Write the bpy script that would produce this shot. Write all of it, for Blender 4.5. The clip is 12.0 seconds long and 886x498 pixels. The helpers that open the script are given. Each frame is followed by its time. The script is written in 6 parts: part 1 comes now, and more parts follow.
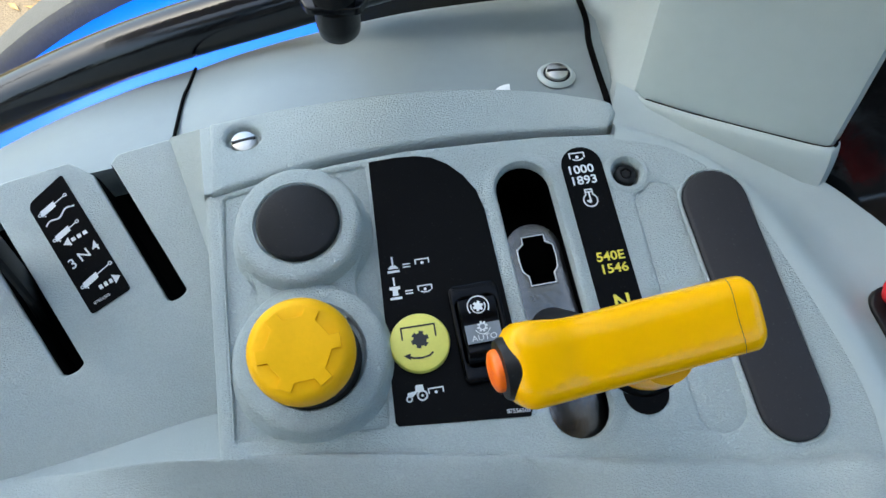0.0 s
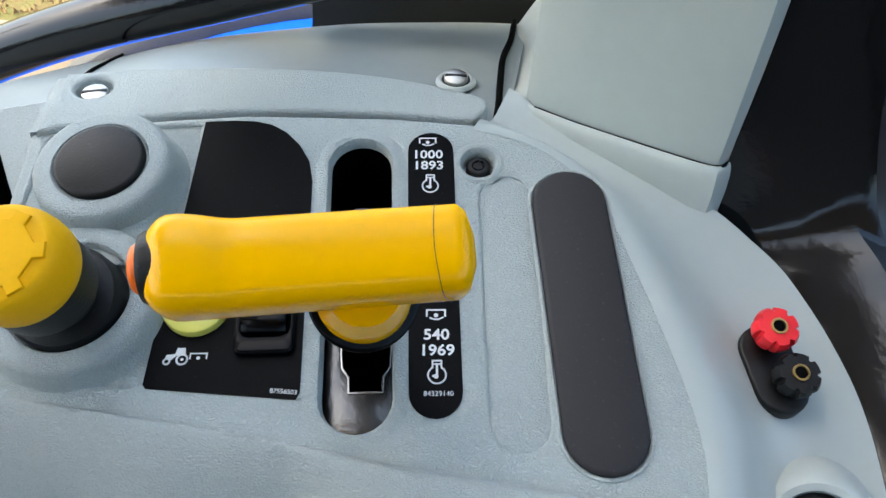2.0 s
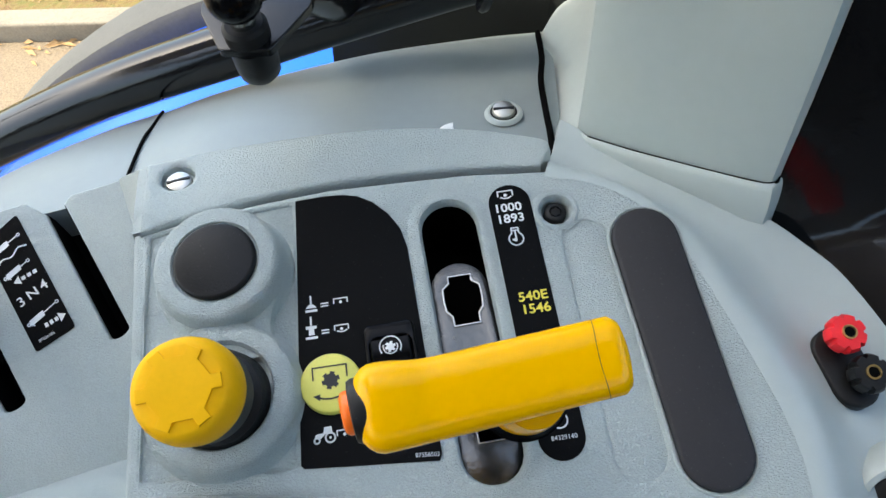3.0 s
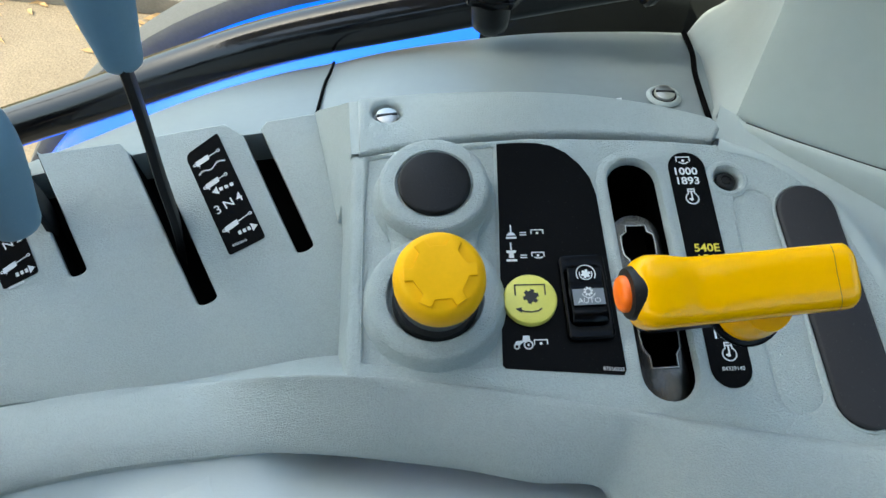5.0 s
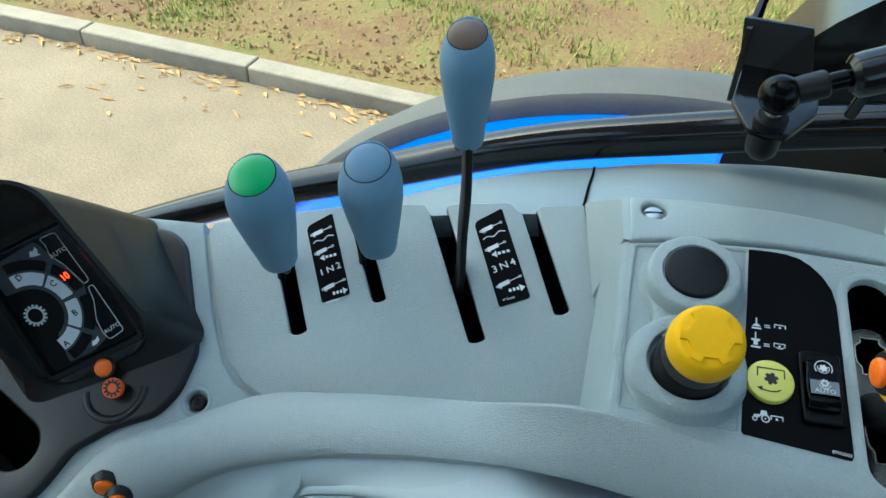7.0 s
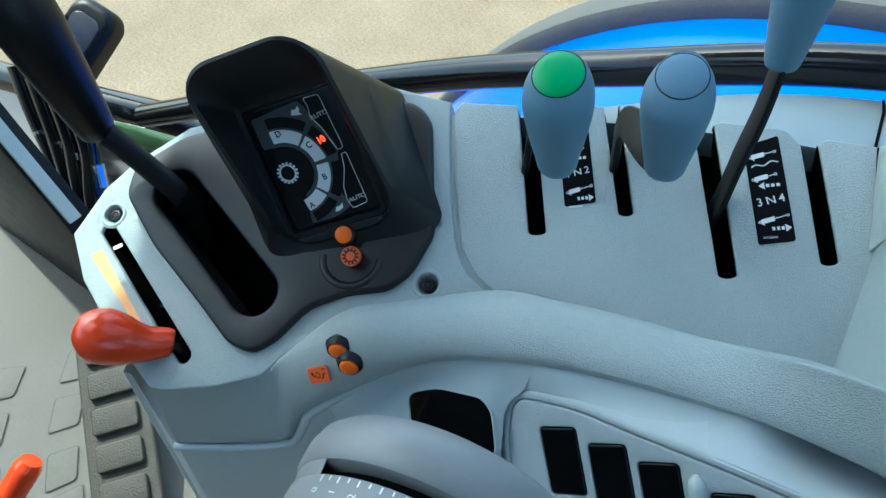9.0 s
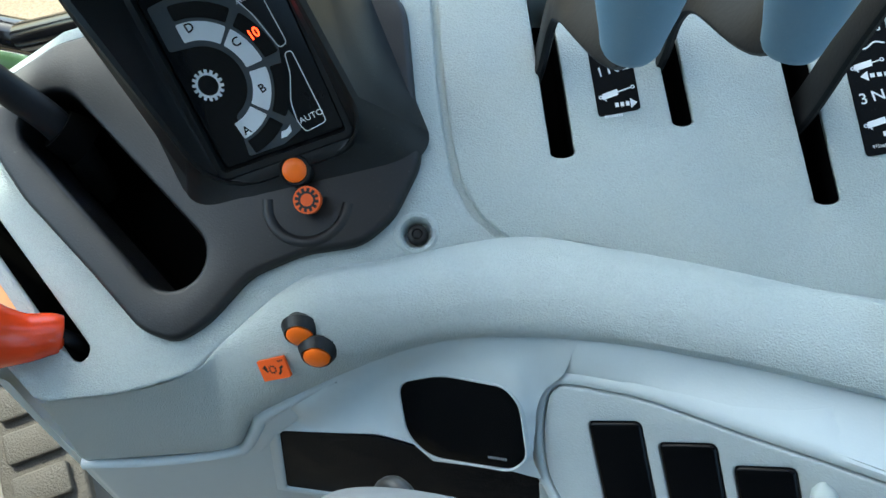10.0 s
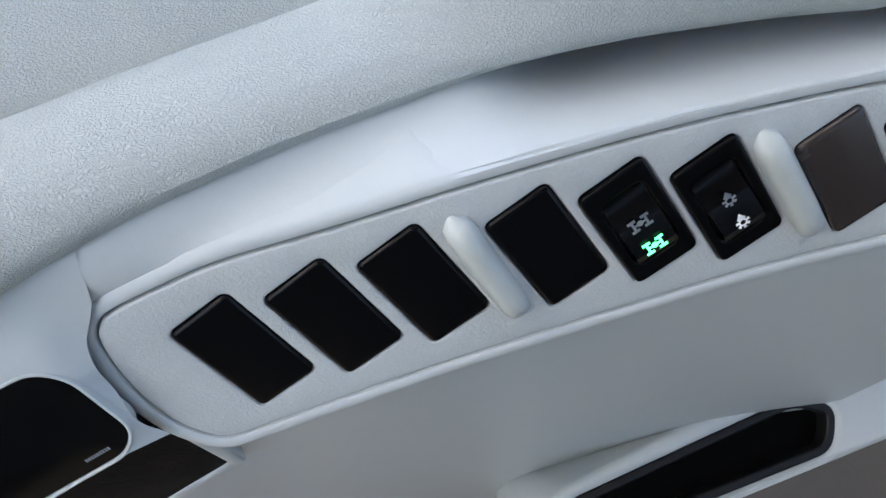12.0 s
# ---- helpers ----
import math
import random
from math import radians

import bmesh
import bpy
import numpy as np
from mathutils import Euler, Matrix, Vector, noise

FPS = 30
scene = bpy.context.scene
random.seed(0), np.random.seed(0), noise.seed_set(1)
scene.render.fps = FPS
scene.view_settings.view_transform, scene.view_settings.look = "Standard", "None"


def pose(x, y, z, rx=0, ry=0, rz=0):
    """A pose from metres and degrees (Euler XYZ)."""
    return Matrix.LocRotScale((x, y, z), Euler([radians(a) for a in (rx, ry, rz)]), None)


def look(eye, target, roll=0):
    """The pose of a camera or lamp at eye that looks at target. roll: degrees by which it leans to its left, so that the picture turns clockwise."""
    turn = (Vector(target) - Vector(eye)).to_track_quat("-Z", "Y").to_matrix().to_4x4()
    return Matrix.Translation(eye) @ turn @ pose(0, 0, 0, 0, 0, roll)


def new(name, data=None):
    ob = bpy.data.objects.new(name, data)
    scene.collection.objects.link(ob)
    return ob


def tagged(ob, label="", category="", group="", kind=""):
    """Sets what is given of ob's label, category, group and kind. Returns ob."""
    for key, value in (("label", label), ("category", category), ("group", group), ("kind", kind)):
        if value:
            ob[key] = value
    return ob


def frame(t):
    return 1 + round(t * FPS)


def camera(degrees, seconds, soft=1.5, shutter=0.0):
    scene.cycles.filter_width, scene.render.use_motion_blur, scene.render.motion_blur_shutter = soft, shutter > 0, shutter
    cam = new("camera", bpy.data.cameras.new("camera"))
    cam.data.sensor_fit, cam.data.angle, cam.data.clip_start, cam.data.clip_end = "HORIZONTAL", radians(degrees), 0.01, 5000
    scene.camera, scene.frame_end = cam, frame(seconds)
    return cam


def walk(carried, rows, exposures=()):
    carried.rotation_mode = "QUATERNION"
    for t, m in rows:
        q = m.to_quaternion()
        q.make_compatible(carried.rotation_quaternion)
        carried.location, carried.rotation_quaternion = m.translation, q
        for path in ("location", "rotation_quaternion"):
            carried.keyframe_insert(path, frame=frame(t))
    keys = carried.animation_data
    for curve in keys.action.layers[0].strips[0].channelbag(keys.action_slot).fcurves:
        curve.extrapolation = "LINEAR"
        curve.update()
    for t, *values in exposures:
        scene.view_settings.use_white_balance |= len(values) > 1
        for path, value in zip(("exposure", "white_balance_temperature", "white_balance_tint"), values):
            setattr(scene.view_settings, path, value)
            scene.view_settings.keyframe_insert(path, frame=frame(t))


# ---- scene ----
cam = camera(59.4, 12.0)
PATH = [
    (0, (0.001, 0.027, 2.267), (-0.003, 1.248, 0.683), -0.2),
    (0.5, (0.028, 0.04, 2.261), (-0.211, 1.286, 0.715), -6.5),
    (1, (0.081, 0.004, 2.225), (-0.212, 1.314, 0.743), -1.1),
    (1.5, (0.103, 0.006, 2.189), (-0.139, 1.422, 0.797), 4.0),
    (2, (0.102, 0.017, 2.207), (-0.103, 1.443, 0.819), 1.4),
    (2.5, (0.074, 0.031, 2.236), (-0.062, 1.385, 0.771), -2.1),
    (2.7, (0.063, 0.031, 2.257), (-0.068, 1.346, 0.755), -4.4),
    (4.3, (0.021, 0.004, 2.268), (-0.058, 1.287, 0.735), -2.0),
    (4.5, (0.003, -0.004, 2.261), (-0.055, 1.287, 0.735), 0.7),
    (5, (-0.028, -0.032, 2.271), (-0.153, 1.299, 0.783), 2.8),
    (5.5, (-0.038, -0.055, 2.279), (-0.275, 1.31, 0.837), 1.2),
    (6, (-0.042, -0.066, 2.289), (-0.341, 1.317, 0.875), 1.0),
    (6.5, (-0.052, -0.093, 2.298), (-0.46, 1.32, 0.942), 1.2),
    (7, (-0.071, -0.123, 2.309), (-0.626, 1.3, 1.018), 1.5),
    (7.5, (-0.083, -0.15, 2.318), (-0.811, 1.203, 1.037), 0.3),
    (7.7, (-0.082, -0.159, 2.321), (-0.871, 1.154, 1.035), -0.4),
    (9.3, (-0.153, -0.123, 2.291), (-0.862, 0.915, 0.736), 2.1),
    (9.5, (-0.153, -0.117, 2.265), (-0.832, 0.93, 0.702), 2.7),
    (10, (-0.222, -0.073, 2.201), (-0.74, 0.964, 0.571), 5.0),
    (10.5, (-0.277, -0.041, 2.132), (-0.523, 0.887, 0.377), 6.3),
    (11, (-0.277, -0.043, 2.123), (-0.353, 0.852, 0.336), 3.1),
    (11.5, (-0.242, -0.042, 2.124), (-0.036, 0.91, 0.377), 10.3),
    (12, (-0.186, -0.016, 2.117), (0.22, 0.845, 0.358), 14.0),
]
EXPOSURES = [
    (0.0, 1.95, 6401, 1), (0.5, 1.9, 6617, 0), (1.0, 1.95, 6747, 3), (1.5, 2.1, 6963, 5), (2.0, 2.15, 6920, 5), (2.5, 2.1, 6920, 5), (4.5, 1.95, 6747, -1),
    (5.5, 1.9, 6487, -6), (6.5, 1.85, 6271, -8), (7.0, 1.75, 6011, -11), (7.5, 1.68, 5536, -17), (9.5, 1.86, 5579, -10), (10.0, 2.26, 6184, -6), (11.0, 2.56, 6833, 6), (12.0, 2.36, 7093, 11),
]
walk(cam, [(t, look(eye, target, roll)) for t, eye, target, roll in PATH], exposures=EXPOSURES)


# ---- light ----
world = bpy.data.worlds.new("world")
scene.world = world
world.use_nodes = True
wn = world.node_tree
sky = wn.nodes.new("ShaderNodeTexSky")
sky.sky_type = "NISHITA"
sky.sun_disc = False
sky.sun_elevation = radians(52)
sky.sun_rotation = radians(-83)
sky.air_density, sky.dust_density, sky.ozone_density = 1.2, 3.2, 3.0
back = wn.nodes["Background"]
wn.links.new(sky.outputs["Color"], back.inputs["Color"])
back.inputs["Strength"].default_value = 0.15
SUN_TO = Vector((-0.99, 0.12, 1.28)).normalized()
sun = new("sun", bpy.data.lights.new("sun", "SUN"))
sun.data.energy, sun.data.angle, sun.data.color = 2.0, radians(0.6), (1.0, 0.94, 0.83)
sun.rotation_mode = "QUATERNION"
sun.rotation_quaternion = SUN_TO.to_track_quat("Z", "Y")


# ---- materials ----
def node(nt, kind, **inputs):
    n = nt.nodes.new(kind)
    for key, value in inputs.items():
        n.inputs[key.replace("_", " ")].default_value = value
    return n


def mat(name, color, rough=0.5, metal=0.0, vary=0.08, scale=40.0, bump=0.0, grain=700.0, leather=0.0, coat=0.0, rvary=0.1, spec=0.5, emit=0.0, dust=0.0):
    """A surface with colour that drifts at two scales, uneven gloss, and fine relief: noise (bump) or a leather grain
    (leather) with its creases' shade painted in.
    """
    m = bpy.data.materials.new(name)
    m.use_nodes = True
    nt = m.node_tree
    b = nt.nodes["Principled BSDF"]
    b.inputs["Metallic"].default_value = metal
    b.inputs["Coat Weight"].default_value = coat
    b.inputs["Coat Roughness"].default_value = 0.12
    b.inputs["Specular IOR Level"].default_value = spec
    at = node(nt, "ShaderNodeTexCoord").outputs["Object"]
    n1 = node(nt, "ShaderNodeTexNoise", Scale=scale, Detail=4.0, Roughness=0.6)
    n2 = node(nt, "ShaderNodeTexNoise", Scale=scale * 14, Detail=2.0, Roughness=0.5)
    nt.links.new(at, n1.inputs["Vector"])
    nt.links.new(at, n2.inputs["Vector"])
    mix = nt.nodes.new("ShaderNodeMath")
    mix.operation = "MULTIPLY_ADD"
    mix.inputs[1].default_value = 0.65
    nt.links.new(n1.outputs["Fac"], mix.inputs[0])
    low = nt.nodes.new("ShaderNodeMath")
    low.operation = "MULTIPLY"
    low.inputs[1].default_value = 0.35
    nt.links.new(n2.outputs["Fac"], low.inputs[0])
    nt.links.new(low.outputs[0], mix.inputs[2])
    ramp = nt.nodes.new("ShaderNodeValToRGB")
    ramp.color_ramp.elements[0].position, ramp.color_ramp.elements[1].position = 0.3, 0.7
    ramp.color_ramp.elements[0].color = (*[c * (1 - vary) for c in color], 1)
    ramp.color_ramp.elements[1].color = (*[min(1, c * (1 + vary)) for c in color], 1)
    nt.links.new(mix.outputs[0], ramp.inputs["Fac"])
    col = ramp.outputs["Color"]
    if dust:
        sp = node(nt, "ShaderNodeTexNoise", Scale=900.0, Detail=1.0)
        nt.links.new(at, sp.inputs["Vector"])
        st = nt.nodes.new("ShaderNodeMapRange")
        st.inputs["From Min"].default_value, st.inputs["From Max"].default_value = 0.70, 0.76
        st.inputs["To Max"].default_value = dust
        nt.links.new(sp.outputs["Fac"], st.inputs["Value"])
        dm = nt.nodes.new("ShaderNodeMixRGB")
        dm.inputs["Color2"].default_value = (0.4, 0.38, 0.34, 1)
        nt.links.new(st.outputs["Result"], dm.inputs["Fac"])
        nt.links.new(col, dm.inputs["Color1"])
        col = dm.outputs["Color"]
    nt.links.new(col, b.inputs["Base Color"])
    mr = nt.nodes.new("ShaderNodeMapRange")
    mr.inputs["To Min"].default_value, mr.inputs["To Max"].default_value = max(0.02, rough - rvary), min(1, rough + rvary)
    nt.links.new(n1.outputs["Fac"], mr.inputs["Value"])
    nt.links.new(mr.outputs["Result"], b.inputs["Roughness"])
    if leather:
        vo = node(nt, "ShaderNodeTexVoronoi", Scale=grain)
        vo.feature = "DISTANCE_TO_EDGE"
        drawn = nt.nodes.new("ShaderNodeVectorMath")
        drawn.operation = "MULTIPLY"
        drawn.inputs[1].default_value = (0.62, 1.0, 1.0)
        nt.links.new(at, drawn.inputs[0])
        warp = node(nt, "ShaderNodeTexNoise", Scale=grain * 0.5, Detail=2.0)
        nt.links.new(at, warp.inputs["Vector"])
        add = nt.nodes.new("ShaderNodeVectorMath")
        add.operation = "MULTIPLY_ADD"
        add.inputs[1].default_value = (2.2 / grain,) * 3
        nt.links.new(warp.outputs["Color"], add.inputs[0])
        nt.links.new(drawn.outputs[0], add.inputs[2])
        nt.links.new(add.outputs[0], vo.inputs["Vector"])
        cl = nt.nodes.new("ShaderNodeMath")
        cl.operation = "MINIMUM"
        cl.inputs[1].default_value = 0.28
        nt.links.new(vo.outputs["Distance"], cl.inputs[0])
        bp = node(nt, "ShaderNodeBump", Strength=leather, Distance=1.9 / grain)
        # shade of the grain's creases, multiplied into the base colour
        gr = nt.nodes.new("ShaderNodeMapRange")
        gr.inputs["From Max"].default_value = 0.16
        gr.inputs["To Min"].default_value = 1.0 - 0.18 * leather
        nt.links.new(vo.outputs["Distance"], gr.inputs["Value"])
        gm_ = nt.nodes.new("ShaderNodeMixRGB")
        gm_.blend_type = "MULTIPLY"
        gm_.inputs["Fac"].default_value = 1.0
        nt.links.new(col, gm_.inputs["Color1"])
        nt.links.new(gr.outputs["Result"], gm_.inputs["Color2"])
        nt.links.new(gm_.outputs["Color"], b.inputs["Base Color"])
        nt.links.new(cl.outputs[0], bp.inputs["Height"])
        nt.links.new(bp.outputs["Normal"], b.inputs["Normal"])
    elif bump:
        nb = node(nt, "ShaderNodeTexNoise", Scale=grain, Detail=3.0, Roughness=0.6)
        nt.links.new(at, nb.inputs["Vector"])
        bp = node(nt, "ShaderNodeBump", Strength=bump, Distance=0.8 / grain)
        nt.links.new(nb.outputs["Fac"], bp.inputs["Height"])
        nt.links.new(bp.outputs["Normal"], b.inputs["Normal"])
    if emit:
        b.inputs["Emission Color"].default_value = (*color, 1)
        b.inputs["Emission Strength"].default_value = emit
    return m


GREY = (0.425, 0.477, 0.461)
M = {
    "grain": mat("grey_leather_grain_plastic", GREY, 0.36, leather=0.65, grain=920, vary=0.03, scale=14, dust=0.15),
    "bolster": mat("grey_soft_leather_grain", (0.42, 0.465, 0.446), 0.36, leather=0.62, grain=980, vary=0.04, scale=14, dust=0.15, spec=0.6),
    "skin": mat("light_grey_satin_plastic", (0.47, 0.52, 0.52), 0.4, bump=0.08, grain=900, vary=0.03, scale=10),
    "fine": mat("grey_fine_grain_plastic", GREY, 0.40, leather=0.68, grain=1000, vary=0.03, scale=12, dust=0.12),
    "smooth": mat("grey_smooth_plastic", (0.41, 0.46, 0.445), 0.32, bump=0.08, grain=900, vary=0.03, scale=10),
    # same plastic as the panels, colour darkened to offset the bright window light
    "sill": mat("dark_grey_sill_plastic", (0.25, 0.29, 0.29), 0.42, bump=0.1, grain=800, vary=0.05, scale=9),
    "pale": mat("pale_grey_plastic", (0.43, 0.475, 0.445), 0.5, bump=0.12, grain=800, vary=0.04, scale=9),
    "black": mat("black_plastic", (0.007, 0.0072, 0.0075), 0.42, bump=0.15, grain=900, vary=0.25, dust=0.04, spec=0.3),
    # near-black base colour standing in for shade inside slots, gaps and holes
    "hole": mat("shade_black_plastic", (0.0015, 0.0015, 0.0015), 0.8, vary=0.2, spec=0.05),
    "charcoal": mat("charcoal_soft_plastic", (0.0042, 0.0044, 0.0046), 0.4, spec=0.24, bump=0.2, grain=1100, vary=0.15, dust=0.04),
    "pod": mat("black_satin_pod_plastic", (0.0075, 0.0078, 0.008), 0.42, spec=0.42, bump=0.2, grain=1100, vary=0.15, dust=0.05),
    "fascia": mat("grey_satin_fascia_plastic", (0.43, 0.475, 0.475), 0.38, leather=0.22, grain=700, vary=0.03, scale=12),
    "label": mat("black_foil_label", (0.003, 0.0032, 0.0035), 0.42, spec=0.05, bump=0.05, grain=600, vary=0.15, dust=0.02),
    "pad": mat("dark_grey_rubber_pad", (0.019, 0.0175, 0.0195), 0.62, spec=0.4, bump=0.15, grain=1400, vary=0.1, dust=0.05),
    "gloss": mat("black_gloss_plastic", (0.0016, 0.0018, 0.0024), 0.22, vary=0.2, rvary=0.05, spec=0.12),
    "glass": mat("dark_glossy_window", (0.002, 0.0022, 0.0026), 0.12, vary=0.2, rvary=0.04, spec=0.12),
    "yellow": mat("yellow_gloss_plastic", (0.94, 0.46, 0.0), 0.2, vary=0.04, scale=30, rvary=0.05, bump=0.02, grain=300, spec=0.22),
    "amber": mat("yellow_matt_plastic", (0.95, 0.49, 0.006), 0.5, spec=0.15, vary=0.05, scale=40, bump=0.1, grain=1200),
    "lime": mat("pale_yellow_plastic", (0.80, 0.74, 0.15), 0.42, vary=0.05, scale=60, bump=0.05),
    "orange": mat("orange_plastic", (0.96, 0.16, 0.003), 0.38, vary=0.06, scale=60),
    "orange_label": mat("orange_red_label", (0.80, 0.11, 0.012), 0.45, vary=0.07, scale=60),
    "wedge": mat("amber_print", (0.85, 0.40, 0.14), 0.5, vary=0.1, scale=60),
    "redgrip": mat("orange_red_gloss_plastic", (0.72, 0.055, 0.010), 0.22, vary=0.06, scale=30, coat=0.15),
    "red": mat("bright_red_plastic", (0.78, 0.018, 0.028), 0.38, vary=0.08, scale=90),
    "blue_grip": mat("blue_grey_soft_rubber", (0.118, 0.212, 0.295), 0.52, vary=0.05, scale=30, bump=0.1, grain=1500, dust=0.1),
    "green": mat("green_plastic_cap", (0.02, 0.36, 0.10), 0.4, vary=0.05, scale=60),
    "brown": mat("dark_brown_plastic_cap", (0.11, 0.06, 0.032), 0.45, vary=0.1),
    "steel": mat("zinc_plated_steel", (0.50, 0.49, 0.46), 0.24, metal=1.0, vary=0.12, scale=60, bump=0.08, grain=400),
    "screw_steel": mat("brushed_zinc_screw", (0.52, 0.51, 0.47), 0.36, metal=1.0, vary=0.12, scale=90, bump=0.1, grain=600),
    "gate_steel": mat("worn_steel", (0.13, 0.127, 0.12), 0.24, metal=1.0, vary=0.25, scale=60, bump=0.08, grain=400),
    "brass": mat("brass", (0.62, 0.45, 0.18), 0.3, metal=1.0, vary=0.15, scale=90),
    "lever_steel": mat("black_coated_steel", (0.009, 0.009, 0.0095), 0.55, vary=0.2, scale=40, bump=0.08, grain=500, spec=0.2),
    "frame_paint": mat("black_gloss_paint", (0.006, 0.006, 0.0065), 0.14, vary=0.2, scale=20, spec=0.38, coat=0.1, bump=0.03, grain=150),
    "print": mat("white_print", (0.74, 0.76, 0.76), 0.5, vary=0.04),
    "print_yellow": mat("yellow_print", (0.72, 0.60, 0.06), 0.5, vary=0.04),
    "print_black": mat("black_print", (0.012, 0.012, 0.012), 0.5, vary=0.1),
    "print_grey": mat("grey_print", (0.19, 0.21, 0.23), 0.4, vary=0.04),
    "screen": mat("dark_display_glass", (0.006, 0.0065, 0.007), 0.2, spec=0.25, vary=0.1, rvary=0.05),
    "led_red": mat("lit_red_segments", (1.0, 0.035, 0.008), 0.4, emit=1.6),
    "led_green": mat("lit_green_symbol", (0.06, 0.95, 0.32), 0.4, emit=0.8),
    "blue_paint": mat("blue_gloss_paint", (0.0, 0.082, 0.64), 0.22, vary=0.06, scale=6, spec=0.25),
    "rubber": mat("weathered_black_rubber", (0.058, 0.057, 0.053), 0.75, vary=0.2, scale=14, bump=0.2, grain=300),
    "mat_rubber": mat("grey_floor_rubber", (0.088, 0.080, 0.068), 0.68, vary=0.12, scale=14, bump=0.3, grain=400),
    "pedal_rubber": mat("dark_ribbed_rubber", (0.050, 0.042, 0.032), 0.62, vary=0.2, scale=30, bump=0.8, grain=420, dust=0.2),
    "armshell": mat("mid_grey_soft_plastic", (0.20, 0.205, 0.21), 0.42, vary=0.05, scale=20, bump=0.05, grain=900),
    "tint": mat("dark_mauve_gloss_trim", (0.03, 0.026, 0.029), 0.28, vary=0.08, scale=6),
    "bracket_paint": mat("black_satin_steel", (0.02, 0.02, 0.021), 0.4, vary=0.15, scale=30, spec=0.4),
    "unseen_wall_grey": mat("grey_unseen_wall", (0.16, 0.165, 0.17), 0.6, vary=0.08, scale=8),
    "dim_print": mat("dim_grey_print", (0.06, 0.066, 0.07), 0.4, vary=0.06, spec=0.2),
    "unseen_wall_dark": mat("dark_grey_unseen_wall", (0.05, 0.05, 0.053), 0.6, vary=0.1, scale=8),
    "headliner": mat("light_grey_headliner", (0.55, 0.56, 0.57), 0.9, vary=0.05, scale=20, bump=0.2, grain=400),
    "green_paint": mat("green_paint", (0.10, 0.22, 0.05), 0.5, vary=0.15, scale=10),
    "tinted_gloss": mat("brown_black_gloss_plastic", (0.030, 0.024, 0.022), 0.25, vary=0.1),
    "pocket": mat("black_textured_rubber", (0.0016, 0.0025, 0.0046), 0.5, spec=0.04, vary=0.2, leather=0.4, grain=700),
    "straw": mat("dry_straw", (0.42, 0.25, 0.10), 0.8, vary=0.3, scale=30),
}


# ---- building helpers ----
class Panel:
    """A flat working plane: millimetres (u, v, h) from an origin."""

    def __init__(self, o, u, n):
        self.o, self.n = Vector(o), Vector(n).normalized()
        u = Vector(u)
        self.u = (u - self.n * u.dot(self.n)).normalized()
        self.v = self.n.cross(self.u)

    def p(self, u, v, h=0.0):
        return self.o + (self.u * u + self.v * v + self.n * h) * 0.001

    def at(self, u, v, h=0.0, turn=0.0):
        """The pose of a thing that stands on the plane at (u, v, h), turned by degrees."""
        r = Matrix((self.u, self.v, self.n)).transposed().to_4x4()
        return Matrix.Translation(self.p(u, v, h)) @ r @ pose(0, 0, 0, 0, 0, turn)

    def sub(self, u, v, h=0.0, turn=0.0):
        m = self.at(u, v, h, turn)
        return Panel(m.translation, m.to_3x3().col[0], self.n)


A = Panel((-0.0170, 0.1546, 1.9933), (1, 0, 0), (0.0232, -0.2623, 0.9647))
B = Panel((-0.2153, 0.2180, 1.9510), (1, 0, 0), (0.0511, -0.4033, 0.9136))
C = Panel((-0.1422, 0.0789, 1.8964), (1, 0, 0), (-0.0733, -0.8621, 0.5014))


def link(name, bm, material, smooth=True):
    me = bpy.data.meshes.new(name)
    bmesh.ops.recalc_face_normals(bm, faces=bm.faces)
    bm.to_mesh(me)
    bm.free()
    if smooth:
        me.shade_smooth()
        me.set_sharp_from_angle(angle=radians(38))
    me.materials.append(material)
    return new(name, me)


def part(name, bm, material, parent, label="", smooth=True):
    ob = link(name, bm, material, smooth)
    ob.parent = parent
    if label:
        ob["label"] = label
    return ob


def thing(name, label, category, group="", kind=""):
    return tagged(new(name), label, category, group, kind)


def cat(pts, n, closed=False):
    """n points on a smooth curve through pts, evenly spread over its pieces."""
    P = [Vector(p) for p in pts]
    k = len(P)
    out = []
    for i in range(n):
        s = i / n * k if closed else i / (n - 1) * (k - 1)
        j = min(int(s), k - 1 if closed else k - 2)
        f = s - j
        if closed:
            a, b, c, d = (P[(j + q) % k] for q in (-1, 0, 1, 2))
        else:
            b, c = P[j], P[j + 1]
            a = P[j - 1] if j > 0 else b * 2 - c
            d = P[j + 2] if j + 2 < k else c * 2 - b
        out.append(0.5 * ((2 * b) + (c - a) * f + (2 * a - 5 * b + 4 * c - d) * f ** 2 + (3 * b - a - 3 * c + d) * f ** 3))
    return out


def grid(bm, rows, closed=False, cap=False):
    """Faces between rows of points."""
    vs = [[bm.verts.new(p) for p in r] for r in rows]
    for r0, r1 in zip(vs, vs[1:]):
        n = len(r0)
        for i in range(n if closed else n - 1):
            j = (i + 1) % n
            bm.faces.new((r0[i], r0[j], r1[j], r1[i]))
    if cap:
        bm.faces.new(vs[0][::-1])
        bm.faces.new(vs[-1])
    return vs


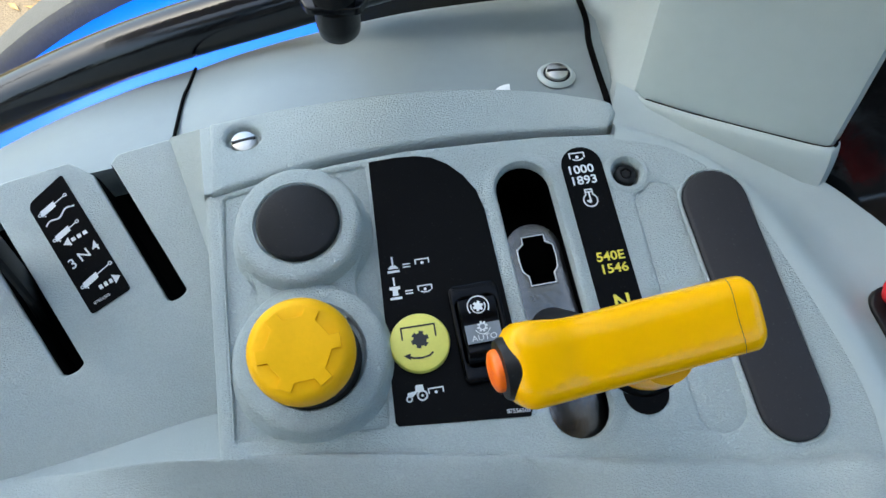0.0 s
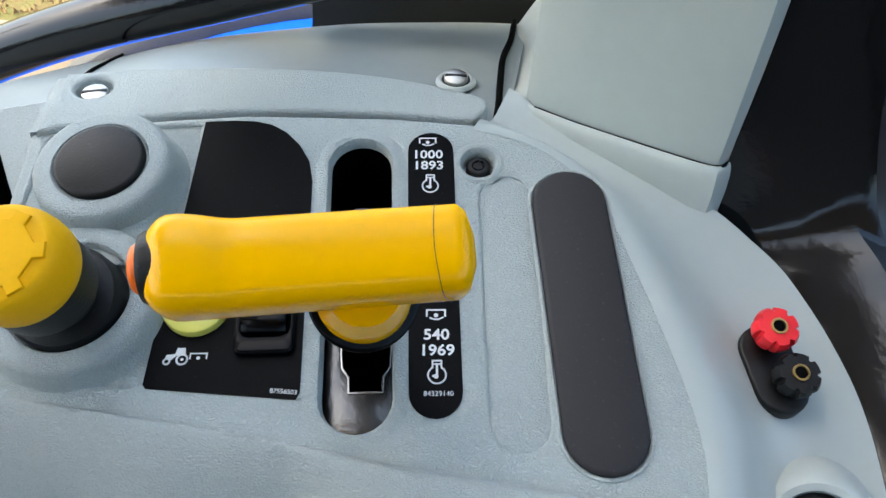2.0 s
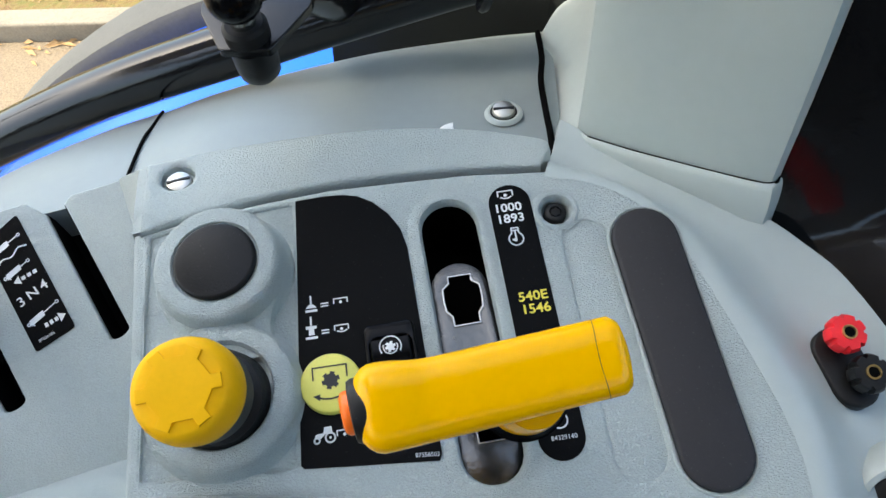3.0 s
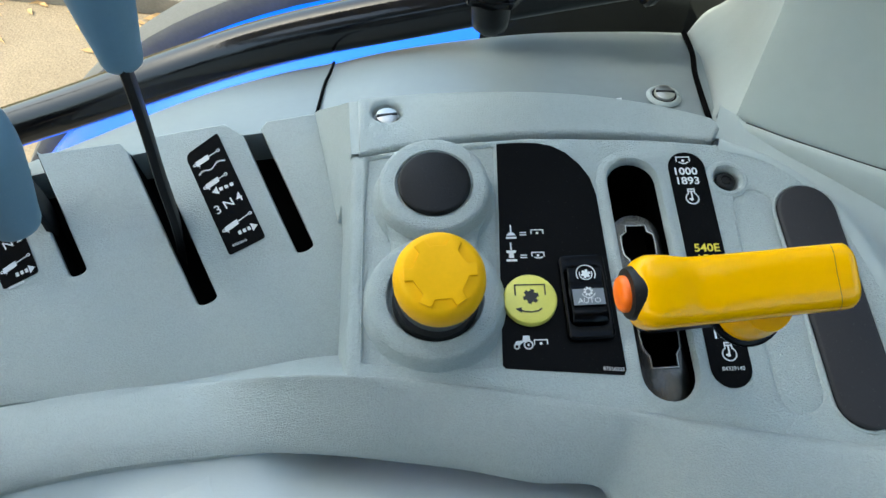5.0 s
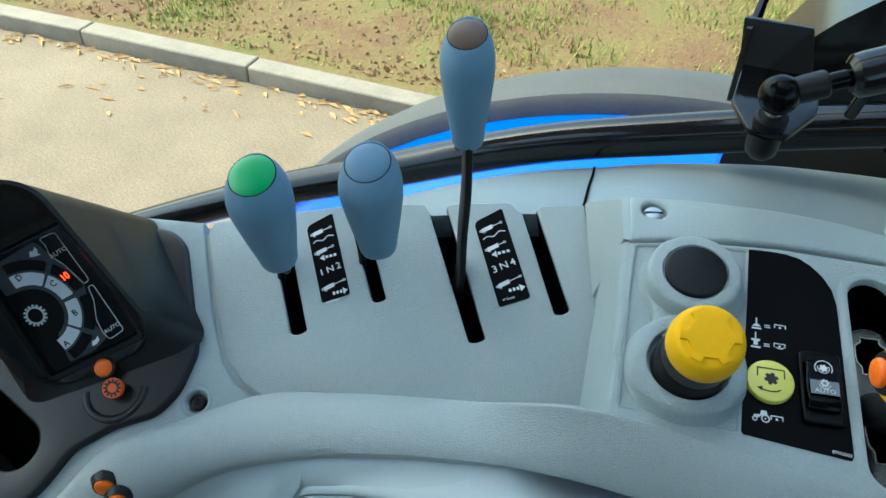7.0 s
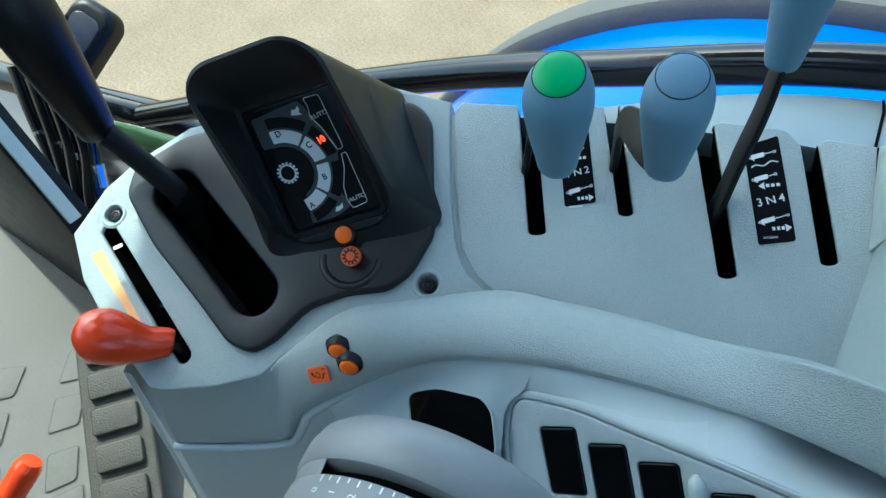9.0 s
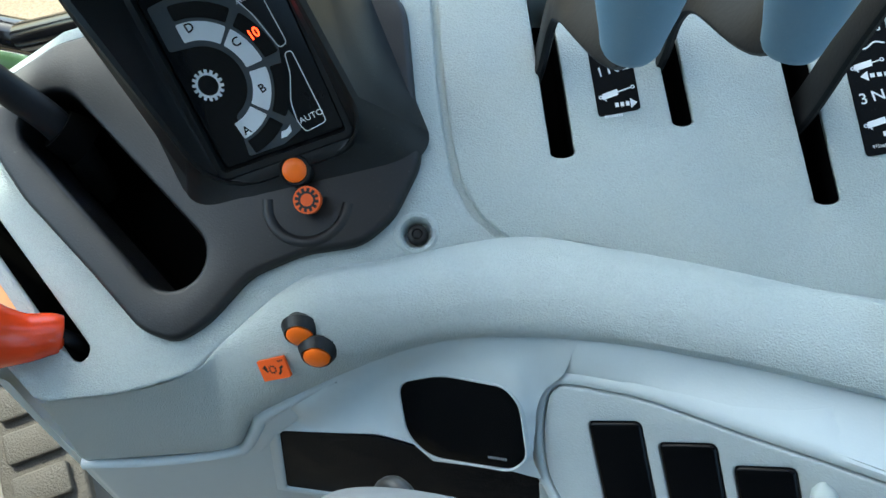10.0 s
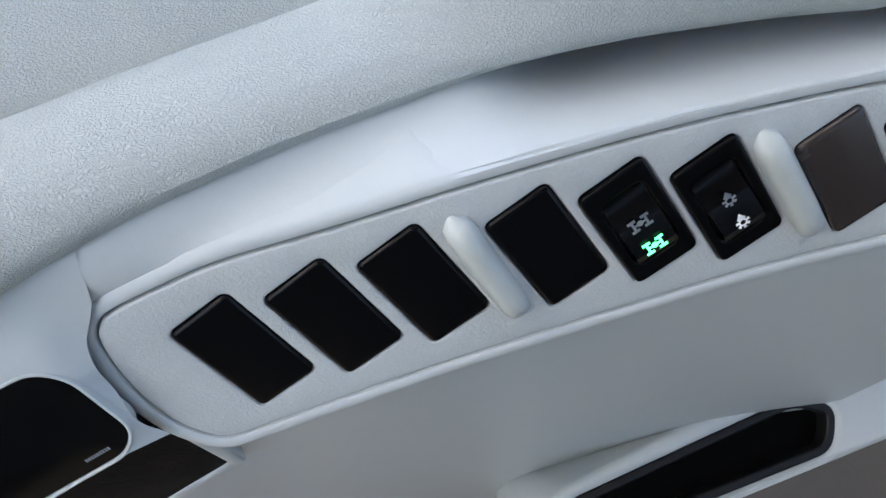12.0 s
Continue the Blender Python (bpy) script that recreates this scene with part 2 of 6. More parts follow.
def lathe(profile, m=None, seg=40, bm=None, sx=1.0, sy=1.0):
    """A turned shape from (radius, height) in millimetres."""
    bm = bm or bmesh.new()
    m = m or Matrix()
    rows = []
    for r, z in profile:
        r = max(r, 0.01)
        rows.append([m @ Vector((r * sx * math.cos(a), r * sy * math.sin(a), z)) * 1.0 for a in (2 * math.pi * i / seg for i in range(seg))])
    vs = grid(bm, rows, closed=True)
    if profile[0][0] < 1:
        bm.faces.new(vs[0][::-1])
    if profile[-1][0] < 1:
        bm.faces.new(vs[-1])
    return bm


MM = Matrix.Diagonal((0.001, 0.001, 0.001, 1))


def rounded(w, h, r, seg=6):
    """A rectangle with round corners, centred, as (x, y)."""
    out = []
    for cx, cy, a0 in ((w / 2 - r, h / 2 - r, 0), (-w / 2 + r, h / 2 - r, 90), (-w / 2 + r, -h / 2 + r, 180), (w / 2 - r, -h / 2 + r, 270)):
        for i in range(seg + 1):
            a = radians(a0 + 90 * i / seg)
            out.append((cx + r * math.cos(a), cy + r * math.sin(a)))
    return out


def soften(pts, r, seg=5):
    """A closed outline with its corners rounded."""
    out = []
    n = len(pts)
    for i in range(n):
        p, a, b = Vector(pts[i]).to_2d(), Vector(pts[i - 1]).to_2d(), Vector(pts[(i + 1) % n]).to_2d()
        d = min(r, (a - p).length * 0.45, (b - p).length * 0.45)
        p0, p1 = p + (a - p).normalized() * d, p + (b - p).normalized() * d
        for k in range(seg + 1):
            f = k / seg
            q = p0 * (1 - f) ** 2 + p * 2 * f * (1 - f) + p1 * f ** 2
            out.append((q.x, q.y))
    return out


def capsule(x0, y0, x1, y1, r, seg=12):
    """A slot's outline from one round end to the other."""
    a0 = math.atan2(y1 - y0, x1 - x0)
    out = []
    for cx, cy, s in ((x1, y1, a0 - math.pi / 2), (x0, y0, a0 + math.pi / 2)):
        for i in range(seg + 1):
            a = s + math.pi * i / seg
            out.append((cx + r * math.cos(a), cy + r * math.sin(a)))
    return out


def area(loop):
    return 0.5 * sum(loop[i - 1][0] * loop[i][1] - loop[i][0] * loop[i - 1][1] for i in range(len(loop)))


def offset(loop, d):
    """A closed outline moved outwards by d."""
    n = len(loop)
    sgn = 1 if area(loop) > 0 else -1
    out = []
    for i in range(n):
        a, p, b = (Vector(loop[(i + q) % n]).to_2d() for q in (-1, 0, 1))
        e0, e1 = (p - a), (b - p)
        n0, n1 = Vector((e0.y, -e0.x)), Vector((e1.y, -e1.x))
        nn = (n0.normalized() if n0.length else n0) + (n1.normalized() if n1.length else n1)
        if nn.length < 1e-6:
            nn = n1
        nn.normalize()
        out.append((p.x + nn.x * d * sgn, p.y + nn.y * d * sgn))
    return out


def inside(x, y, loop):
    hit = False
    for i in range(len(loop)):
        (x0, y0), (x1, y1) = loop[i - 1], loop[i]
        if (y0 > y) != (y1 > y) and x < (x1 - x0) * (y - y0) / (y1 - y0) + x0:
            hit = not hit
    return hit


from mathutils.geometry import delaunay_2d_cdt


def fill(loops):
    """Triangles of the region inside the first loop and outside the others: points and index triples."""
    pts, edges = [], []
    for lp in loops:
        k = len(pts)
        pts += [Vector(p).to_2d() for p in lp]
        edges += [(k + i, k + (i + 1) % len(lp)) for i in range(len(lp))]
    v, _, f, *_ = delaunay_2d_cdt(pts, edges, [], 0, 1e-4)
    keep = []
    for t in f:
        x, y = sum(v[i].x for i in t) / 3, sum(v[i].y for i in t) / 3
        if inside(x, y, loops[0]) and not any(inside(x, y, lp) for lp in loops[1:]):
            keep.append(t)
    return v, keep


def plate(pan, outer, holes=(), h=0.0, thick=3.0, bevel=0.8, bm=None, depth=None, steps=3):
    """A flat piece on a plane with rounded edges and holes; its top lies at h."""
    bm = bm or bmesh.new()
    top = [offset(outer, -bevel)] + [offset(x, bevel) for x in holes]
    v, tri = fill(top)
    vs = [bm.verts.new(pan.p(p.x, p.y, h)) for p in v]
    for t in tri:
        bm.faces.new([vs[i] for i in t])
    for k, lp in enumerate([outer, *holes]):
        s = -1 if k == 0 else 1
        rows = []
        for i in range(steps + 1):
            a = math.pi / 2 * i / steps
            q = offset(lp, s * bevel * (1 - math.sin(a))) if i < steps else lp
            rows.append([pan.p(x, y, h - bevel * (1 - math.cos(a))) for x, y in q])
        rows.append([pan.p(x, y, h - thick) for x, y in lp])
        grid(bm, rows, closed=True)
    bmesh.ops.remove_doubles(bm, verts=bm.verts, dist=1e-6)
    return bm


def sheet(pan, loops, h, bm=None, thick=0.12):
    """Thin foil or ink: an outline with holes, a hair thick."""
    bm = bm or bmesh.new()
    v, tri = fill(loops)
    vs = [bm.verts.new(pan.p(p.x, p.y, h)) for p in v]
    for t in tri:
        try:
            bm.faces.new([vs[i] for i in t])
        except ValueError:
            pass
    for lp in loops:
        grid(bm, [[pan.p(x, y, h) for x, y in lp], [pan.p(x, y, h - thick) for x, y in lp]], closed=True)
    return bm


class Ink:
    """Prints on a plane: lines, rings, shapes and letters in one mesh."""

    def __init__(self, pan, h):
        self.pan, self.h, self.bm, self.kept = pan, h, bmesh.new(), []

    def poly(self, pts):
        if area(pts) < 0:
            pts = pts[::-1]
        sheet(self.pan, [pts], self.h, self.bm)
        return self

    def line(self, pts, w, closed=False):
        pts = [Vector(p).to_2d() for p in pts]
        if closed:
            pts.append(pts[0])
        for a, b in zip(pts, pts[1:]):
            d = b - a
            if d.length < 1e-6:
                continue
            d.normalize()
            n = Vector((-d.y, d.x)) * w / 2
            e = d * w * 0.35
            self.quad(a - e - n, b + e - n, b + e + n, a - e + n)
        return self

    def quad(self, *q):
        self.bm.faces.new([self.bm.verts.new(self.pan.p(p[0], p[1], self.h)) for p in q])

    def ring(self, x, y, r, w, a0=0, a1=360, n=28):
        P = [(x + r * math.cos(radians(a0 + (a1 - a0) * i / n)), y + r * math.sin(radians(a0 + (a1 - a0) * i / n))) for i in range(n + 1)]
        return self.line(P, w)

    def disc(self, x, y, r, n=20):
        return self.poly([(x + r * math.cos(2 * math.pi * i / n), y + r * math.sin(2 * math.pi * i / n)) for i in range(n)])

    def cog(self, x, y, r, teeth, depth=0.75, hole=0.0, duty=0.5):
        P = []
        for i in range(teeth):
            a = 2 * math.pi * i / teeth
            t = 2 * math.pi / teeth
            for f, q in ((0.0, 1), (duty, 1), (duty + 0.06, depth), (0.94, depth)):
                P.append((x + r * q * math.cos(a + f * t), y + r * q * math.sin(a + f * t)))
        loops = [P]
        if hole:
            loops.append([(x + hole * math.cos(2 * math.pi * i / 20), y + hole * math.sin(2 * math.pi * i / 20)) for i in range(20)])
        sheet(self.pan, loops, self.h, self.bm)
        return self

    def text(self, body, x, y, size, turn=0.0, wide=1.0, bold=0.0):
        cu = bpy.data.curves.new("letters", "FONT")
        cu.body, cu.size, cu.align_x, cu.align_y, cu.offset = body, size, "CENTER", "CENTER", bold
        cu.resolution_u = 3
        ob = new("letters", cu)
        me = bpy.data.meshes.new_from_object(ob)
        c, s = math.cos(radians(turn)), math.sin(radians(turn))
        vs = [self.bm.verts.new(self.pan.p(x + v.co.x * wide * c - v.co.y * s, y + v.co.x * wide * s + v.co.y * c, self.h)) for v in me.vertices]
        for f in me.polygons:
            try:
                self.bm.faces.new([vs[i] for i in f.vertices])
            except ValueError:
                pass
        bpy.data.objects.remove(ob)
        bpy.data.curves.remove(cu)
        bpy.data.meshes.remove(me)
        return self

    def bars(self, x, y, w, hgt, n, turn=0.0):
        """Small print that cannot be read."""
        c, s = math.cos(radians(turn)), math.sin(radians(turn))
        for i in range(n):
            a = -w / 2 + w * (i + 0.12) / n
            b = -w / 2 + w * (i + 0.82) / n
            self.quad(*[(x + p * c - q * s, y + p * s + q * c) for p, q in ((a, -hgt / 2), (b, -hgt / 2), (b, hgt / 2), (a, hgt / 2))])
        return self

    def cut(self):
        """The next mark becomes a part of its own."""
        self.kept.append(self.bm)
        self.bm = bmesh.new()
        return self

    def done(self, name, material, parent, label=""):
        for bm_ in self.kept + [self.bm]:
            if len(bm_.faces):
                part(name, bm_, material, parent, label, smooth=False)


def tube(pts, r, seg=16, bm=None, flat=1.0, n=None, taper=None):
    """A bent rod along a smooth curve; flat squeezes it sideways."""
    bm = bm or bmesh.new()
    n = n or max(8, 8 * len(pts))
    C_ = cat(pts, n)
    side = None
    rows = []
    for i, p in enumerate(C_):
        d = (C_[min(i + 1, n - 1)] - C_[max(i - 1, 0)]).normalized()
        if side is None:
            side = d.orthogonal().normalized()
        side = (side - d * side.dot(d)).normalized()
        up = d.cross(side)
        k = r * (taper(i / (n - 1)) if taper else 1.0)
        rows.append([p + (side * math.cos(a) + up * math.sin(a) * flat) * k for a in (2 * math.pi * j / seg for j in range(seg))])
    grid(bm, rows, closed=True, cap=True)
    return bm


def box(pan, x0, y0, x1, y1, h0, h1, r=1.0, bevel=0.6, bm=None):
    """A block on a plane with round corners and edges."""
    lp = [((x0 + x1) / 2 + x, (y0 + y1) / 2 + y) for x, y in rounded(abs(x1 - x0), abs(y1 - y0), r, 4)]
    bm = plate(pan, lp, h=h1, thick=h1 - h0, bevel=bevel, bm=bm)
    bm.faces.new([bm.verts.new(pan.p(x, y, h0)) for x, y in lp])
    return bm


# ---- the console: shell ----
console = thing("control_console", "pale blue-grey grained plastic side console beside the driver's seat", "console")


def lane(mouth_l, l, r, mouth_r):
    """The sides of a lever slot that runs out at the panel's back edge."""
    d = Vector((0.576, -0.817))
    w = Vector(r) - Vector(l)
    mid = (Vector(l) + Vector(r)) / 2
    end = [tuple(mid - w / 2 * math.cos(a) + d * 2.6 * math.sin(a)) for a in (math.pi * i / 8 for i in range(9))]
    return [*mouth_l, *end, *mouth_r]


valve_outline = [(-74, -95), (-92, -91), (-108, -81), (-123, -63), (-138, -43), (-155, -18), (-167, 1), (-166, 8),
                 *lane([(-131, 24), (-129, 22)], (-77, -50), (-67.5, -44), [(-121, 30), (-119, 31)]),
                 *lane([(-80, 50), (-77, 46)], (-34.5, -11), (-26.5, -6), [(-72, 56), (-69, 55)]),
                 *lane([(-28, 68), (-22, 63)], (36, -17), (45.4, -11), [(-12, 71), (-9, 75)]),
                 *lane([(28, 88), (40, 82)], (82, 19), (90.5, 25), [(48.5, 88), (51, 93)]),
                 (74, 101), (94, 105), (112, 42), (116, 2), (121, -47), (80, -52), (47, -58.5), (28, -63), (-23, -76), (-50, -83)]
part("valve_panel", plate(B, valve_outline, h=0, thick=24, bevel=1.2), M["fine"], console)
front_outline = [(-173, 5), (-219, -5), (-280, -52), (-335, -104), (-355, -146), (-362, -174), (-360, -214), (-329, -236), (-273, -257), (-236, -266), (-228, -264),
                 (-197, -242), (-174, -219), (-168, -200), (-160, -178), (-150, -160), (-136, -145), (-120, -132), (-94, -109), (-79, -98), (-96, -93.5), (-111, -83), (-126, -64.5), (-141, -44.5), (-158, -19), (-170, 0)]
throttle_slot = capsule(-336, -198.5, -229, -237, 5.4)
shift_slot = capsule(-306, -149, -211, -177, 17.5)
part("front_panel", plate(B, front_outline, [throttle_slot, shift_slot, capsule(-341.6, -186.5, -341.4, -186.5, 6.5), capsule(-114.1, -112.5, -113.9, -112.5, 7)], h=0, thick=22, bevel=2.0), M["fine"], console)

raised_outline = [(-61, -14), (-63.5, 0), (-67.5, 25), (-73, 58), (-79.5, 95), (-55, 104), (-30, 111), (0, 118), (29, 122), (60, 126), (95, 128), (118, 124), (138, 112), (153, 92), (165, 66), (174, 45), (182, 24), (187, 4), (188, -16), (150, -17), (80, -17), (0, -15)]
lever_slot = capsule(52, 100.4, 70.5, 6.6, 12)
recess = capsule(109.8, 94.2, 125.2, 6.7, 9.7)
field_o = soften([(-75.2, 93.6), (-70.4, 56), (-65.6, 25), (-60.0, -7.5), (-3.0, -1.2), (-6.6, 37), (-11.4, 74), (-16.4, 110.2), (-46, 103.4)], 1.5, 3)
part("raised_panel", plate(A, raised_outline, [field_o, lever_slot, recess, capsule(97.3, 108.6, 97.5, 108.6, 6.6)], h=0, thick=4.5, bevel=1.6), M["grain"], console)
part("collar_field", plate(A, offset(field_o, 1.5), h=-1.3, thick=2, bevel=0.2), M["grain"], console)
part("recess_floor", plate(A, offset(recess, 1.0), h=-0.9, thick=2, bevel=0.2), M["fine"], console)

# a soft lip round the lever slot and the screw wells
bm = bmesh.new()
for lp, top in ((lever_slot, 1.0),):
    grid(bm, [[A.p(x, y, h) for x, y in offset(lp, d)] for d, h in ((6.0, -0.1), (4.0, top * 0.5), (2.2, top), (0.8, top * 0.6), (0.0, -1.5), (-0.2, -4.2))], closed=True)
part("slot_lip", bm, M["fine"], console)

# walls between the raised panel and the lower one
bm = bmesh.new()
wall_top = ((-61.2, -13.5), (-62.0, -9.0), (-63.5, 0), (-67.5, 25), (-73, 58), (-79.5, 95))
up = cat([A.p(u + 1.0, v, -0.4) for u, v in wall_top], 24)
lip1 = cat([A.p(u - 2.0, v, -0.5) for u, v in wall_top], 24)
lip2 = cat([A.p(u - 4.2, v, -2.2) for u, v in wall_top], 24)
lip3 = cat([A.p(u - 5.6, v, -6.0) for u, v in wall_top], 24)
foot = cat([B.p(118, -58, -4), B.p(116, -50, -4), B.p(111, -10, -4), B.p(108, 10, -4), B.p(103, 41, -4), B.p(88, 80, -4)], 24)
grid(bm, [up, lip1, lip2, lip3, [a.lerp(b, 0.5) for a, b in zip(lip3, foot)], foot])
part("side_wall", bm, M["fine"], console)

# the padded rim along the front
RIM = [
    (B.p(-231, -266), (-0.449, -0.0305, 1.7760), 0.000, 0.002),
    (B.p(-197, -242), (-0.413, -0.0100, 1.7870), 0.002, 0.003),
    (B.p(-174, -219), (-0.377, 0.0125, 1.7995), 0.006, 0.005),
    (B.p(-168, -200), (-0.364, 0.0230, 1.8340), 0.021, 0.006),
    (B.p(-150, -160), (-0.327, 0.0480, 1.8790), 0.033, 0.007),
    (B.p(-120, -132), (-0.290, 0.075, 1.904), 0.024, 0.007),
    (B.p(-75, -95), (-0.240, 0.096, 1.921), 0.019, 0.006),
    (B.p(-34, -79.5), (-0.190, 0.111, 1.930), 0.018, 0.006),
    (B.p(0, -69.5, 3), (-0.150, 0.120, 1.9355), 0.017, 0.006),
    (B.p(28, -64, 12), (-0.120, 0.126, 1.940), 0.015, 0.007),
    (B.p(55, -60.5, 27), (-0.100, 0.1275, 1.9430), 0.013, 0.007),
    (B.p(80, -57.5, 43), (-0.086, 0.1278, 1.9452), 0.011, 0.007),
    (B.p(105, -55, 60), (-0.073, 0.1275, 1.9475), 0.009, 0.007),
    (A.p(-62, -13, -1.0), (-0.060, 0.1270, 1.949), 0.009, 0.007),
    (A.p(-40, -11.5, 0.0), (-0.030, 0.1255, 1.9525), 0.011, 0.007),
    (A.p(0, -11, 0.2), (0.000, 0.123, 1.955), 0.013, 0.008),
    (A.p(40, -12, 0.2), (0.032, 0.126, 1.950), 0.014, 0.008),
    (A.p(58, -12, 0.2), (0.044, 0.110, 1.912), 0.022, 0.010),
    (A.p(90, -13, 0.2), (0.075, 0.082, 1.900), 0.030, 0.012),
    (A.p(150, -13, 0.2), (0.140, 0.072, 1.896), 0.032, 0.012),
    (A.p(186, -13, 0.2), (0.195, 0.072, 1.892), 0.030, 0.012),
    (A.p(262, -28, -26), (0.262, 0.075, 1.850), 0.003, 0.010),
]
inner = cat([r[0] for r in RIM], 141)
outer = cat([r[1] for r in RIM], 141)
swell = cat([(r[2], r[3], 0) for r in RIM], 141)
rows = []
for i in range(19):
    rows.append([])
for a, b, k in zip(inner, outer, swell):
    prof = []
    for f, up_, out_ in ((0.0, 0.0, 0.0), (0.05, 0.25, 0.0), (0.13, 0.48, 0.0), (0.26, 0.72, 0.05), (0.40, 0.86, 0.25), (0.56, 0.86, 0.55), (0.74, 0.68, 0.85), (0.90, 0.34, 0.85), (1.0, 0.0, 0.0)):
        prof.append(a.lerp(b, f) + Vector((0.25 * k.y * out_, -0.95 * k.y * out_, k.x * up_)))
    for row, p in zip(rows, cat(prof, 19)):
        row.append(p)
tail = [p + Vector((0, 0.032, 0.003)) for p in rows[-1]]
tuck = []
for a, b in zip(inner, outer):
    drop = max(0.0, (a - B.o).dot(B.n)) if a.x < -0.083 else 0.0
    tuck.append(a + (a - b).normalized() * 0.006 + B.v * drop * 0.30 - Vector((0, 0, 0.005)) - B.n * (drop + 0.004))
bm = bmesh.new()
grid(bm, [tuck, [p.lerp(q, 0.15) for p, q in zip(inner, tuck)]] + rows + [tail])
part("padded_rim", bm, M["bolster"], console, "leather-grained padded front rim")
bm = bmesh.new()
hem = [p for p in rows[-1] if p.x < -0.135]
grid(bm, [[p + Vector((0, 0.003, 0.004)) for p in hem], [p + Vector((0.001, 0.006, -0.02)) for p in hem], [p + Vector((0.003, 0.012, -0.07)) for p in hem]])
part("rim_hem", bm, M["smooth"], console)

# the skin under the rim, down to the floor
SKIN = [
    [(-0.515, 0.060, 1.850), (-0.520, 0.060, 1.78), (-0.523, 0.060, 1.70), (-0.526, 0.062, 1.60), (-0.530, 0.065, 1.25)],
    [(-0.482, -0.024, 1.848), (-0.486, -0.023, 1.78), (-0.489, -0.021, 1.70), (-0.494, -0.018, 1.58), (-0.503, -0.013, 1.25)],
    [(-0.470, -0.0295, 1.845), (-0.472, -0.029, 1.78), (-0.474, -0.028, 1.70), (-0.478, -0.026, 1.58), (-0.486, -0.020, 1.25)],
    [(-0.4545, -0.0315, 1.772), (-0.4550, -0.0315, 1.755), (-0.456, -0.031, 1.70), (-0.458, -0.029, 1.60), (-0.465, -0.022, 1.25)],
    [(-0.446, -0.0290, 1.7735), (-0.446, -0.0290, 1.758), (-0.446, -0.028, 1.70), (-0.447, -0.027, 1.60), (-0.450, -0.015, 1.25)],
    [(-0.412, -0.0085, 1.783), (-0.412, -0.0085, 1.768), (-0.412, -0.008, 1.71), (-0.412, -0.006, 1.62), (-0.42, 0.00, 1.25)],
    [(-0.376, 0.0150, 1.797), (-0.374, 0.016, 1.783), (-0.372, 0.017, 1.77), (-0.37, 0.018, 1.70), (-0.37, 0.02, 1.25)],
    [(-0.361, 0.0243, 1.834), (-0.355, 0.0275, 1.822), (-0.348, 0.0370, 1.81), (-0.345, 0.0335, 1.73), (-0.34, 0.03, 1.25)],
    [(-0.322, 0.052, 1.878), (-0.316, 0.062, 1.868), (-0.310, 0.0565, 1.84), (-0.308, 0.0450, 1.74), (-0.30, 0.04, 1.25)],
    [(-0.288, 0.082, 1.901), (-0.276, 0.086, 1.890), (-0.268, 0.0650, 1.846), (-0.265, 0.0580, 1.75), (-0.26, 0.05, 1.25)],
    [(-0.240, 0.098, 1.925), C.p(-96, 9, -13), C.p(-84, -50, -13), (-0.215, 0.070, 1.76), (-0.21, 0.06, 1.25)],
    [(-0.190, 0.110, 1.936), C.p(-50, 22, -13), C.p(-40, -42, -13), (-0.17, 0.072, 1.76), (-0.17, 0.065, 1.25)],
    [(-0.120, 0.124, 1.945), C.p(18, 36, -18), C.p(22, -25, -13), (-0.11, 0.074, 1.77), (-0.11, 0.07, 1.25)],
    [(-0.070, 0.127, 1.952), C.p(70, 46, -34), C.p(74, -13, -13), (-0.06, 0.072, 1.78), (-0.06, 0.07, 1.25)],
    [(-0.035, 0.127, 1.955), C.p(105, 48, -40), C.p(110, -5, -13), (-0.02, 0.07, 1.78), (-0.02, 0.07, 1.25)],
    [(0.030, 0.124, 1.955), C.p(170, 54, -34), C.p(178, 5, -13), (0.05, 0.068, 1.79), (0.05, 0.07, 1.25)],
    [(0.090, 0.118, 1.953), C.p(230, 66, -1.5), C.p(238, 10, -1.5), (0.11, 0.065, 1.79), (0.11, 0.07, 1.25)],
    [(0.150, 0.111, 1.948), C.p(290, 70, -1.5), C.p(298, 15, -1.5), (0.17, 0.06, 1.79), (0.17, 0.07, 1.25)],
]
cols = [cat(k, 141) for k in zip(*SKIN)]
for i, p in enumerate(cols[0]):
    if -0.33 < p.x < 0.035:
        j = min(range(141), key=lambda q: abs(outer[q].x - p.x))
        sink = max(0.0, min(1.0, (p.x + 0.13) / 0.05))
        cols[0][i] = Vector((p.x, outer[j].y + 0.020 + 0.022 * sink, outer[j].z - 0.012 - 0.036 * sink))
rows = [[] for _ in range(29)]
for i in range(141):
    for j, p in enumerate(cat([c[i] for c in cols], 29)):
        rows[j].append(p)
bm = bmesh.new()
grid(bm, rows)
part("lower_skin", bm, M["skin"], console)
seam_path = [(-0.4520, -0.0325, 1.7715), (-0.4130, -0.0112, 1.7820), (-0.3800, 0.0095, 1.7940), (-0.3715, 0.0160, 1.8020), (-0.3650, 0.0215, 1.8240), (-0.3590, 0.0260, 1.8400), (-0.3290, 0.0530, 1.8730), (-0.3060, 0.0800, 1.8860)]
part("seam_bead", tube(seam_path, 0.0035, 12, n=80), M["skin"], console)

# the shoulder at the rear end and the apron behind it
ridge = [(93, 125, 0), (116, 121, 0), (135, 109.5, 0), (150, 90, 0), (162, 65, 0), (171, 44, 0), (179, 23.5, 0), (184, 4, 0), (185, -16, 0)]
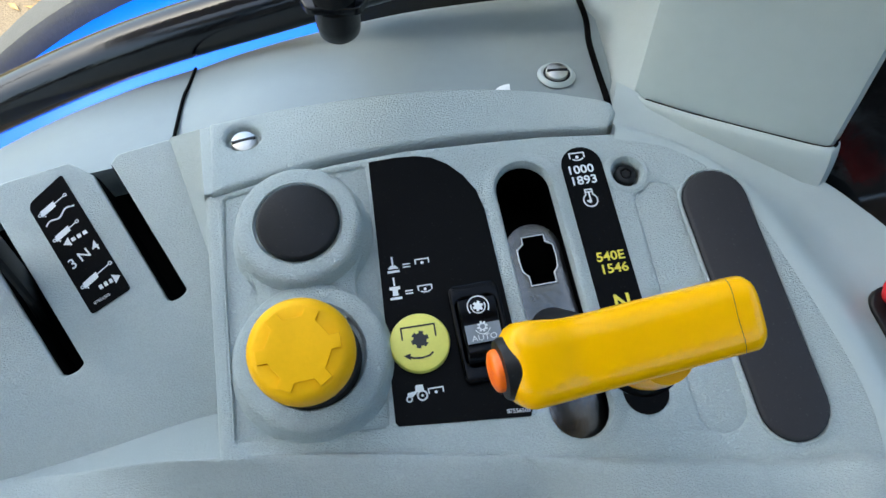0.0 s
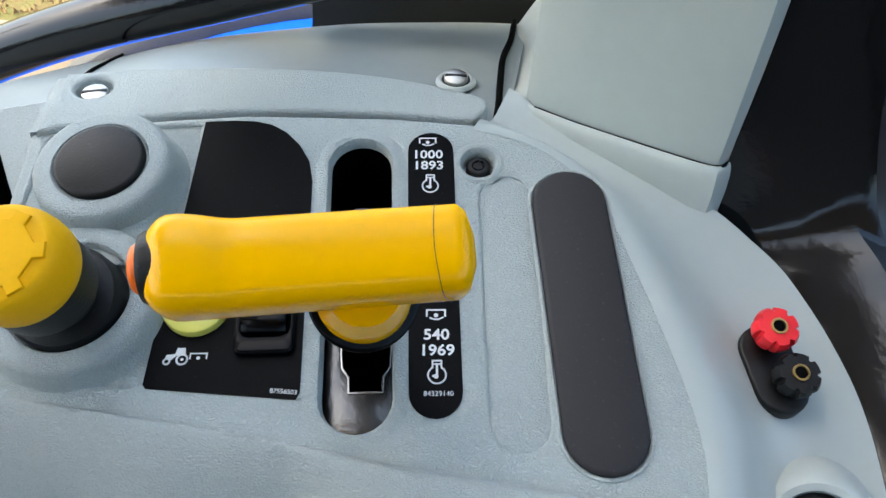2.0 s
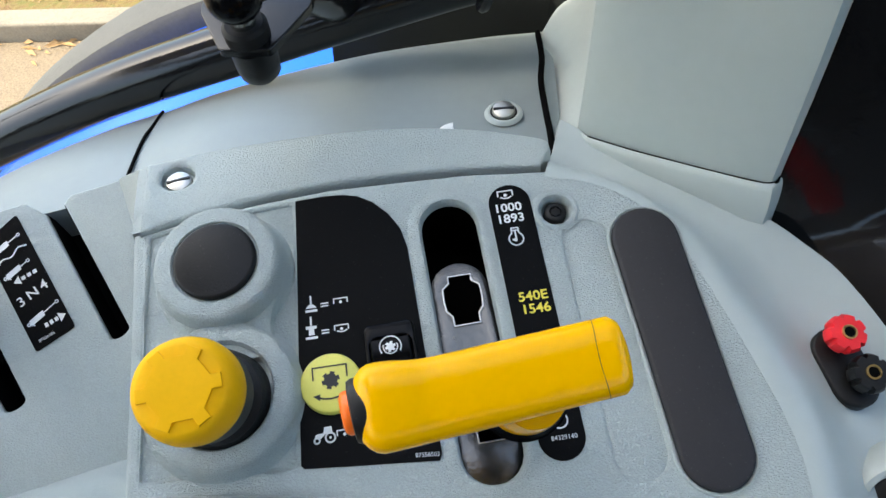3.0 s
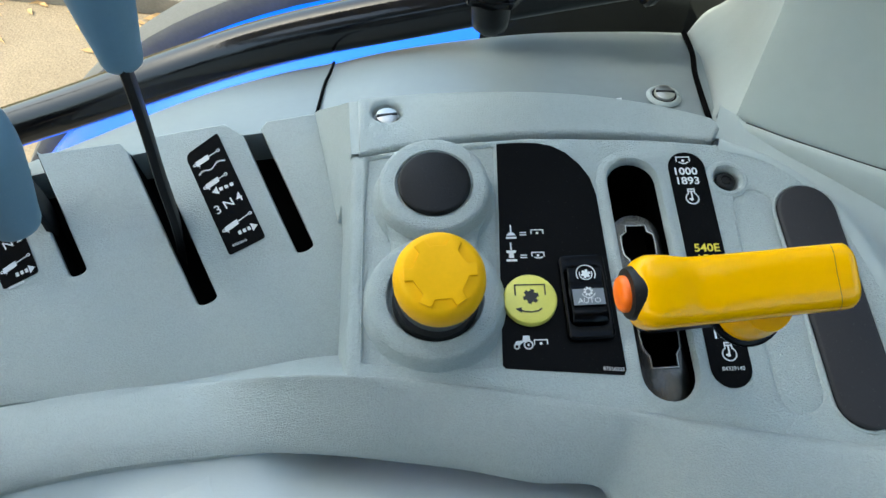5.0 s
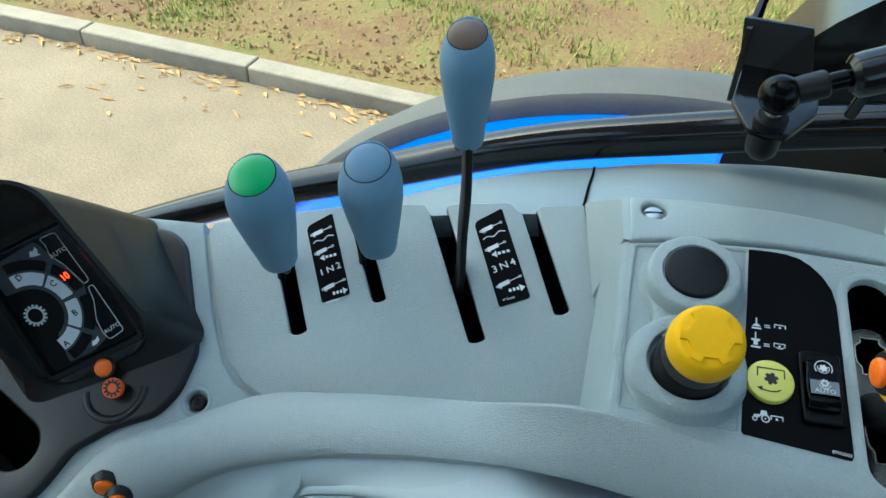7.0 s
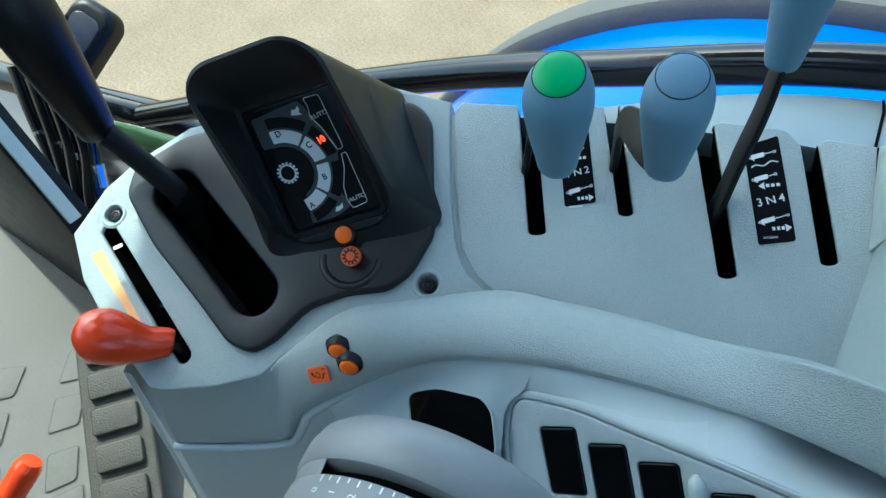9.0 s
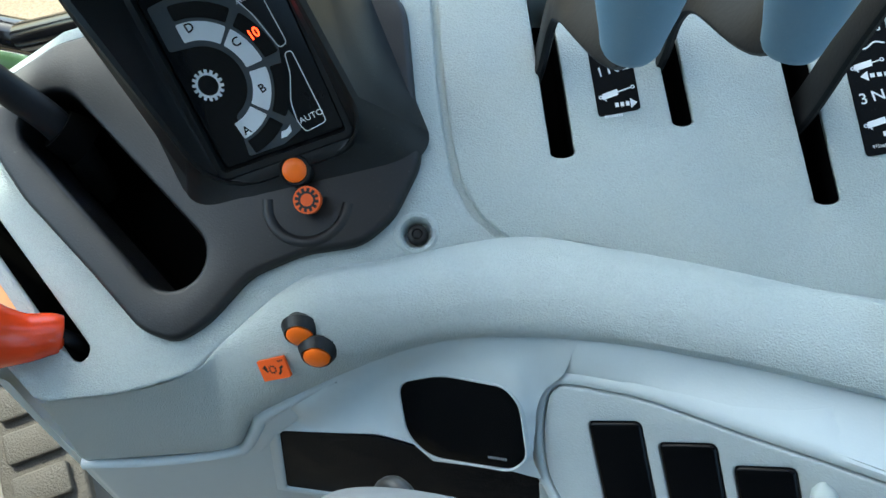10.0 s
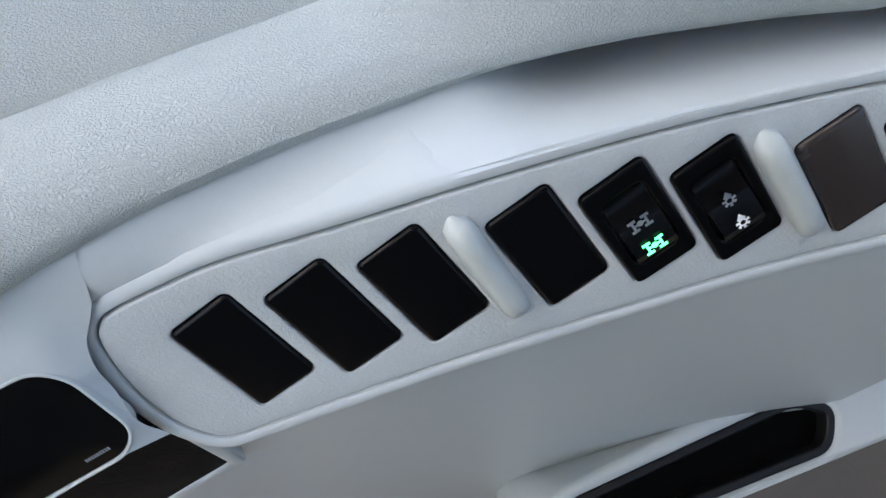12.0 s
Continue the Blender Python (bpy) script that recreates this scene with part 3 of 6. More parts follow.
edge = [(104, 172, -24), (132, 152, -22), (160, 135, -20), (191, 116, -18), (208, 102, -18.5), (222, 87, -19), (238, 58, -20), (248, 28, -22), (254, -22, -24)]
r0, r9 = cat([A.p(*p) for p in ridge], 61), cat([A.p(*p) for p in edge], 61)
rows = []
for f, h in ((0.0, 0.0), (0.05, 0.15), (0.12, -0.6), (0.20, -3.0), (0.30, -8.0), (0.40, -13.0), (0.52, -16.5), (0.65, -18.0), (1.0, -18.5)):
    row = []
    for i, (p, q) in enumerate(zip(r0, r9)):
        flat = p.lerp(q, f)
        flat -= A.n * ((flat - A.o).dot(A.n))
        last = (q - A.o).dot(A.n) * 1000
        row.append(flat + A.n * 0.001 * (h * last / -18.5 + 0.2 * (f == 0)))
    rows.append(row)
rows.append([p - Vector((0, 0, 0.05)) for p in rows[-1]])
bm = bmesh.new()
grid(bm, rows)
part("rear_apron", bm, M["smooth"], console)

# backing under the seam between the two lower panels
seam = [(-166, 0), (-155, -19), (-138, -44), (-123, -64), (-109, -82), (-93, -92), (-74, -97)]
bm = bmesh.new()
grid(bm, [[B.p(x + dx, y + dy, -2.6) for x, y in seam] for dx, dy in ((-8, -7), (8, 7))])
part("seam_backing", bm, M["fine"], console)

# near-black floors and walls under the slots, shade put into their colour
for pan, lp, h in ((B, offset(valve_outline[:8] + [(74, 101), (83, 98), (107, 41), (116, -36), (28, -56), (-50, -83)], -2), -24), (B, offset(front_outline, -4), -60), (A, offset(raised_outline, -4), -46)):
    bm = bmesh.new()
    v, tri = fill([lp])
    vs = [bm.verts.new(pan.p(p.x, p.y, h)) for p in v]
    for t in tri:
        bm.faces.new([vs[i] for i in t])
    part("slot_shade_floor", bm, M["hole"], console, "near-black floor sheet painted for the shade under the slots", smooth=False)
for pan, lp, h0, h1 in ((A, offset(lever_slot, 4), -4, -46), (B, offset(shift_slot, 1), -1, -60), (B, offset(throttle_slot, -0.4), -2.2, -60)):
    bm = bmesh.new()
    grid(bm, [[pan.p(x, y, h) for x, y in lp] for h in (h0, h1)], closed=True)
    part("slot_shade_wall", bm, M["hole"], console, "near-black sheet painted for the shade on a lever slot's wall", smooth=False)

# near-black liners that paint the shade inside the valve lever slots
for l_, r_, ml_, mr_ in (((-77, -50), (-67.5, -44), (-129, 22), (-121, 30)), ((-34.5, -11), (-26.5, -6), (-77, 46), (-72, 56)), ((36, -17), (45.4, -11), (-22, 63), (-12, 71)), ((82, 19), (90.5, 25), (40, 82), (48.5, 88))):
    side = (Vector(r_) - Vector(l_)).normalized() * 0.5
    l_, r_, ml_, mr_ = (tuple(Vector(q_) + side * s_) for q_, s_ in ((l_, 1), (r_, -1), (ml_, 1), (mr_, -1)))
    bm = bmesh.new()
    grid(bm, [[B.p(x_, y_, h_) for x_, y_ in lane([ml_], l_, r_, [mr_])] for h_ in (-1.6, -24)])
    part("slot_shade_wall", bm, M["hole"], console, "near-black sheet painted for the shade on a lever slot's wall", smooth=False)

# trim strip behind the raised panel, with its folded end
Z = Panel((0, 0, 2.0225), (1, 0, 0), (0, 0, 1))
strip_front = cat([(-97, 245, 0), (-72, 257, 0), (-47, 266.5, 0), (-17, 275, 0), (13, 280.5, 0), (45, 284, 0), (75, 285, 0)], 30)
strip_back = cat([(80, 296, 0), (77, 303, 0), (60, 307.5, 0), (44, 310.5, 0), (15, 312, 0), (-19, 309.5, 0), (-60, 301.5, 0), (-83, 295.5, 0), (-106, 287.5, 0)], 40)
strip_outline = [(p.x, p.y) for p in strip_front + strip_back]
well_l = capsule(-89.5, 279, -89.0, 279, 7.5)
part("trim_strip", plate(Z, strip_outline, [well_l], h=0, thick=14, bevel=2.2), M["fine"], console)
bm = bmesh.new()
e_top = cat([(-0.1030, 0.2880, 2.0205), (-0.0980, 0.2670, 2.0212), (-0.0930, 0.2470, 2.0215)], 12)
e_mid = [p + Vector((-0.0080, -0.0006, -0.0014)) for p in e_top]
e_low = cat([(-0.1360, 0.3065, 1.9940), (-0.1248, 0.2810, 1.9780), (-0.1135, 0.2545, 1.9620)], 12)
e_low1 = [b.lerp(a, 0.06) + Vector((0.0004, 0, 0.0012)) for a, b in zip(e_mid, e_low)]
grid(bm, [e_top, e_mid, e_low1, e_low, [p - Vector((-0.005, 0, 0.02)) for p in e_low]])
grid(bm, [[e_mid[-1], e_low[-1]], [e_mid[-1] + Vector((0.012, 0.003, -0.006)), e_low[-1] + Vector((0.012, 0.003, -0.008))]])
part("trim_end", bm, M["fine"], console)
# near-black tube painting the shadow gap between the trim's end and the lower panel
part("trim_gap", tube([B.p(79.5, 100.5, 1.5), B.p(88, 80, 0.8), B.p(97, 58, 0.4), B.p(104, 43, 0.2), B.p(107.5, 41.5, 0.2)], 0.0011, 8, n=30), M["hole"], console)

# window sill behind the console
bm = bmesh.new()
s0 = cat([(-0.1375, 0.3120, 1.985), (-0.115, 0.2990, 1.992), (-0.083, 0.2950, 2.001), (-0.019, 0.3080, 2.004), (0.044, 0.3090, 2.004), (0.080, 0.298, 2.002), (0.086, 0.29, 2.001)], 40)
s1 = cat([(-0.1420, 0.3500, 1.980), (-0.118, 0.3500, 1.989), (-0.083, 0.3520, 1.997), (-0.019, 0.3540, 1.999), (0.044, 0.3560, 1.999), (0.082, 0.352, 2.000), (0.088, 0.350, 2.000)], 40)
s2 = cat([(-0.1460, 0.3920, 1.967), (-0.118, 0.4000, 1.973), (-0.080, 0.4090, 1.979), (-0.019, 0.4230, 1.984), (0.044, 0.4330, 1.986), (0.080, 0.436, 1.987), (0.088, 0.437, 1.987)], 40)
s3 = [p + Vector((0, 0.012, -0.012)) for p in s2]
rows = [[] for _ in range(13)]
for q in zip(s0, s1, s2, s3):
    for j, p in enumerate(cat(q, 13)):
        rows[j].append(p)
grid(bm, rows + [[p - Vector((0, 0, 0.12)) for p in rows[-1]]])
part("window_sill", bm, M["sill"], console)
bm = bmesh.new()
t0 = cat([B.p(-172, -4, -8), B.p(-106, 30, -7), B.p(-26, 62, -6), B.p(30, 82, -5), B.p(80, 95, -3)], 40)
t2 = cat([(-0.400, 0.240, 1.905), (-0.322, 0.305, 1.930), (-0.245, 0.356, 1.948), (-0.190, 0.382, 1.958), (-0.1475, 0.3935, 1.966)], 40)
t1 = [a.lerp(b, 0.5) + Vector((0, 0, 0.003)) for a, b in zip(t0, t2)]
t3 = [p + Vector((-0.004, 0.010, -0.010)) for p in t2]
rows = [[] for _ in range(11)]
for q in zip(t0, t1, t2, t3):
    for j, p in enumerate(cat(q, 11)):
        rows[j].append(p)
grid(bm, [[p - Vector((0, 0, 0.02)) for p in rows[0]]] + rows + [[p - Vector((0, 0, 0.12)) for p in rows[-1]]])
part("sill_front_piece", bm, M["sill"], console)
part("sill_seam", tube([(-0.1468, 0.3935, 1.9672), (-0.1435, 0.3700, 1.9755), (-0.1418, 0.3500, 1.9812), (-0.1375, 0.3120, 1.9868)], 0.0010, 8, n=24), M["hole"], console)

# switch fascia on the front
gt = [(-94, 6), (-77, 13.5), (-60, 19.5), (-26, 27), (7, 35), (41, 42.4), (75, 49), (109, 54), (140, 57.5), (175, 60.5), (210, 62.5)]
gb = [(212, 12), (180, 7), (157, 3.2), (124, -1.6), (84, -9.5), (45, -18.6), (7, -27.6), (-32, -38.5), (-58, -46), (-70, -48.5)]
fascia = gt + gb + [(-80, -43), (-88, -34), (-95, -20), (-99, -6), (-98.5, 1)]
fascia = [(p.x, p.y) for p in cat([(x, y, 0) for x, y in fascia], 150, closed=True)]
SW = [(-59, -14, 0), (-30.2, -5.2, 0), (-1.9, 3.2, 0), (37.0, 12.2, 0), (65.5, 18.3, 0), (94, 23.1, 0), (133.4, 28.8, 0), (162, 34, 0)]
SW_TURN = 35.0
sw_hole = lambda k, g=0.0: [(SW[k][0] + x * math.cos(radians(SW_TURN)) - y * math.sin(radians(SW_TURN)), SW[k][1] + x * math.sin(radians(SW_TURN)) + y * math.cos(radians(SW_TURN))) for x, y in rounded(23.2 + g, 41.2 + g, 2.6, 4)]
part("switch_fascia", plate(C, fascia, [sw_hole(k) for k in range(len(SW))], h=3.0, thick=5, bevel=1.0), M["fascia"], console)
bm = bmesh.new()
near = offset(fascia, 5.0)


def ring(d, h):
    """The fascia's surround at a distance; along the top it falls away under the rim instead of spreading."""
    out = []
    for (x, y), (x5, y5) in zip(offset(fascia, d), near):
        k_ = max(0.0, min(1.0, (x5 - 0) / 45)) if d > 5 and y5 > 16 + 0.17 * x5 else 0.0
        out.append(C.p(x + (x5 - x) * k_, y + (y5 - y) * k_, h - (d - 5) * 3.2 * k_))
    return out


grid(bm, [ring(20, -17.0), ring(14, -9.0), ring(9.5, -2.5), ring(6.5, 1.6), ring(4.2, 3.0), ring(2.2, 3.0), ring(1.3, 2.6), ring(0.8, 1.6), ring(0.5, 0.2), ring(0.3, -1.0), ring(-0.5, -1.5)], closed=True)
part("fascia_surround", bm, M["skin"], console)
for x0, y0, x1, y1 in ((5.5, 27.5, 30, -12.5), (100, 46, 128, 6.5)):
    bm = bmesh.new()
    n = 14
    c0, c1 = Vector((x0, y0)), Vector((x1, y1))
    d = (c1 - c0).normalized()
    w = Vector((-d.y, d.x))
    rows = []
    for i in range(n + 1):
        f = i / n
        k = (1 - abs(2 * f - 1) ** 7 * 0.97)
        c = c0.lerp(c1, f)
        rows.append([C.p(c.x + w.x * math.cos(a) * 5.2 * k ** 0.5, c.y + w.y * math.cos(a) * 5.2 * k ** 0.5, 2.5 + 6.5 * k * math.sin(a) ** 0.8) for a in (math.pi * j / 10 for j in range(11))])
    grid(bm, rows)
    part("divider_ridge", bm, M["smooth"], console)


# ---- screws ----
def slotted_screw(m):
    ob = thing("slotted_screw", "zinc-plated slotted screw sunk in the grey trim", "screw", "trim screws")
    ob.matrix_basis = m
    bm = lathe([(0.1, -3), (5.9, -3), (5.9, 1.4), (5.4, 2.2), (4.2, 2.6), (2.4, 2.8), (0.1, 2.9)], MM)
    part("screw_head", bm, M["screw_steel"], ob)
    # black bar laid on the head, painting the shade in its slot
    bm = bmesh.new()
    plate(Panel((0, 0, 0), (1, 0, 0), (0, 0, 1)), rounded(10.6, 1.5, 0.3), h=3.0, thick=0.8, bevel=0.1, bm=bm)
    part("slot", bm, M["black"], ob)
    return ob


slotted_screw(Matrix.Translation((-0.0892, 0.2785, 2.0185)) @ pose(0, 0, 0, 6, 0, 20))
slotted_screw(Matrix.Translation((0.0592, 0.345, 2.0035)) @ pose(0, 0, 0, 9, 0, 5))
# dished wells round them
bm = bmesh.new()
lathe([(10.5, 0.35), (9.5, 0.3), (8.4, -0.6), (7.4, -4.5), (6.0, -5.2), (0.1, -5.2)], Matrix.Translation((-0.0892, 0.279, 2.0222)) @ MM, bm=bm)
part("screw_well", bm, M["fine"], console)
bm = lathe([(10, -1.2), (8.8, 0.1), (8.0, 0.5), (7.2, 0.3), (6.8, -0.6)], Matrix.Translation((0.0592, 0.345, 2.0035)) @ MM)
part("screw_well", bm, M["smooth"], console)
# black disc round the screw head, painting the shade in its well
part("well_shadow", lathe([(0.1, 0.05), (7.0, 0.05), (7.0, -2), (0.1, -2)], Matrix.Translation((0.0592, 0.345, 2.0035)) @ MM), M["black"], console)


def torx_screw(m):
    ob = thing("torx_screw", "black star-socket screw sunk in a round well", "screw", "console screws")
    ob.matrix_basis = m
    part("screw_head", lathe([(0.1, -5), (4.9, -5), (4.9, -0.6), (4.3, 0.2), (3.2, 0.5), (2.6, 0.5), (2.4, -1.8), (0.1, -1.8)], MM), M["black"], ob)
    bm = bmesh.new()
    pan = Panel((0, 0, 0), (1, 0, 0), (0, 0, 1))
    P_ = [(r * math.cos(2 * math.pi * i / 12), r * math.sin(2 * math.pi * i / 12)) for i, r in ((k, 2.5 if k % 2 else 1.8) for k in range(12))]
    plate(pan, P_, h=0.2, thick=1.5, bevel=0.1, bm=bm)
    part("star_socket", bm, M["lever_steel"], ob)
    return ob


torx_screw(A.at(97.4, 108.6, -1.9))
torx_screw(B.at(-114, -112.5, -1.9))
torx_screw(B.at(-341.5, -186.5, -1.9))
for pan, u, v, r in ((A, 97.4, 108.6, 6.6), (B, -114, -112.5, 7), (B, -341.5, -186.5, 6.5)):
    bm = lathe([(r + 4.0, -0.3), (r + 2.2, 0.8), (r + 0.8, 0.6), (r - 0.2, -1.2), (r - 0.7, -5.5), (0.1, -6)], pan.at(u, v, 0) @ MM)
    part("screw_well", bm, M["fine"], console)

# ---- decals on the raised panel ----
TW = 9.5
lab = [(-15, 111.8), (-4, 114.2), (5, 115.2), (12, 114.6), (19, 111.6), (26, 106), (31.5, 99), (35, 90), (39, 70), (45.5, 37), (51.8, 5.4), (51.0, 2.8), (25, 0.6), (0.8, -1.4), (-0.6, -0.2), (-5.4, 37), (-10, 74)]
decal = part("function_label", sheet(A, [lab], 0.35, thick=0.3), M["label"], console, "black foil label with white symbols", smooth=False)


def bracket(ink, x, y, w, hgt, turn, lw, dot=True, arc=False):
    c, s = math.cos(radians(turn)), math.sin(radians(turn))
    q = lambda a, b: (x + a * c - b * s, y + a * s + b * c)
    ink.line([q(-w / 2, -hgt * 0.5), q(-w / 2, hgt * 0.5), q(w / 2, hgt * 0.5), q(w / 2, -hgt * 0.5)], lw)
    if dot:
        ink.disc(*q(0, -hgt * 0.35), lw * 1.3, 10)
    if arc:
        ink.line([q(-w * 0.32, -hgt * 0.75), q(-w * 0.1, -hgt * 1.0), q(w * 0.15, -hgt * 1.0), q(w * 0.38, -hgt * 0.7)], lw)


def engine(ink, x, y, r, turn, lw):
    c, s = math.cos(radians(turn)), math.sin(radians(turn))
    q = lambda a, b: (x + a * c - b * s, y + a * s + b * c)
    ink.ring(*q(0, 0), r, lw, 120 + turn, 420 + turn)
    ink.line([q(-r * 0.5, r * 0.86), q(-r * 0.5, r * 1.7), q(r * 0.5, r * 1.7), q(r * 0.5, r * 0.86)], lw)
    ink.line([q(-r * 0.45, r * 1.3), q(r * 0.45, r * 1.3)], lw)
    ink.line([q(0, r * 1.2), q(0, -r * 0.1), q(-r * 0.45, -r * 0.1)], lw * 1.3)
    ink.disc(*q(-r * 0.1, -r * 0.15), r * 0.28, 10)


ink = Ink(A, 0.5)
for y0, tall in ((62.0, 0), (50.5, 3)):
    x0 = -3.0 if tall == 0 else -1.6
    c, s = math.cos(radians(TW)), math.sin(radians(TW))
    q = lambda a, b: (x0 + 0.84 * (a * c - b * s), y0 + 0.84 * (a * s + b * c))
    ink.line([q(0, 2.5 + tall), q(0, 6.5 + tall)], 0.7)
    ink.poly([q(-2.6, 0.4), q(-1.2, 2.2 + tall), q(1.2, 2.2 + tall), q(2.6, 0.4)] if not tall else [q(-2.6, 3.6), q(-2.6, 5.0), q(2.6, 5.0), q(2.6, 3.6), q(1.2, 3.2), q(1.4, 0.4), q(-1.4, 0.4), q(-1.2, 3.2)])
    ink.poly([q(-2.9, -1.6), q(-2.9, -0.4), q(2.9, -0.4), q(2.9, -1.6)])
    ink.cut()
    ink.line([q(5.0, 0.6), q(8.2, 0.6)], 0.55).line([q(5.0, 2.0), q(8.2, 2.0)], 0.55)
    ink.cut()
    bracket(ink, *q(14.4, 2.4), 5.5, 1.9, TW, 0.5, arc=bool(tall))
    ink.cut()
c, s = math.cos(radians(TW)), math.sin(radians(TW))
q = lambda a, b: (7.0 + 0.8 * (a * c - b * s), 10.8 + 0.8 * (a * s + b * c))
ink.ring(*q(3.0, -0.9), 1.8, 0.7).disc(*q(3.0, -0.9), 0.5)
ink.ring(*q(-3.4, -1.8), 1.0, 0.6)
ink.poly([q(4.2, 1.6), q(3.8, 4.4), q(0.4, 4.4), q(-0.2, 1.6), q(-3.8, 1.2), q(-4.4, -0.6), q(-1.6, -1.0), q(0.2, 0.6), q(1.8, 1.5)])
ink.cut()
bracket(ink, *q(9.8, 0.6), 5.6, 1.9, TW, 0.5)
ink.cut().text("87556503", 46.4, 4.8, 2.3, 5)
ink.done("symbol_print", M["print"], decal)

tag_outline = capsule(77.8, 111.5, 96.2, 12.5, 9.0)
tag = part("speed_label", sheet(A, [tag_outline], 0.35, thick=0.3), M["label"], console, "black pill-shaped speed label", smooth=False)
ink = Ink(A, 0.5)
bracket(ink, 75.8, 116.2, 6.4, 2.4, TW, 0.6, arc=True)
ink.cut().text("1000", 77.0, 109.2, 5.6, TW, 1.08, 0.12).cut().text("1893", 78.2, 104.0, 5.6, TW, 1.08, 0.12)
ink.cut()
engine(ink, 80.5, 94.6, 3.0, TW, 0.6)
ink.cut()
bracket(ink, 91.5, 41.2, 6.4, 2.4, TW, 0.6, arc=True)
ink.cut().text("540", 93.0, 33.0, 5.6, TW, 1.08, 0.12).cut().text("1969", 94.2, 27.3, 5.6, TW, 1.08, 0.12)
ink.cut()
engine(ink, 95.6, 18.6, 3.0, TW, 0.6)
ink.cut().text("84329140", 97.2, 12.2, 2.5, TW)
ink.done("symbol_print", M["print"], tag)
ink = Ink(A, 0.52)
ink.text("N", 90.2, 48.6, 9.5, TW, 1.0, 0.2).cut().text("540E", 86.8, 68.8, 5.6, TW, 1.08, 0.12).cut().text("1546", 88.0, 63.4, 5.6, TW, 1.08, 0.12)
ink.done("yellow_print", M["print_yellow"], tag)

# rubber pad
pad_o = capsule(133.9, 95.0, 152.6, 7.4, 14.3)
bm = bmesh.new()
grid(bm, [[A.p(x, y, h) for x, y in offset(pad_o, d)] for d, h in ((1.6, -0.2), (1.2, 0.8), (0.5, 0.9), (0.0, 0.4), (0, -0.5))], closed=True)
part("pad_rim", bm, M["fine"], console)
pad = thing("rubber_pad", "dark grey matt rubber inlay pad set in the console", "pad")
part("pad_body", plate(A, offset(pad_o, -0.3), h=2.4, thick=2.6, bevel=1.6), M["pad"], pad)

# ---- black cover disc and its collar, the big stop knob ----
part("disc_collar", lathe([(29.5, -2), (28.2, 0.2), (27.0, 3.0), (26.2, 8.0), (25.4, 11.4), (24.3, 13.0), (22.8, 13.7), (18.0, 13.9), (17.2, 12.8), (0.1, 12.6)], A.at(-41, 77, 0) @ MM, 64), M["fine"], console)
ob = thing("cover_disc", "round black plastic blanking disc on a grey collar", "cap")
part("disc", lathe([(0.1, 12.5), (16.7, 12.5), (16.7, 14.2), (16.2, 14.9), (15.2, 15.2), (0.1, 15.3)], A.at(-41, 77, 0) @ MM, 56), M["charcoal"], ob)
part("knob_collar", lathe([(33.0, -2), (31.4, 0.4), (30.4, 3.0), (29.6, 6.4), (28.4, 8.2), (26.4, 9.0), (23.0, 9.4), (21.4, 9.2), (20.6, 8.0), (20.2, 4), (0.1, 4)], A.at(-33, 24, 0) @ MM, 64), M["fine"], console)
# saddle between the two collars
bm = bmesh.new()
rows = []
for i in range(9):
    f = i / 8
    c = Vector((-41, 77)).lerp(Vector((-33, 24)), 0.25 + 0.5 * f)
    rows.append([A.p(c.x + (24 - 4.5 * math.sin(math.pi * f)) * math.cos(a), c.y + 3.4 * math.cos(a), (8.4 - 2.2 * math.sin(math.pi * f)) * math.sin(a) ** 0.35 - 0.6) for a in (math.pi * k / 12 for k in range(13))])
grid(bm, rows)
part("collar_saddle", bm, M["fine"], console)

knob = thing("stop_knob", "large yellow push-pull knob with a raised cog on a black stem", "control knob")
K = A.at(-33, 24, 0, 0) @ pose(0, 0, 0, 10.5, 3, 0) @ MM
part("stem", lathe([(0.1, 1), (19.0, 1), (18.6, 12), (17.4, 14.5), (12.5, 16), (12.0, 24), (14, 26), (0.1, 26)], K, 48), M["black"], knob)
part("skirt", lathe([(0.1, 25), (16.0, 25), (17.0, 26), (17.4, 38), (17.2, 42), (0.1, 42)], K, 56), M["black"], knob)
part("cap", lathe([(0.1, 40.5), (17.4, 40.5), (18.0, 41.3), (18.1, 45.0), (17.7, 49.0), (16.8, 52.4), (15.8, 54.4), (14.9, 55.3), (13.8, 55.9), (10, 56.2), (0.1, 56.4)], K, 64), M["amber"], knob)
KP = Panel(K @ Vector((0, 0, 0)), K.to_3x3() @ Vector((1, 0, 0)), K.to_3x3() @ Vector((0, 0, 1)))
cogs = []
for i in range(6):
    a = radians(60 * i + 14)
    for da, r in ((-0.17, 10.8), (-0.17, 14.0), (0.17, 14.0), (0.17, 10.8)):
        cogs.append((r * math.cos(a + da * (1.0 if r > 11 else 1.3)), r * math.sin(a + da * (1.0 if r > 11 else 1.3))))
part("cog_relief", plate(KP, cogs, h=57.1, thick=2.2, bevel=0.3), M["amber"], knob)

# ---- yellow round button ----
but = thing("round_button", "pale yellow round push button with black shaft symbol", "button")
part("button_cap", lathe([(0.1, 0.2), (11.9, 0.2), (11.9, 2.6), (11.5, 3.4), (10.6, 3.8), (0.1, 3.9)], A.at(8.2, 30.8, 0) @ MM, 48), M["lime"], but)
ink = Ink(A.sub(8.2, 30.8, 4.05, TW), 0)
ink.line([(-6.6, 1.6), (-6.6, 6.4), (6.6, 6.4), (6.6, 1.6)], 0.6).cut()
ink.cog(0.2, 0.8, 3.6, 6, 0.74).cut()
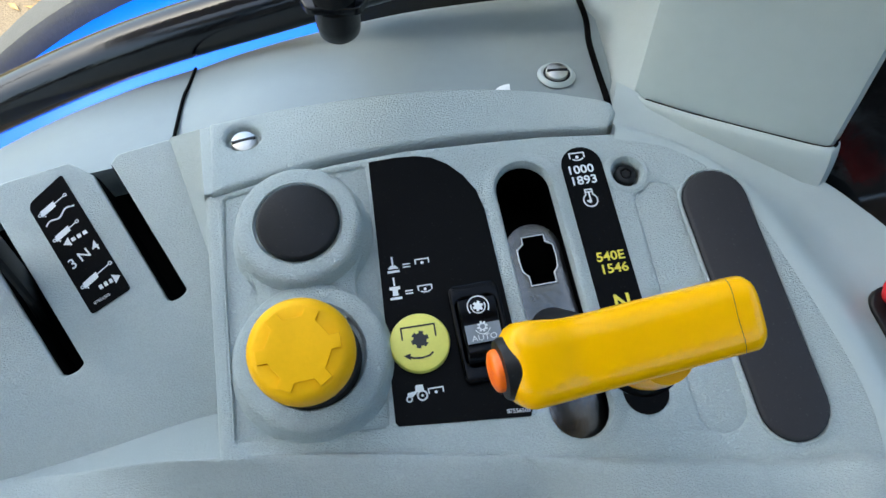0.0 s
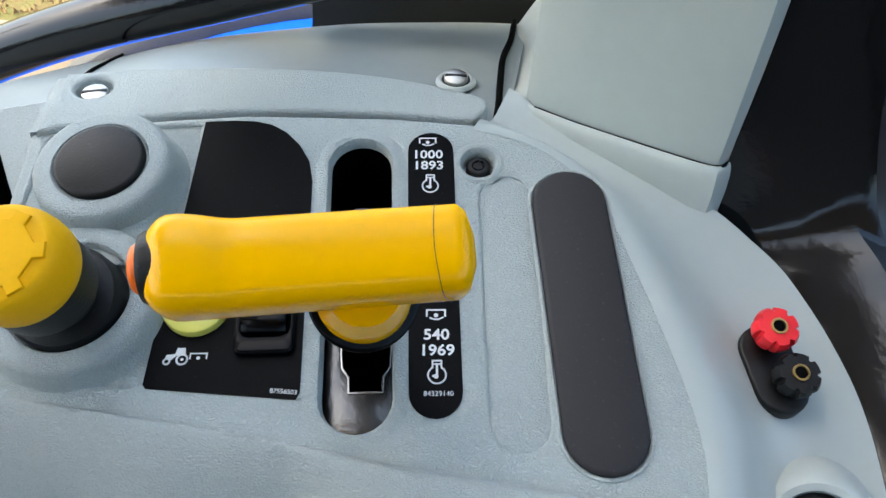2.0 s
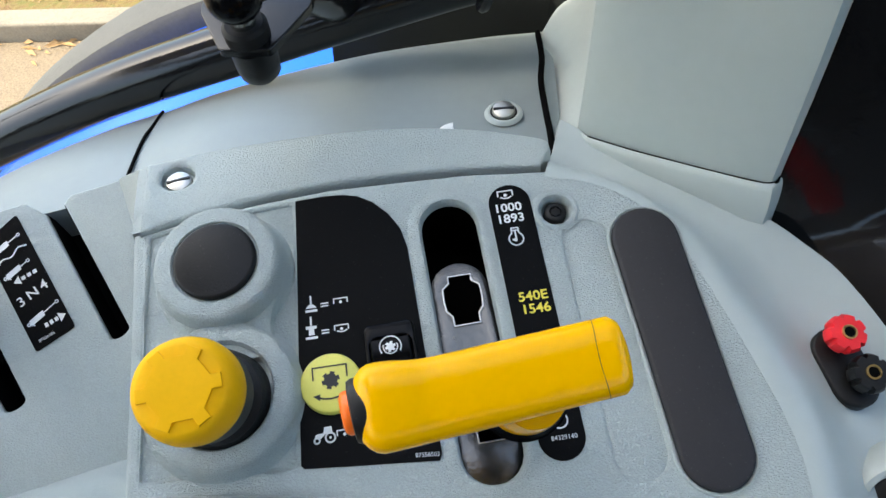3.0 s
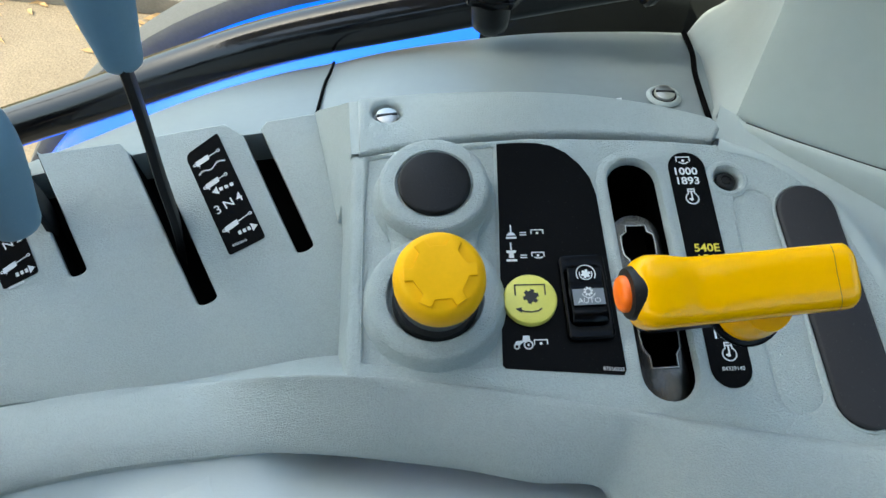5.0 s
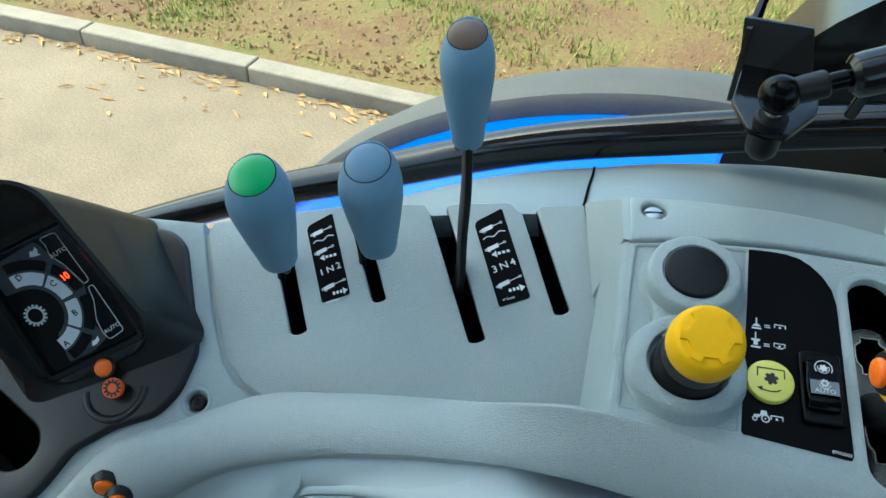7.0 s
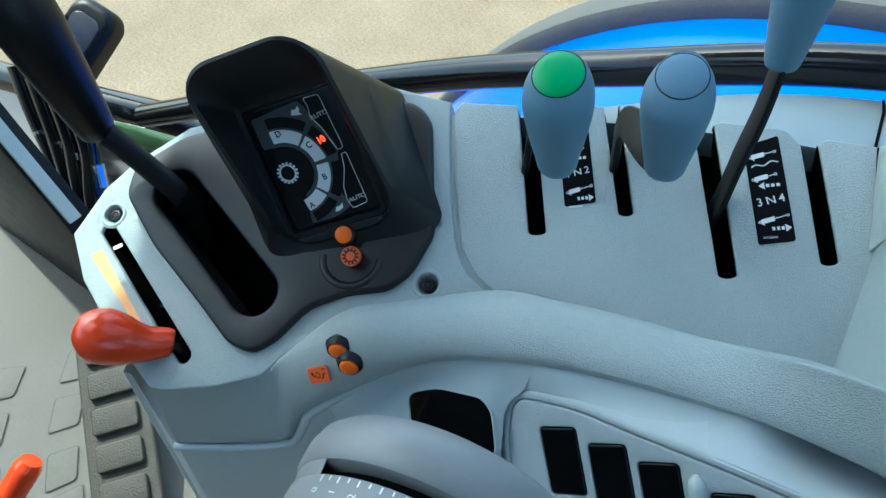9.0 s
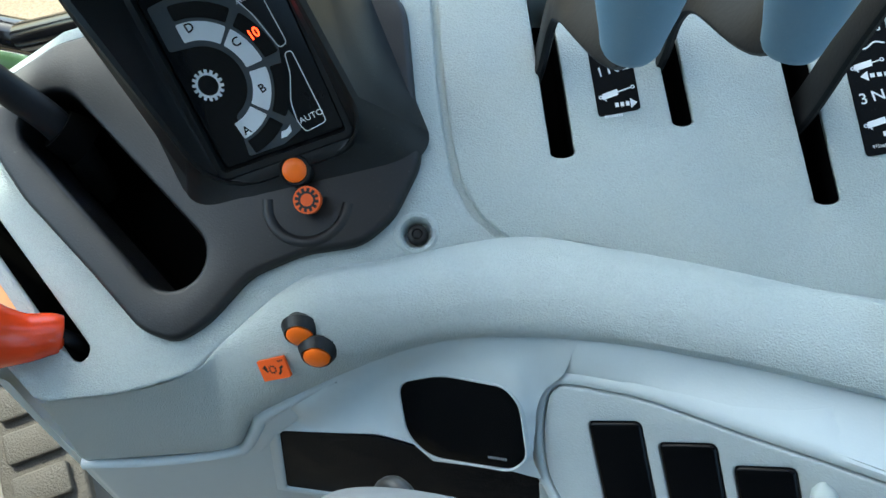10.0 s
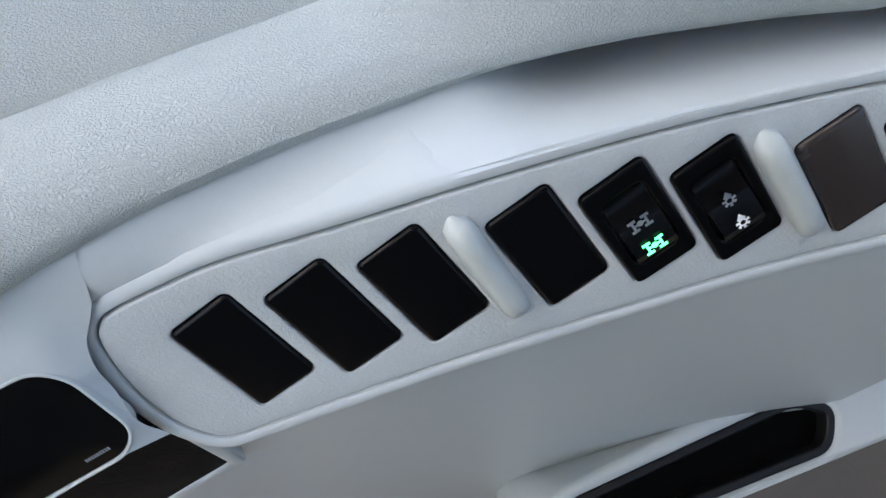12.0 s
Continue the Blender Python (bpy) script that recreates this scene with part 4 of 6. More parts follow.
ink.line([(-5.6, -5.2), (-3, -6.2), (0, -6.5), (3.0, -6.0), (4.4, -5.0)], 0.7).poly([(-7, -4.8), (-4.4, -6.8), (-4.2, -4.2)])
ink.done("symbol_print", M["print_black"], but)

# ---- rocker switch ----
rk = thing("rocker_switch", "black rocker switch with a grey AUTO legend in a glossy bezel", "switch")
R = A.sub(32.6, 35.9, 0, 11)
part("bezel", plate(R, rounded(20.8, 40.6, 3.0), [rounded(15.6, 27.5, 3.0)], h=3.4, thick=3.2, bevel=1.2), M["gloss"], rk)
bm = bmesh.new()
prof = [(-14.6, 1.5), (-14.0, 4.4), (-11.5, 6.4), (-8.0, 6.6), (-4.0, 5.2), (0.0, 4.4), (5.0, 5.2), (10.0, 6.6), (13.4, 6.4), (14.6, 3.8), (14.8, 1.5)]
grid(bm, [[R.p(x, y * 0.92, h - (0.6 if abs(x) > 7.2 else 0)) for x in (-7.7, -7.1, 0, 7.1, 7.7)] for y, h in prof])
rocker = part("rocker", bm, M["gloss"], rk)
ink = Ink(R, 7.2)
ink.quad((-6.9, -6.0), (6.9, -6.0), (6.9, 1.6), (-6.9, 1.6))
ink.done("grey_legend_field", M["print_grey"], rocker)
ink = Ink(R, 7.5)
ink.text("AUTO", 0, -4.2, 3.3, 0, 1.1).cut()
ink.cog(0, 0.2, 2.2, 8, 0.7, 1.0).ring(0, 0.2, 3.0, 0.35, 200, 340).cut()
ink.ring(0, 8.6, 4.2, 0.5, -30, 210).ring(0, 8.6, 2.8, 0.5, 160, 380).cog(0, 8.6, 2.2, 6, 0.7)
ink.done("white_legend", M["print"], rocker)

# ---- gate plate and the yellow lever ----
lev = thing("speed_lever", "yellow plastic T-handle lever with an orange end button", "lever")
gate_o = capsule(56.8, 76, 71, 4, 12.5)
key = [(-5, 22), (-5.0, 18), (-8.2, 15), (-8.4, 8), (-8.0, 2), (-5.6, -1.5), (-5.6, -7), (5.6, -7), (5.6, -1.5), (8.0, 2), (8.4, 8), (8.2, 15), (5.0, 18), (5, 22)]
GT = A.sub(70.0, 20, 0, 11)
G2 = A.sub(59.5, 66, 0, 11)
loc = lambda sub, pts: [((v - A.o).dot(A.u) * 1000, (v - A.o).dot(A.v) * 1000) for v in (sub.p(x, y) for x, y in pts)]
part("gate_plate", plate(A, gate_o, [loc(GT, key), loc(G2, [(x * 0.92, y * 0.75) for x, y in key])], h=-11.5, thick=1.6, bevel=0.3), M["gate_steel"], lev)
bm = bmesh.new()
for sub_, kx, ky in ((GT, 1.0, 1.0), (G2, 0.92, 0.75)):
    lp = loc(sub_, [(x * kx, y * ky) for x, y in key])
    plate(A, offset(lp, 0.9), [offset(lp, 0.0)], h=-10.9, thick=2.0, bevel=0.2, bm=bm)
part("gate_edge", bm, M["steel"], lev)
foot_p, head_p = A.p(63.5, 40, -14), Vector((0.0625, 0.1490, 2.0580))
bm = tube([foot_p, foot_p.lerp(head_p, 0.35), foot_p.lerp(head_p, 0.7), head_p], 0.0085, 20, taper=lambda f: 1.25 - 0.55 * f)
part("boot", bm, M["black"], lev)
ax = (head_p - foot_p).normalized()
H = Matrix.Translation(head_p) @ ax.to_track_quat("Z", "X").to_matrix().to_4x4() @ MM
part("collar_disc", lathe([(0.1, -1.2), (13.5, -1.2), (14.6, -0.2), (14.6, 0.9), (13.6, 1.6), (0.1, 1.6)], H, 48), M["gloss"], lev)
part("neck", lathe([(0.1, 1.4), (12.4, 1.4), (12.0, 5), (11.0, 9), (9.2, 15), (0.1, 15)], H, 40), M["yellow"], lev)
# the grip: a rounded bar with a thumb hollow near its button end
gl, gr = Vector((0.0172, 0.1295, 2.0775)), Vector((0.0902, 0.1505, 2.0775))
gx = (gr - gl).normalized()
gz = (Vector((0.0, -0.55, 0.83)) - gx * Vector((0.0, -0.55, 0.83)).dot(gx)).normalized()
gy = gz.cross(gx)
L = (gr - gl).length * 1000
rows = []
for i in range(41):
    f = i / 40
    end = min(1.0, (f * L + 1.2) / 8.0, ((1 - f) * L + 0.4) / 4.5)
    rnd = math.sqrt(max(0.02, 1 - (1 - end) ** 2))
    thumb = 1 / (1 + math.exp((f - 0.19) / 0.035))
    dip = math.exp(-((f - 0.27) / 0.06) ** 2)
    hy, hz, lift = 11.0, 9.8 - 0.9 * dip, 0.0
    row = []
    for k in range(36):
        a = 2 * math.pi * k / 36
        c, s = math.cos(a), math.sin(a)
        sq = (abs(c) ** 3.6 + abs(s) ** 3.6) ** (-1 / 3.6)
        row.append(gl + (gx * (f * L) + gy * (c * sq * (hy + (2.2 * thumb if c > 0 else 0.0)) * rnd) + gz * (s * sq * hz * rnd)) * 0.001)
    rows.append(row)
bm = bmesh.new()
grid(bm, rows, closed=True, cap=True)
part("grip", bm, M["yellow"], lev)
bm = bmesh.new()
grid(bm, [[gl + (gx * (f * L - 3.0 * math.sin(a)) + gy * (math.cos(a) * (abs(math.cos(a)) ** 3.6 + abs(math.sin(a)) ** 3.6) ** (-1 / 3.6) * 11.25) + gz * (math.sin(a) * (abs(math.cos(a)) ** 3.6 + abs(math.sin(a)) ** 3.6) ** (-1 / 3.6) * 9.85)) * 0.001 for a in (2 * math.pi * k / 36 for k in range(36))] for f in (0.905, 0.9075)], closed=True)
part("end_cap_joint", bm, M["print_black"], lev)
BT = Matrix.Translation(gl + gy * 0.0015 + gx * 0.0030) @ (-gx).to_track_quat("Z", "X").to_matrix().to_4x4() @ MM
part("button_collar", lathe([(0.1, -3), (8.8, -3), (8.8, 2.4), (8.2, 3.6), (6.6, 3.9), (0.1, 3.9)], BT, 40), M["black"], lev)
part("end_button", lathe([(0.1, 2), (6.0, 2), (6.0, 5.0), (5.4, 5.9), (4.2, 6.4), (0.1, 6.6)], BT, 40), M["orange"], lev, "orange end button")

# ---- charging terminals ----
block = thing("terminal_posts", "red and black screw terminals on a black base plate", "terminals")
part("base_plate", plate(A, capsule(210.0, 52.5, 214.8, 38.5, 9.6), h=-13.5, thick=6, bevel=1.2), M["black"], block)
for nm, u, v, h, m in (("red_terminal", 210.0, 57.0, -15, "red"), ("black_terminal", 217.0, 41.5, -17, "black")):
    bm = bmesh.new()
    mm = A.at(u, v, h) @ pose(0, 0, 0, 6, 0, 0) @ MM
    prof = [(4.2, 0), (4.6, 3), (6.2, 5), (7.6, 8), (7.9, 12), (6.9, 14.2), (3.0, 14.4)]
    rows = []
    for r, z in prof:
        rows.append([mm @ Vector((r * k * math.cos(a), r * k * math.sin(a), z)) for a, k in ((2 * math.pi * i / 56, 0.82 if (i % 8) in (0, 1) and r > 5 else 1.0) for i in range(56))])
    grid(bm, rows, closed=True, cap=True)
    pp = part(nm, bm, M[m], block)
    part("socket_sleeve", lathe([(2.9, 13), (2.9, 15.2), (2.2, 15.2), (2.0, 12)], mm, 24), M["brass"], pp)
    # near-black disc painting the shaded bore
    part("socket_hole", lathe([(0.1, 14.6), (2.1, 14.6), (2.1, 14.7), (0.1, 14.7)], mm, 20), M["hole"], pp)

# the round boss at the rear corner
boss = thing("grey_boss", "grey plastic boss with a black rubber insert", "boss")
part("boss_body", lathe([(0.1, -40), (24, -40), (21, -8), (18.5, 2), (16, 4.5), (13.6, 4.6), (12.4, 2.5), (12, -3), (0.1, -3)], A.at(226, -6, -22) @ pose(0, 0, 0, 30, -10, 0) @ MM, 48), M["smooth"], boss)
part("boss_insert", lathe([(0.1, -2.8), (12, -2.8), (12, 1.0), (9, 3.0), (0.1, 3.4)], A.at(226, -6, -22) @ pose(0, 0, 0, 30, -10, 0) @ MM, 40), M["black"], boss)


# ---- valve levers ----
def valve_label(u, v, w, hgt, turn, digits, number, plain):
    pan = B.sub(u, v, 0, turn)
    lp = soften([(-w / 2, -hgt / 2), (w / 2, -hgt / 2 + 1), (w / 2, hgt / 2), (-w / 2 + 2, hgt / 2 - 5), (-w / 2, hgt / 2 - 8)], 2.0, 4)
    d = part("valve_label", sheet(pan, [lp], 0.35, thick=0.3), M["label"], console, "black valve label with white cylinder symbols", smooth=False)
    ink = Ink(pan, 0.5)
    k = w / 21.0

    def ram(y, rod):
        g = 0.21
        ink.poly([(p * k, y + p * g * k + q) for p, q in ((-7, -1.5), (-7, 1.5), (0.8, 1.5), (0.8, -1.5))])
        ink.line([(0.8 * k, y + 0.8 * g * k), (rod * k, y + rod * g * k)], 0.55).ring((rod + 0.8) * k, y + (rod + 0.8) * g * k, 0.75, 0.5, n=10).ring(-7.8 * k, y - 7.8 * g * k, 0.7, 0.5, n=10)
        ink.line([(-6 * k, y - 6 * g * k - 1.4), (-5.6 * k, y - 5.6 * g * k - 2.4)], 0.6)

    t = hgt / 2
    ram(t - 12, 6)
    ink.line([(-7.6 * k + 15.5 * k * i / 14, t - 18.6 + 0.2 * (-7.6 + 15.5 * i / 14) * k + 0.9 * math.sin(i * 0.75)) for i in range(15)], 0.75)
    ink.cut()
    ram(t - 27, 4.5)
    ink.cut()
    for i in range(3):
        ink.quad(((-1.2 + 3.0 * i) * k, t - 34), ((0.8 + 3.0 * i) * k, t - 34), ((0.8 + 3.0 * i) * k, t - 32), ((-1.2 + 3.0 * i) * k, t - 32))
    ink.poly([(-5.4 * k, t - 33), (-2.0 * k, t - 35.4), (-2.0 * k, t - 30.6)])
    ink.cut().text(digits[0], -6.2 * k, t - 44, 7.2 * k, 6, 1, 0.06).text("N", 0.3 * k, t - 43, 6.8 * k, 6, 1.15, 0.06).text(digits[1], 6.6 * k, t - 42, 7.2 * k, 6, 1, 0.06)
    ink.cut()
    ram(t - 55, 7.5)
    ink.cut()
    for i in range(3):
        ink.quad(((-1.5 + 2.6 * i) * k, t - 62.4), ((0.2 + 2.6 * i) * k, t - 62.4), ((0.2 + 2.6 * i) * k, t - 60.2), ((-1.5 + 2.6 * i) * k, t - 60.2))
    ink.poly([(9.4 * k, t - 61.3), (6.0 * k, t - 63.8), (6.0 * k, t - 58.8)])
    ink.cut()
    if plain:
        ink.bars(-3 * k, t - 66.5, 9 * k, 1.3, 8)
    else:
        ink.text(number, -3 * k, t - 66.8, 2.1)
    ink.done("symbol_print", M["print"], d)


valve_label(36.3, 46.4, 21.5, 71, 34.5, "34", "87556505", False)
valve_label(-76.5, 8.4, 19.8, 66, 35.5, "12", "", True)


def flat_bar(pts, wide, hw, ht, n=40):
    """A bent flat steel bar with rounded edges whose broad side lies along a given direction."""
    line = cat(pts, n)
    rows = []
    for i, p in enumerate(line):
        t = (line[min(i + 1, n - 1)] - line[max(i - 1, 0)]).normalized()
        w = (wide - t * wide.dot(t)).normalized()
        u = t.cross(w)
        rows.append([p + w * hw * x + u * ht * y for x, y in ((1, 0), (0.93, 0.75), (0.75, 1), (-0.75, 1), (-0.93, 0.75), (-1, 0), (-0.93, -0.75), (-0.75, -1), (0.75, -1), (0.93, -0.75))])
    bm = bmesh.new()
    grid(bm, rows, closed=True, cap=True)
    return bm


def valve_lever(top, low, entry, cap, label, bend, lean=(0.02, -0.45, 0.89), slim=0.94):
    """A tapering rubber grip with a cap on its slanted crown, on a flat black rod out of its slot."""
    ob = thing("valve_lever", label, "lever", "hydraulic valve levers")
    top, low = Vector(top), Vector(low)
    d = (top - low).normalized()
    n = Vector(lean).normalized()
    x = Vector((1, 0, 0))
    x = (x - d * x.dot(d)).normalized()
    y = d.cross(x)
    Lg = (top - low).length
    rows = []
    prof = [(0.0, 7.0), (0.03, 9.4), (0.08, 10.6), (0.2, 11.6), (0.4, 13.8), (0.6, 15.7), (0.78, 17.2), (0.9, 17.7), (1.0, 17.5), (1.08, 16.7), (1.15, 15.3), (1.20, 13.6), (1.23, 12.7)]
    for f, r in prof:
        r *= slim
        c = low + d * Lg * f / 1.21
        tilt = max(0.0, (f - 0.75) / 0.48)
        row = []
        for k in range(36):
            a = 2 * math.pi * k / 36
            v = x * math.cos(a) + y * math.sin(a)
            off = v * r * 0.001
            off -= d * (v.dot(n) / max(0.4, d.dot(n))) * r * 0.001 * min(1.0, tilt) * 0.9
            row.append(c + off)
        rows.append(row)
    bm = bmesh.new()
    grid(bm, rows, closed=True, cap=True)
    part("grip", bm, M["blue_grip"], ob, "blue-grey soft rubber grip")
    c = sum(rows[-1], Vector()) / 36
    nn = n.lerp(d, 0.1).normalized()
    m = Matrix.Translation(c) @ nn.to_track_quat("Z", "X").to_matrix().to_4x4() @ MM
    part("cap_groove", lathe([(0.1, -1.5), (12.9 * slim, -1.5), (12.9 * slim, 0.1), (12.2 * slim, 0.1), (0.1, 0.1)], m, 40), M["black"], ob)
    part("cap", lathe([(0.1, -1.0), (12.3 * slim, -1.0), (12.3 * slim, 0.3), (10.6 * slim, 1.1), (6.5, 1.9), (0.1, 2.3)], m, 40), M[cap], ob)
    e = B.p(*entry)
    pts = [low + d * 0.020, *[Vector(b) for b in bend], e, e - Vector((0.004, -0.002, 0.03))]
    part("rod", flat_bar(pts, Vector((0.45, -0.89, 0.0)), 0.0098, 0.0024), M["lever_steel"], ob)
    return ob


valve_lever((-0.268, 0.128, 2.093), (-0.264, 0.1345, 2.034), (-104, -8, 0), "green", "blue-grey lever with a green cap beside the valve label", [(-0.272, 0.152, 2.022), (-0.304, 0.190, 2.002), (-0.316, 0.204, 1.985)])
valve_lever((-0.2245, 0.164, 2.090), (-0.219, 0.1615, 2.036), (-55, 20, 0), "blue_grip", "blue-grey lever with a plain blue-grey cap", [(-0.230, 0.178, 2.030), (-0.257, 0.211, 2.014), (-0.268, 0.226, 1.995)])
valve_lever((-0.2023, 0.2410, 2.130), (-0.197, 0.2350, 2.066), (15, 25, 0), "brown", "tall blue-grey lever with a brown cap on a long rod", [(-0.197, 0.2360, 2.040), (-0.199, 0.2385, 2.000)], slim=0.86)

# ---- display pod ----
P = Panel((-0.4209, 0.1145, 1.9654), (0.7266, 0.5769, 0.3730), (0.4070, -0.7989, 0.4429))
pod = thing("display_pod", "black hooded display pod with a gear-range screen on the console", "display")
bez = soften([(-340, -170), (-296, -189), (-242, -203), (-205, -214), (-187, -211), (-178, -196), (-172, -167), (-155, -146), (-133, -130), (-126, -112), (-128, -82), (-152, -48), (-175, -15), (-190, -9), (-212, -13), (-275, -62), (-330, -112), (-349, -150)], 7, 4)
part("base_bezel", plate(B, bez, [capsule(-306, -149, -211, -177, 16.5)], h=5.5, thick=34, bevel=3.0), M["pod"], pod)


def pod_ring(x0, x1, y0, y1, r, h0, h1, n=64):
    """A round-cornered ring on the screen's plane whose height climbs from its lower to its upper side."""
    lp = rounded(x1 - x0, y1 - y0, r, 15)
    out = []
    for x, y in lp:
        f = (y + (y1 - y0) / 2) / (y1 - y0)
        out.append(P.p((x0 + x1) / 2 + x, (y0 + y1) / 2 + y, h0 + (h1 - h0) * f))
    return out


bm = bmesh.new()
rings = [pod_ring(-31, 31, -41.5, 42.5, 2.5, -1.0, -1.0), pod_ring(-31.5, 31.5, -42, 43, 2.5, 3, 3), pod_ring(-34, 34, -45, 45.5, 4, 3, 3.5), pod_ring(-35, 35, -46, 50, 5, 2, 8), pod_ring(-38, 40, -50, 74, 20, 3.0, 43),
         pod_ring(-40, 42, -51.5, 77.5, 23, 2.5, 46), pod_ring(-42, 44, -53, 79.5, 25, 0, 45)]
base = []
for p, q in zip(pod_ring(-48, 47, -60, 66, 18, -8, 18), pod_ring(-56, 66, -66, 92, 20, 0, 0)):
    k = (q - B.o).dot(B.n) - 0.003
    base.append(q - B.n * k)
rings.append([a.lerp(b, 0.45) for a, b in zip(rings[-1], base)])
rings.append(base)
grid(bm, rings, closed=True)
part("hood", bm, M["pod"], pod)
scr = part("screen", plate(P, rounded(60.5, 82.5, 2), h=0, thick=3, bevel=0.5), M["screen"], pod)
CX, CY = -19.0, -2.6


def sector(r0, r1, a0, a1, n=10):
    q = lambda r, a: (CX + r * math.cos(radians(a)), CY + r * math.sin(radians(a)))
    return soften([q(r0, a0 + (a1 - a0) * i / n) for i in range(n + 1)] + [q(r1, a1 - (a1 - a0) * i / n) for i in range(n + 1)], 1.6, 3)


ink = Ink(P, 0.2)
ink.poly(soften([(-28, 16), (-28, 36), (5.5, 38.5), (8.5, 33), (9.5, 26), (15, 17), (18.5, 3), (16.5, -3), (14.5, -14), (9.5, -23), (12, -35), (1, -39), (-17, -39), (-15.5, -30)] + [(CX + 17.5 * math.cos(radians(a)), CY + 17.5 * math.sin(radians(a))) for a in range(-72, 90, 14)], 1.5, 3))
ink.done("grey_field", M["dim_print"], scr)
ink = Ink(P, 0.4)
for a0, a1 in ((-82, -48), (-44, -2), (4, 42), (46, 92)):
    ink.poly(sector(20.0, 28.2, a0, a1)).cut()
ink.cog(-19, -2.6, 7.2, 16, 0.8, 4.7)
ink.cut().text("AUTO", 15.4, 26.0, 4.0, 5, 1.1).cut().text("AUTO", 18.4, -31.0, 4.0, 5, 1.1).cut()
ink.line(soften([(9.5, 38.5), (20, 38), (22.5, 2.5), (18.5, 1.5), (14, 18), (9.5, 27), (11, 33)], 2, 3), 0.45, True).cut()
ink.line(soften([(19.5, -1.0), (22.8, -1.0), (24, -35.5), (13, -37), (11.5, -31), (12.5, -22), (18, -10)], 2, 3), 0.45, True).cut()
ink.poly([(-1.5, 31), (0, 34), (2.5, 33.5), (4.5, 35.5), (5, 33), (4, 31), (5.5, 29.5), (2, 30)]).poly([(1, -36), (2.5, -33), (5, -33), (7.5, -31.5), (7, -34.5), (4, -36)])
ink.done("light_print", M["print"], scr)
ink = Ink(P, 0.42)
for a0, a1 in ((-82, -48), (-44, -2), (4, 42), (46, 92)):
    ink.poly(sector(29.6, 36.4, a0 + 1, a1 - 1)).cut()
ink.text("A", -12.3, -27.2, 5.5, 8, 1, 0.1).text("B", 3.3, -12, 5.5, 8, 1, 0.1).text("C", 1.8, 10.2, 5.5, 8, 1, 0.1).text("D", -14.5, 22.6, 5.5, 8, 1, 0.1)
ink.done("dark_print", M["screen"], scr)
ink = Ink(P, 0.6)
ink.text("10", 10.6, 10.9, 6.2, 10, 0.9, 0.15)
ink.done("lit_digits", M["led_red"], scr, "glowing red digits")
# lip of the thumb scoop with the button under the screen
part("scoop_lip", tube([B.p(-166 + 19.5 * math.cos(radians(q_)), -124 + 19.5 * math.sin(radians(q_)), 3.4) for q_ in range(205, 391, 20)], 0.0034, 12, n=60), M["pod"], pod)
bp = Vector((-0.3895, 0.1025, 1.927))
bn = Vector((0.25, -0.62, 0.74)).normalized()
bmx = Matrix.Translation(bp) @ bn.to_track_quat("Z", "X").to_matrix().to_4x4() @ MM
part("button_collar", lathe([(0.1, -8), (7.7, -8), (7.5, -1.0), (6.8, -0.2), (6.0, -0.4), (0.1, -1)], bmx, 36), M["black"], pod)
part("range_button", lathe([(0.1, -2), (5.7, -2), (5.7, 0.3), (4.8, 1.1), (2.7, 1.6), (0.1, 1.8)], bmx, 36), M["orange"], pod, "orange push button")
gp = Vector((-0.3772, 0.0948, 1.9215))
GP = Panel(gp, (0.95, 0.25, 0.0), (0.2, -0.55, 0.81))
dsk = part("cog_sticker", sheet(GP, [[(6.4 * math.cos(2 * math.pi * i / 36), 6.4 * math.sin(2 * math.pi * i / 36)) for i in range(36)]], 0.6, thick=4), M["orange_label"], pod, "orange-red round cog sticker", smooth=False)
ink = Ink(GP, 0.8)
ink.cog(0, 0, 5.6, 12, 0.72, 3.0)
ink.done("cog_symbol", M["print_black"], dsk)

# ---- shift lever in the big slot ----
sh = thing("shift_lever", "black shift lever with a tapered black rubber grip", "lever")
root = B.p(-306, -150, -6)
part("rod", tube([root + Vector((0.006, 0.004, -0.05)), root, root + Vector((-0.022, -0.006, 0.024)), Vector((-0.572, 0.060, 1.956))], 0.0082, 20, n=30), M["lever_steel"], sh)
part("root_boot", lathe([(0.1, -12), (13, -12), (12.5, -6), (11.5, 0), (11.0, 3), (0.1, 3)], Matrix.Translation(root) @ Vector((-0.55, -0.3, 0.7)).to_track_quat("Z", "X").to_matrix().to_4x4() @ MM, 36), M["hole"], sh)
gd = Vector((-0.10, -0.12, 1.0)).normalized()
part("grip", lathe([(0.1, -6), (11.5, -6), (14.5, -3), (16, 6), (20, 40), (24, 80), (24, 100), (18, 112), (0.1, 116)], Matrix.Translation((-0.572, 0.060, 1.954)) @ gd.to_track_quat("Z", "X").to_matrix().to_4x4() @ MM, 40, sx=0.85), M["charcoal"], sh)

# ---- hand throttle ----
th = thing("hand_throttle", "glossy orange-red comma-shaped throttle handle in a slot", "lever")
h1 = Vector((-0.4570, -0.0020, 1.8660))
spine = [((-0.4985, -0.0395, 1.8900), 0.6), ((-0.4970, -0.0385, 1.8893), 8.0), ((-0.4930, -0.0355, 1.8875), 14.2), ((-0.4855, -0.0300, 1.8838), 18.4), ((-0.4762, -0.0230, 1.8785), 16.8), ((-0.4706, -0.0179, 1.8745), 14.0),
         ((-0.4652, -0.0123, 1.8712), 11.7), ((-0.4607, -0.0060, 1.8690), 10.4), ((-0.4572, -0.0022, 1.8676), 9.4), ((-0.4562, -0.0012, 1.8670), 7.6), ((-0.4558, -0.0007, 1.8668), 3.0)]
at_ = cat([p_ for p_, _ in spine], 41)
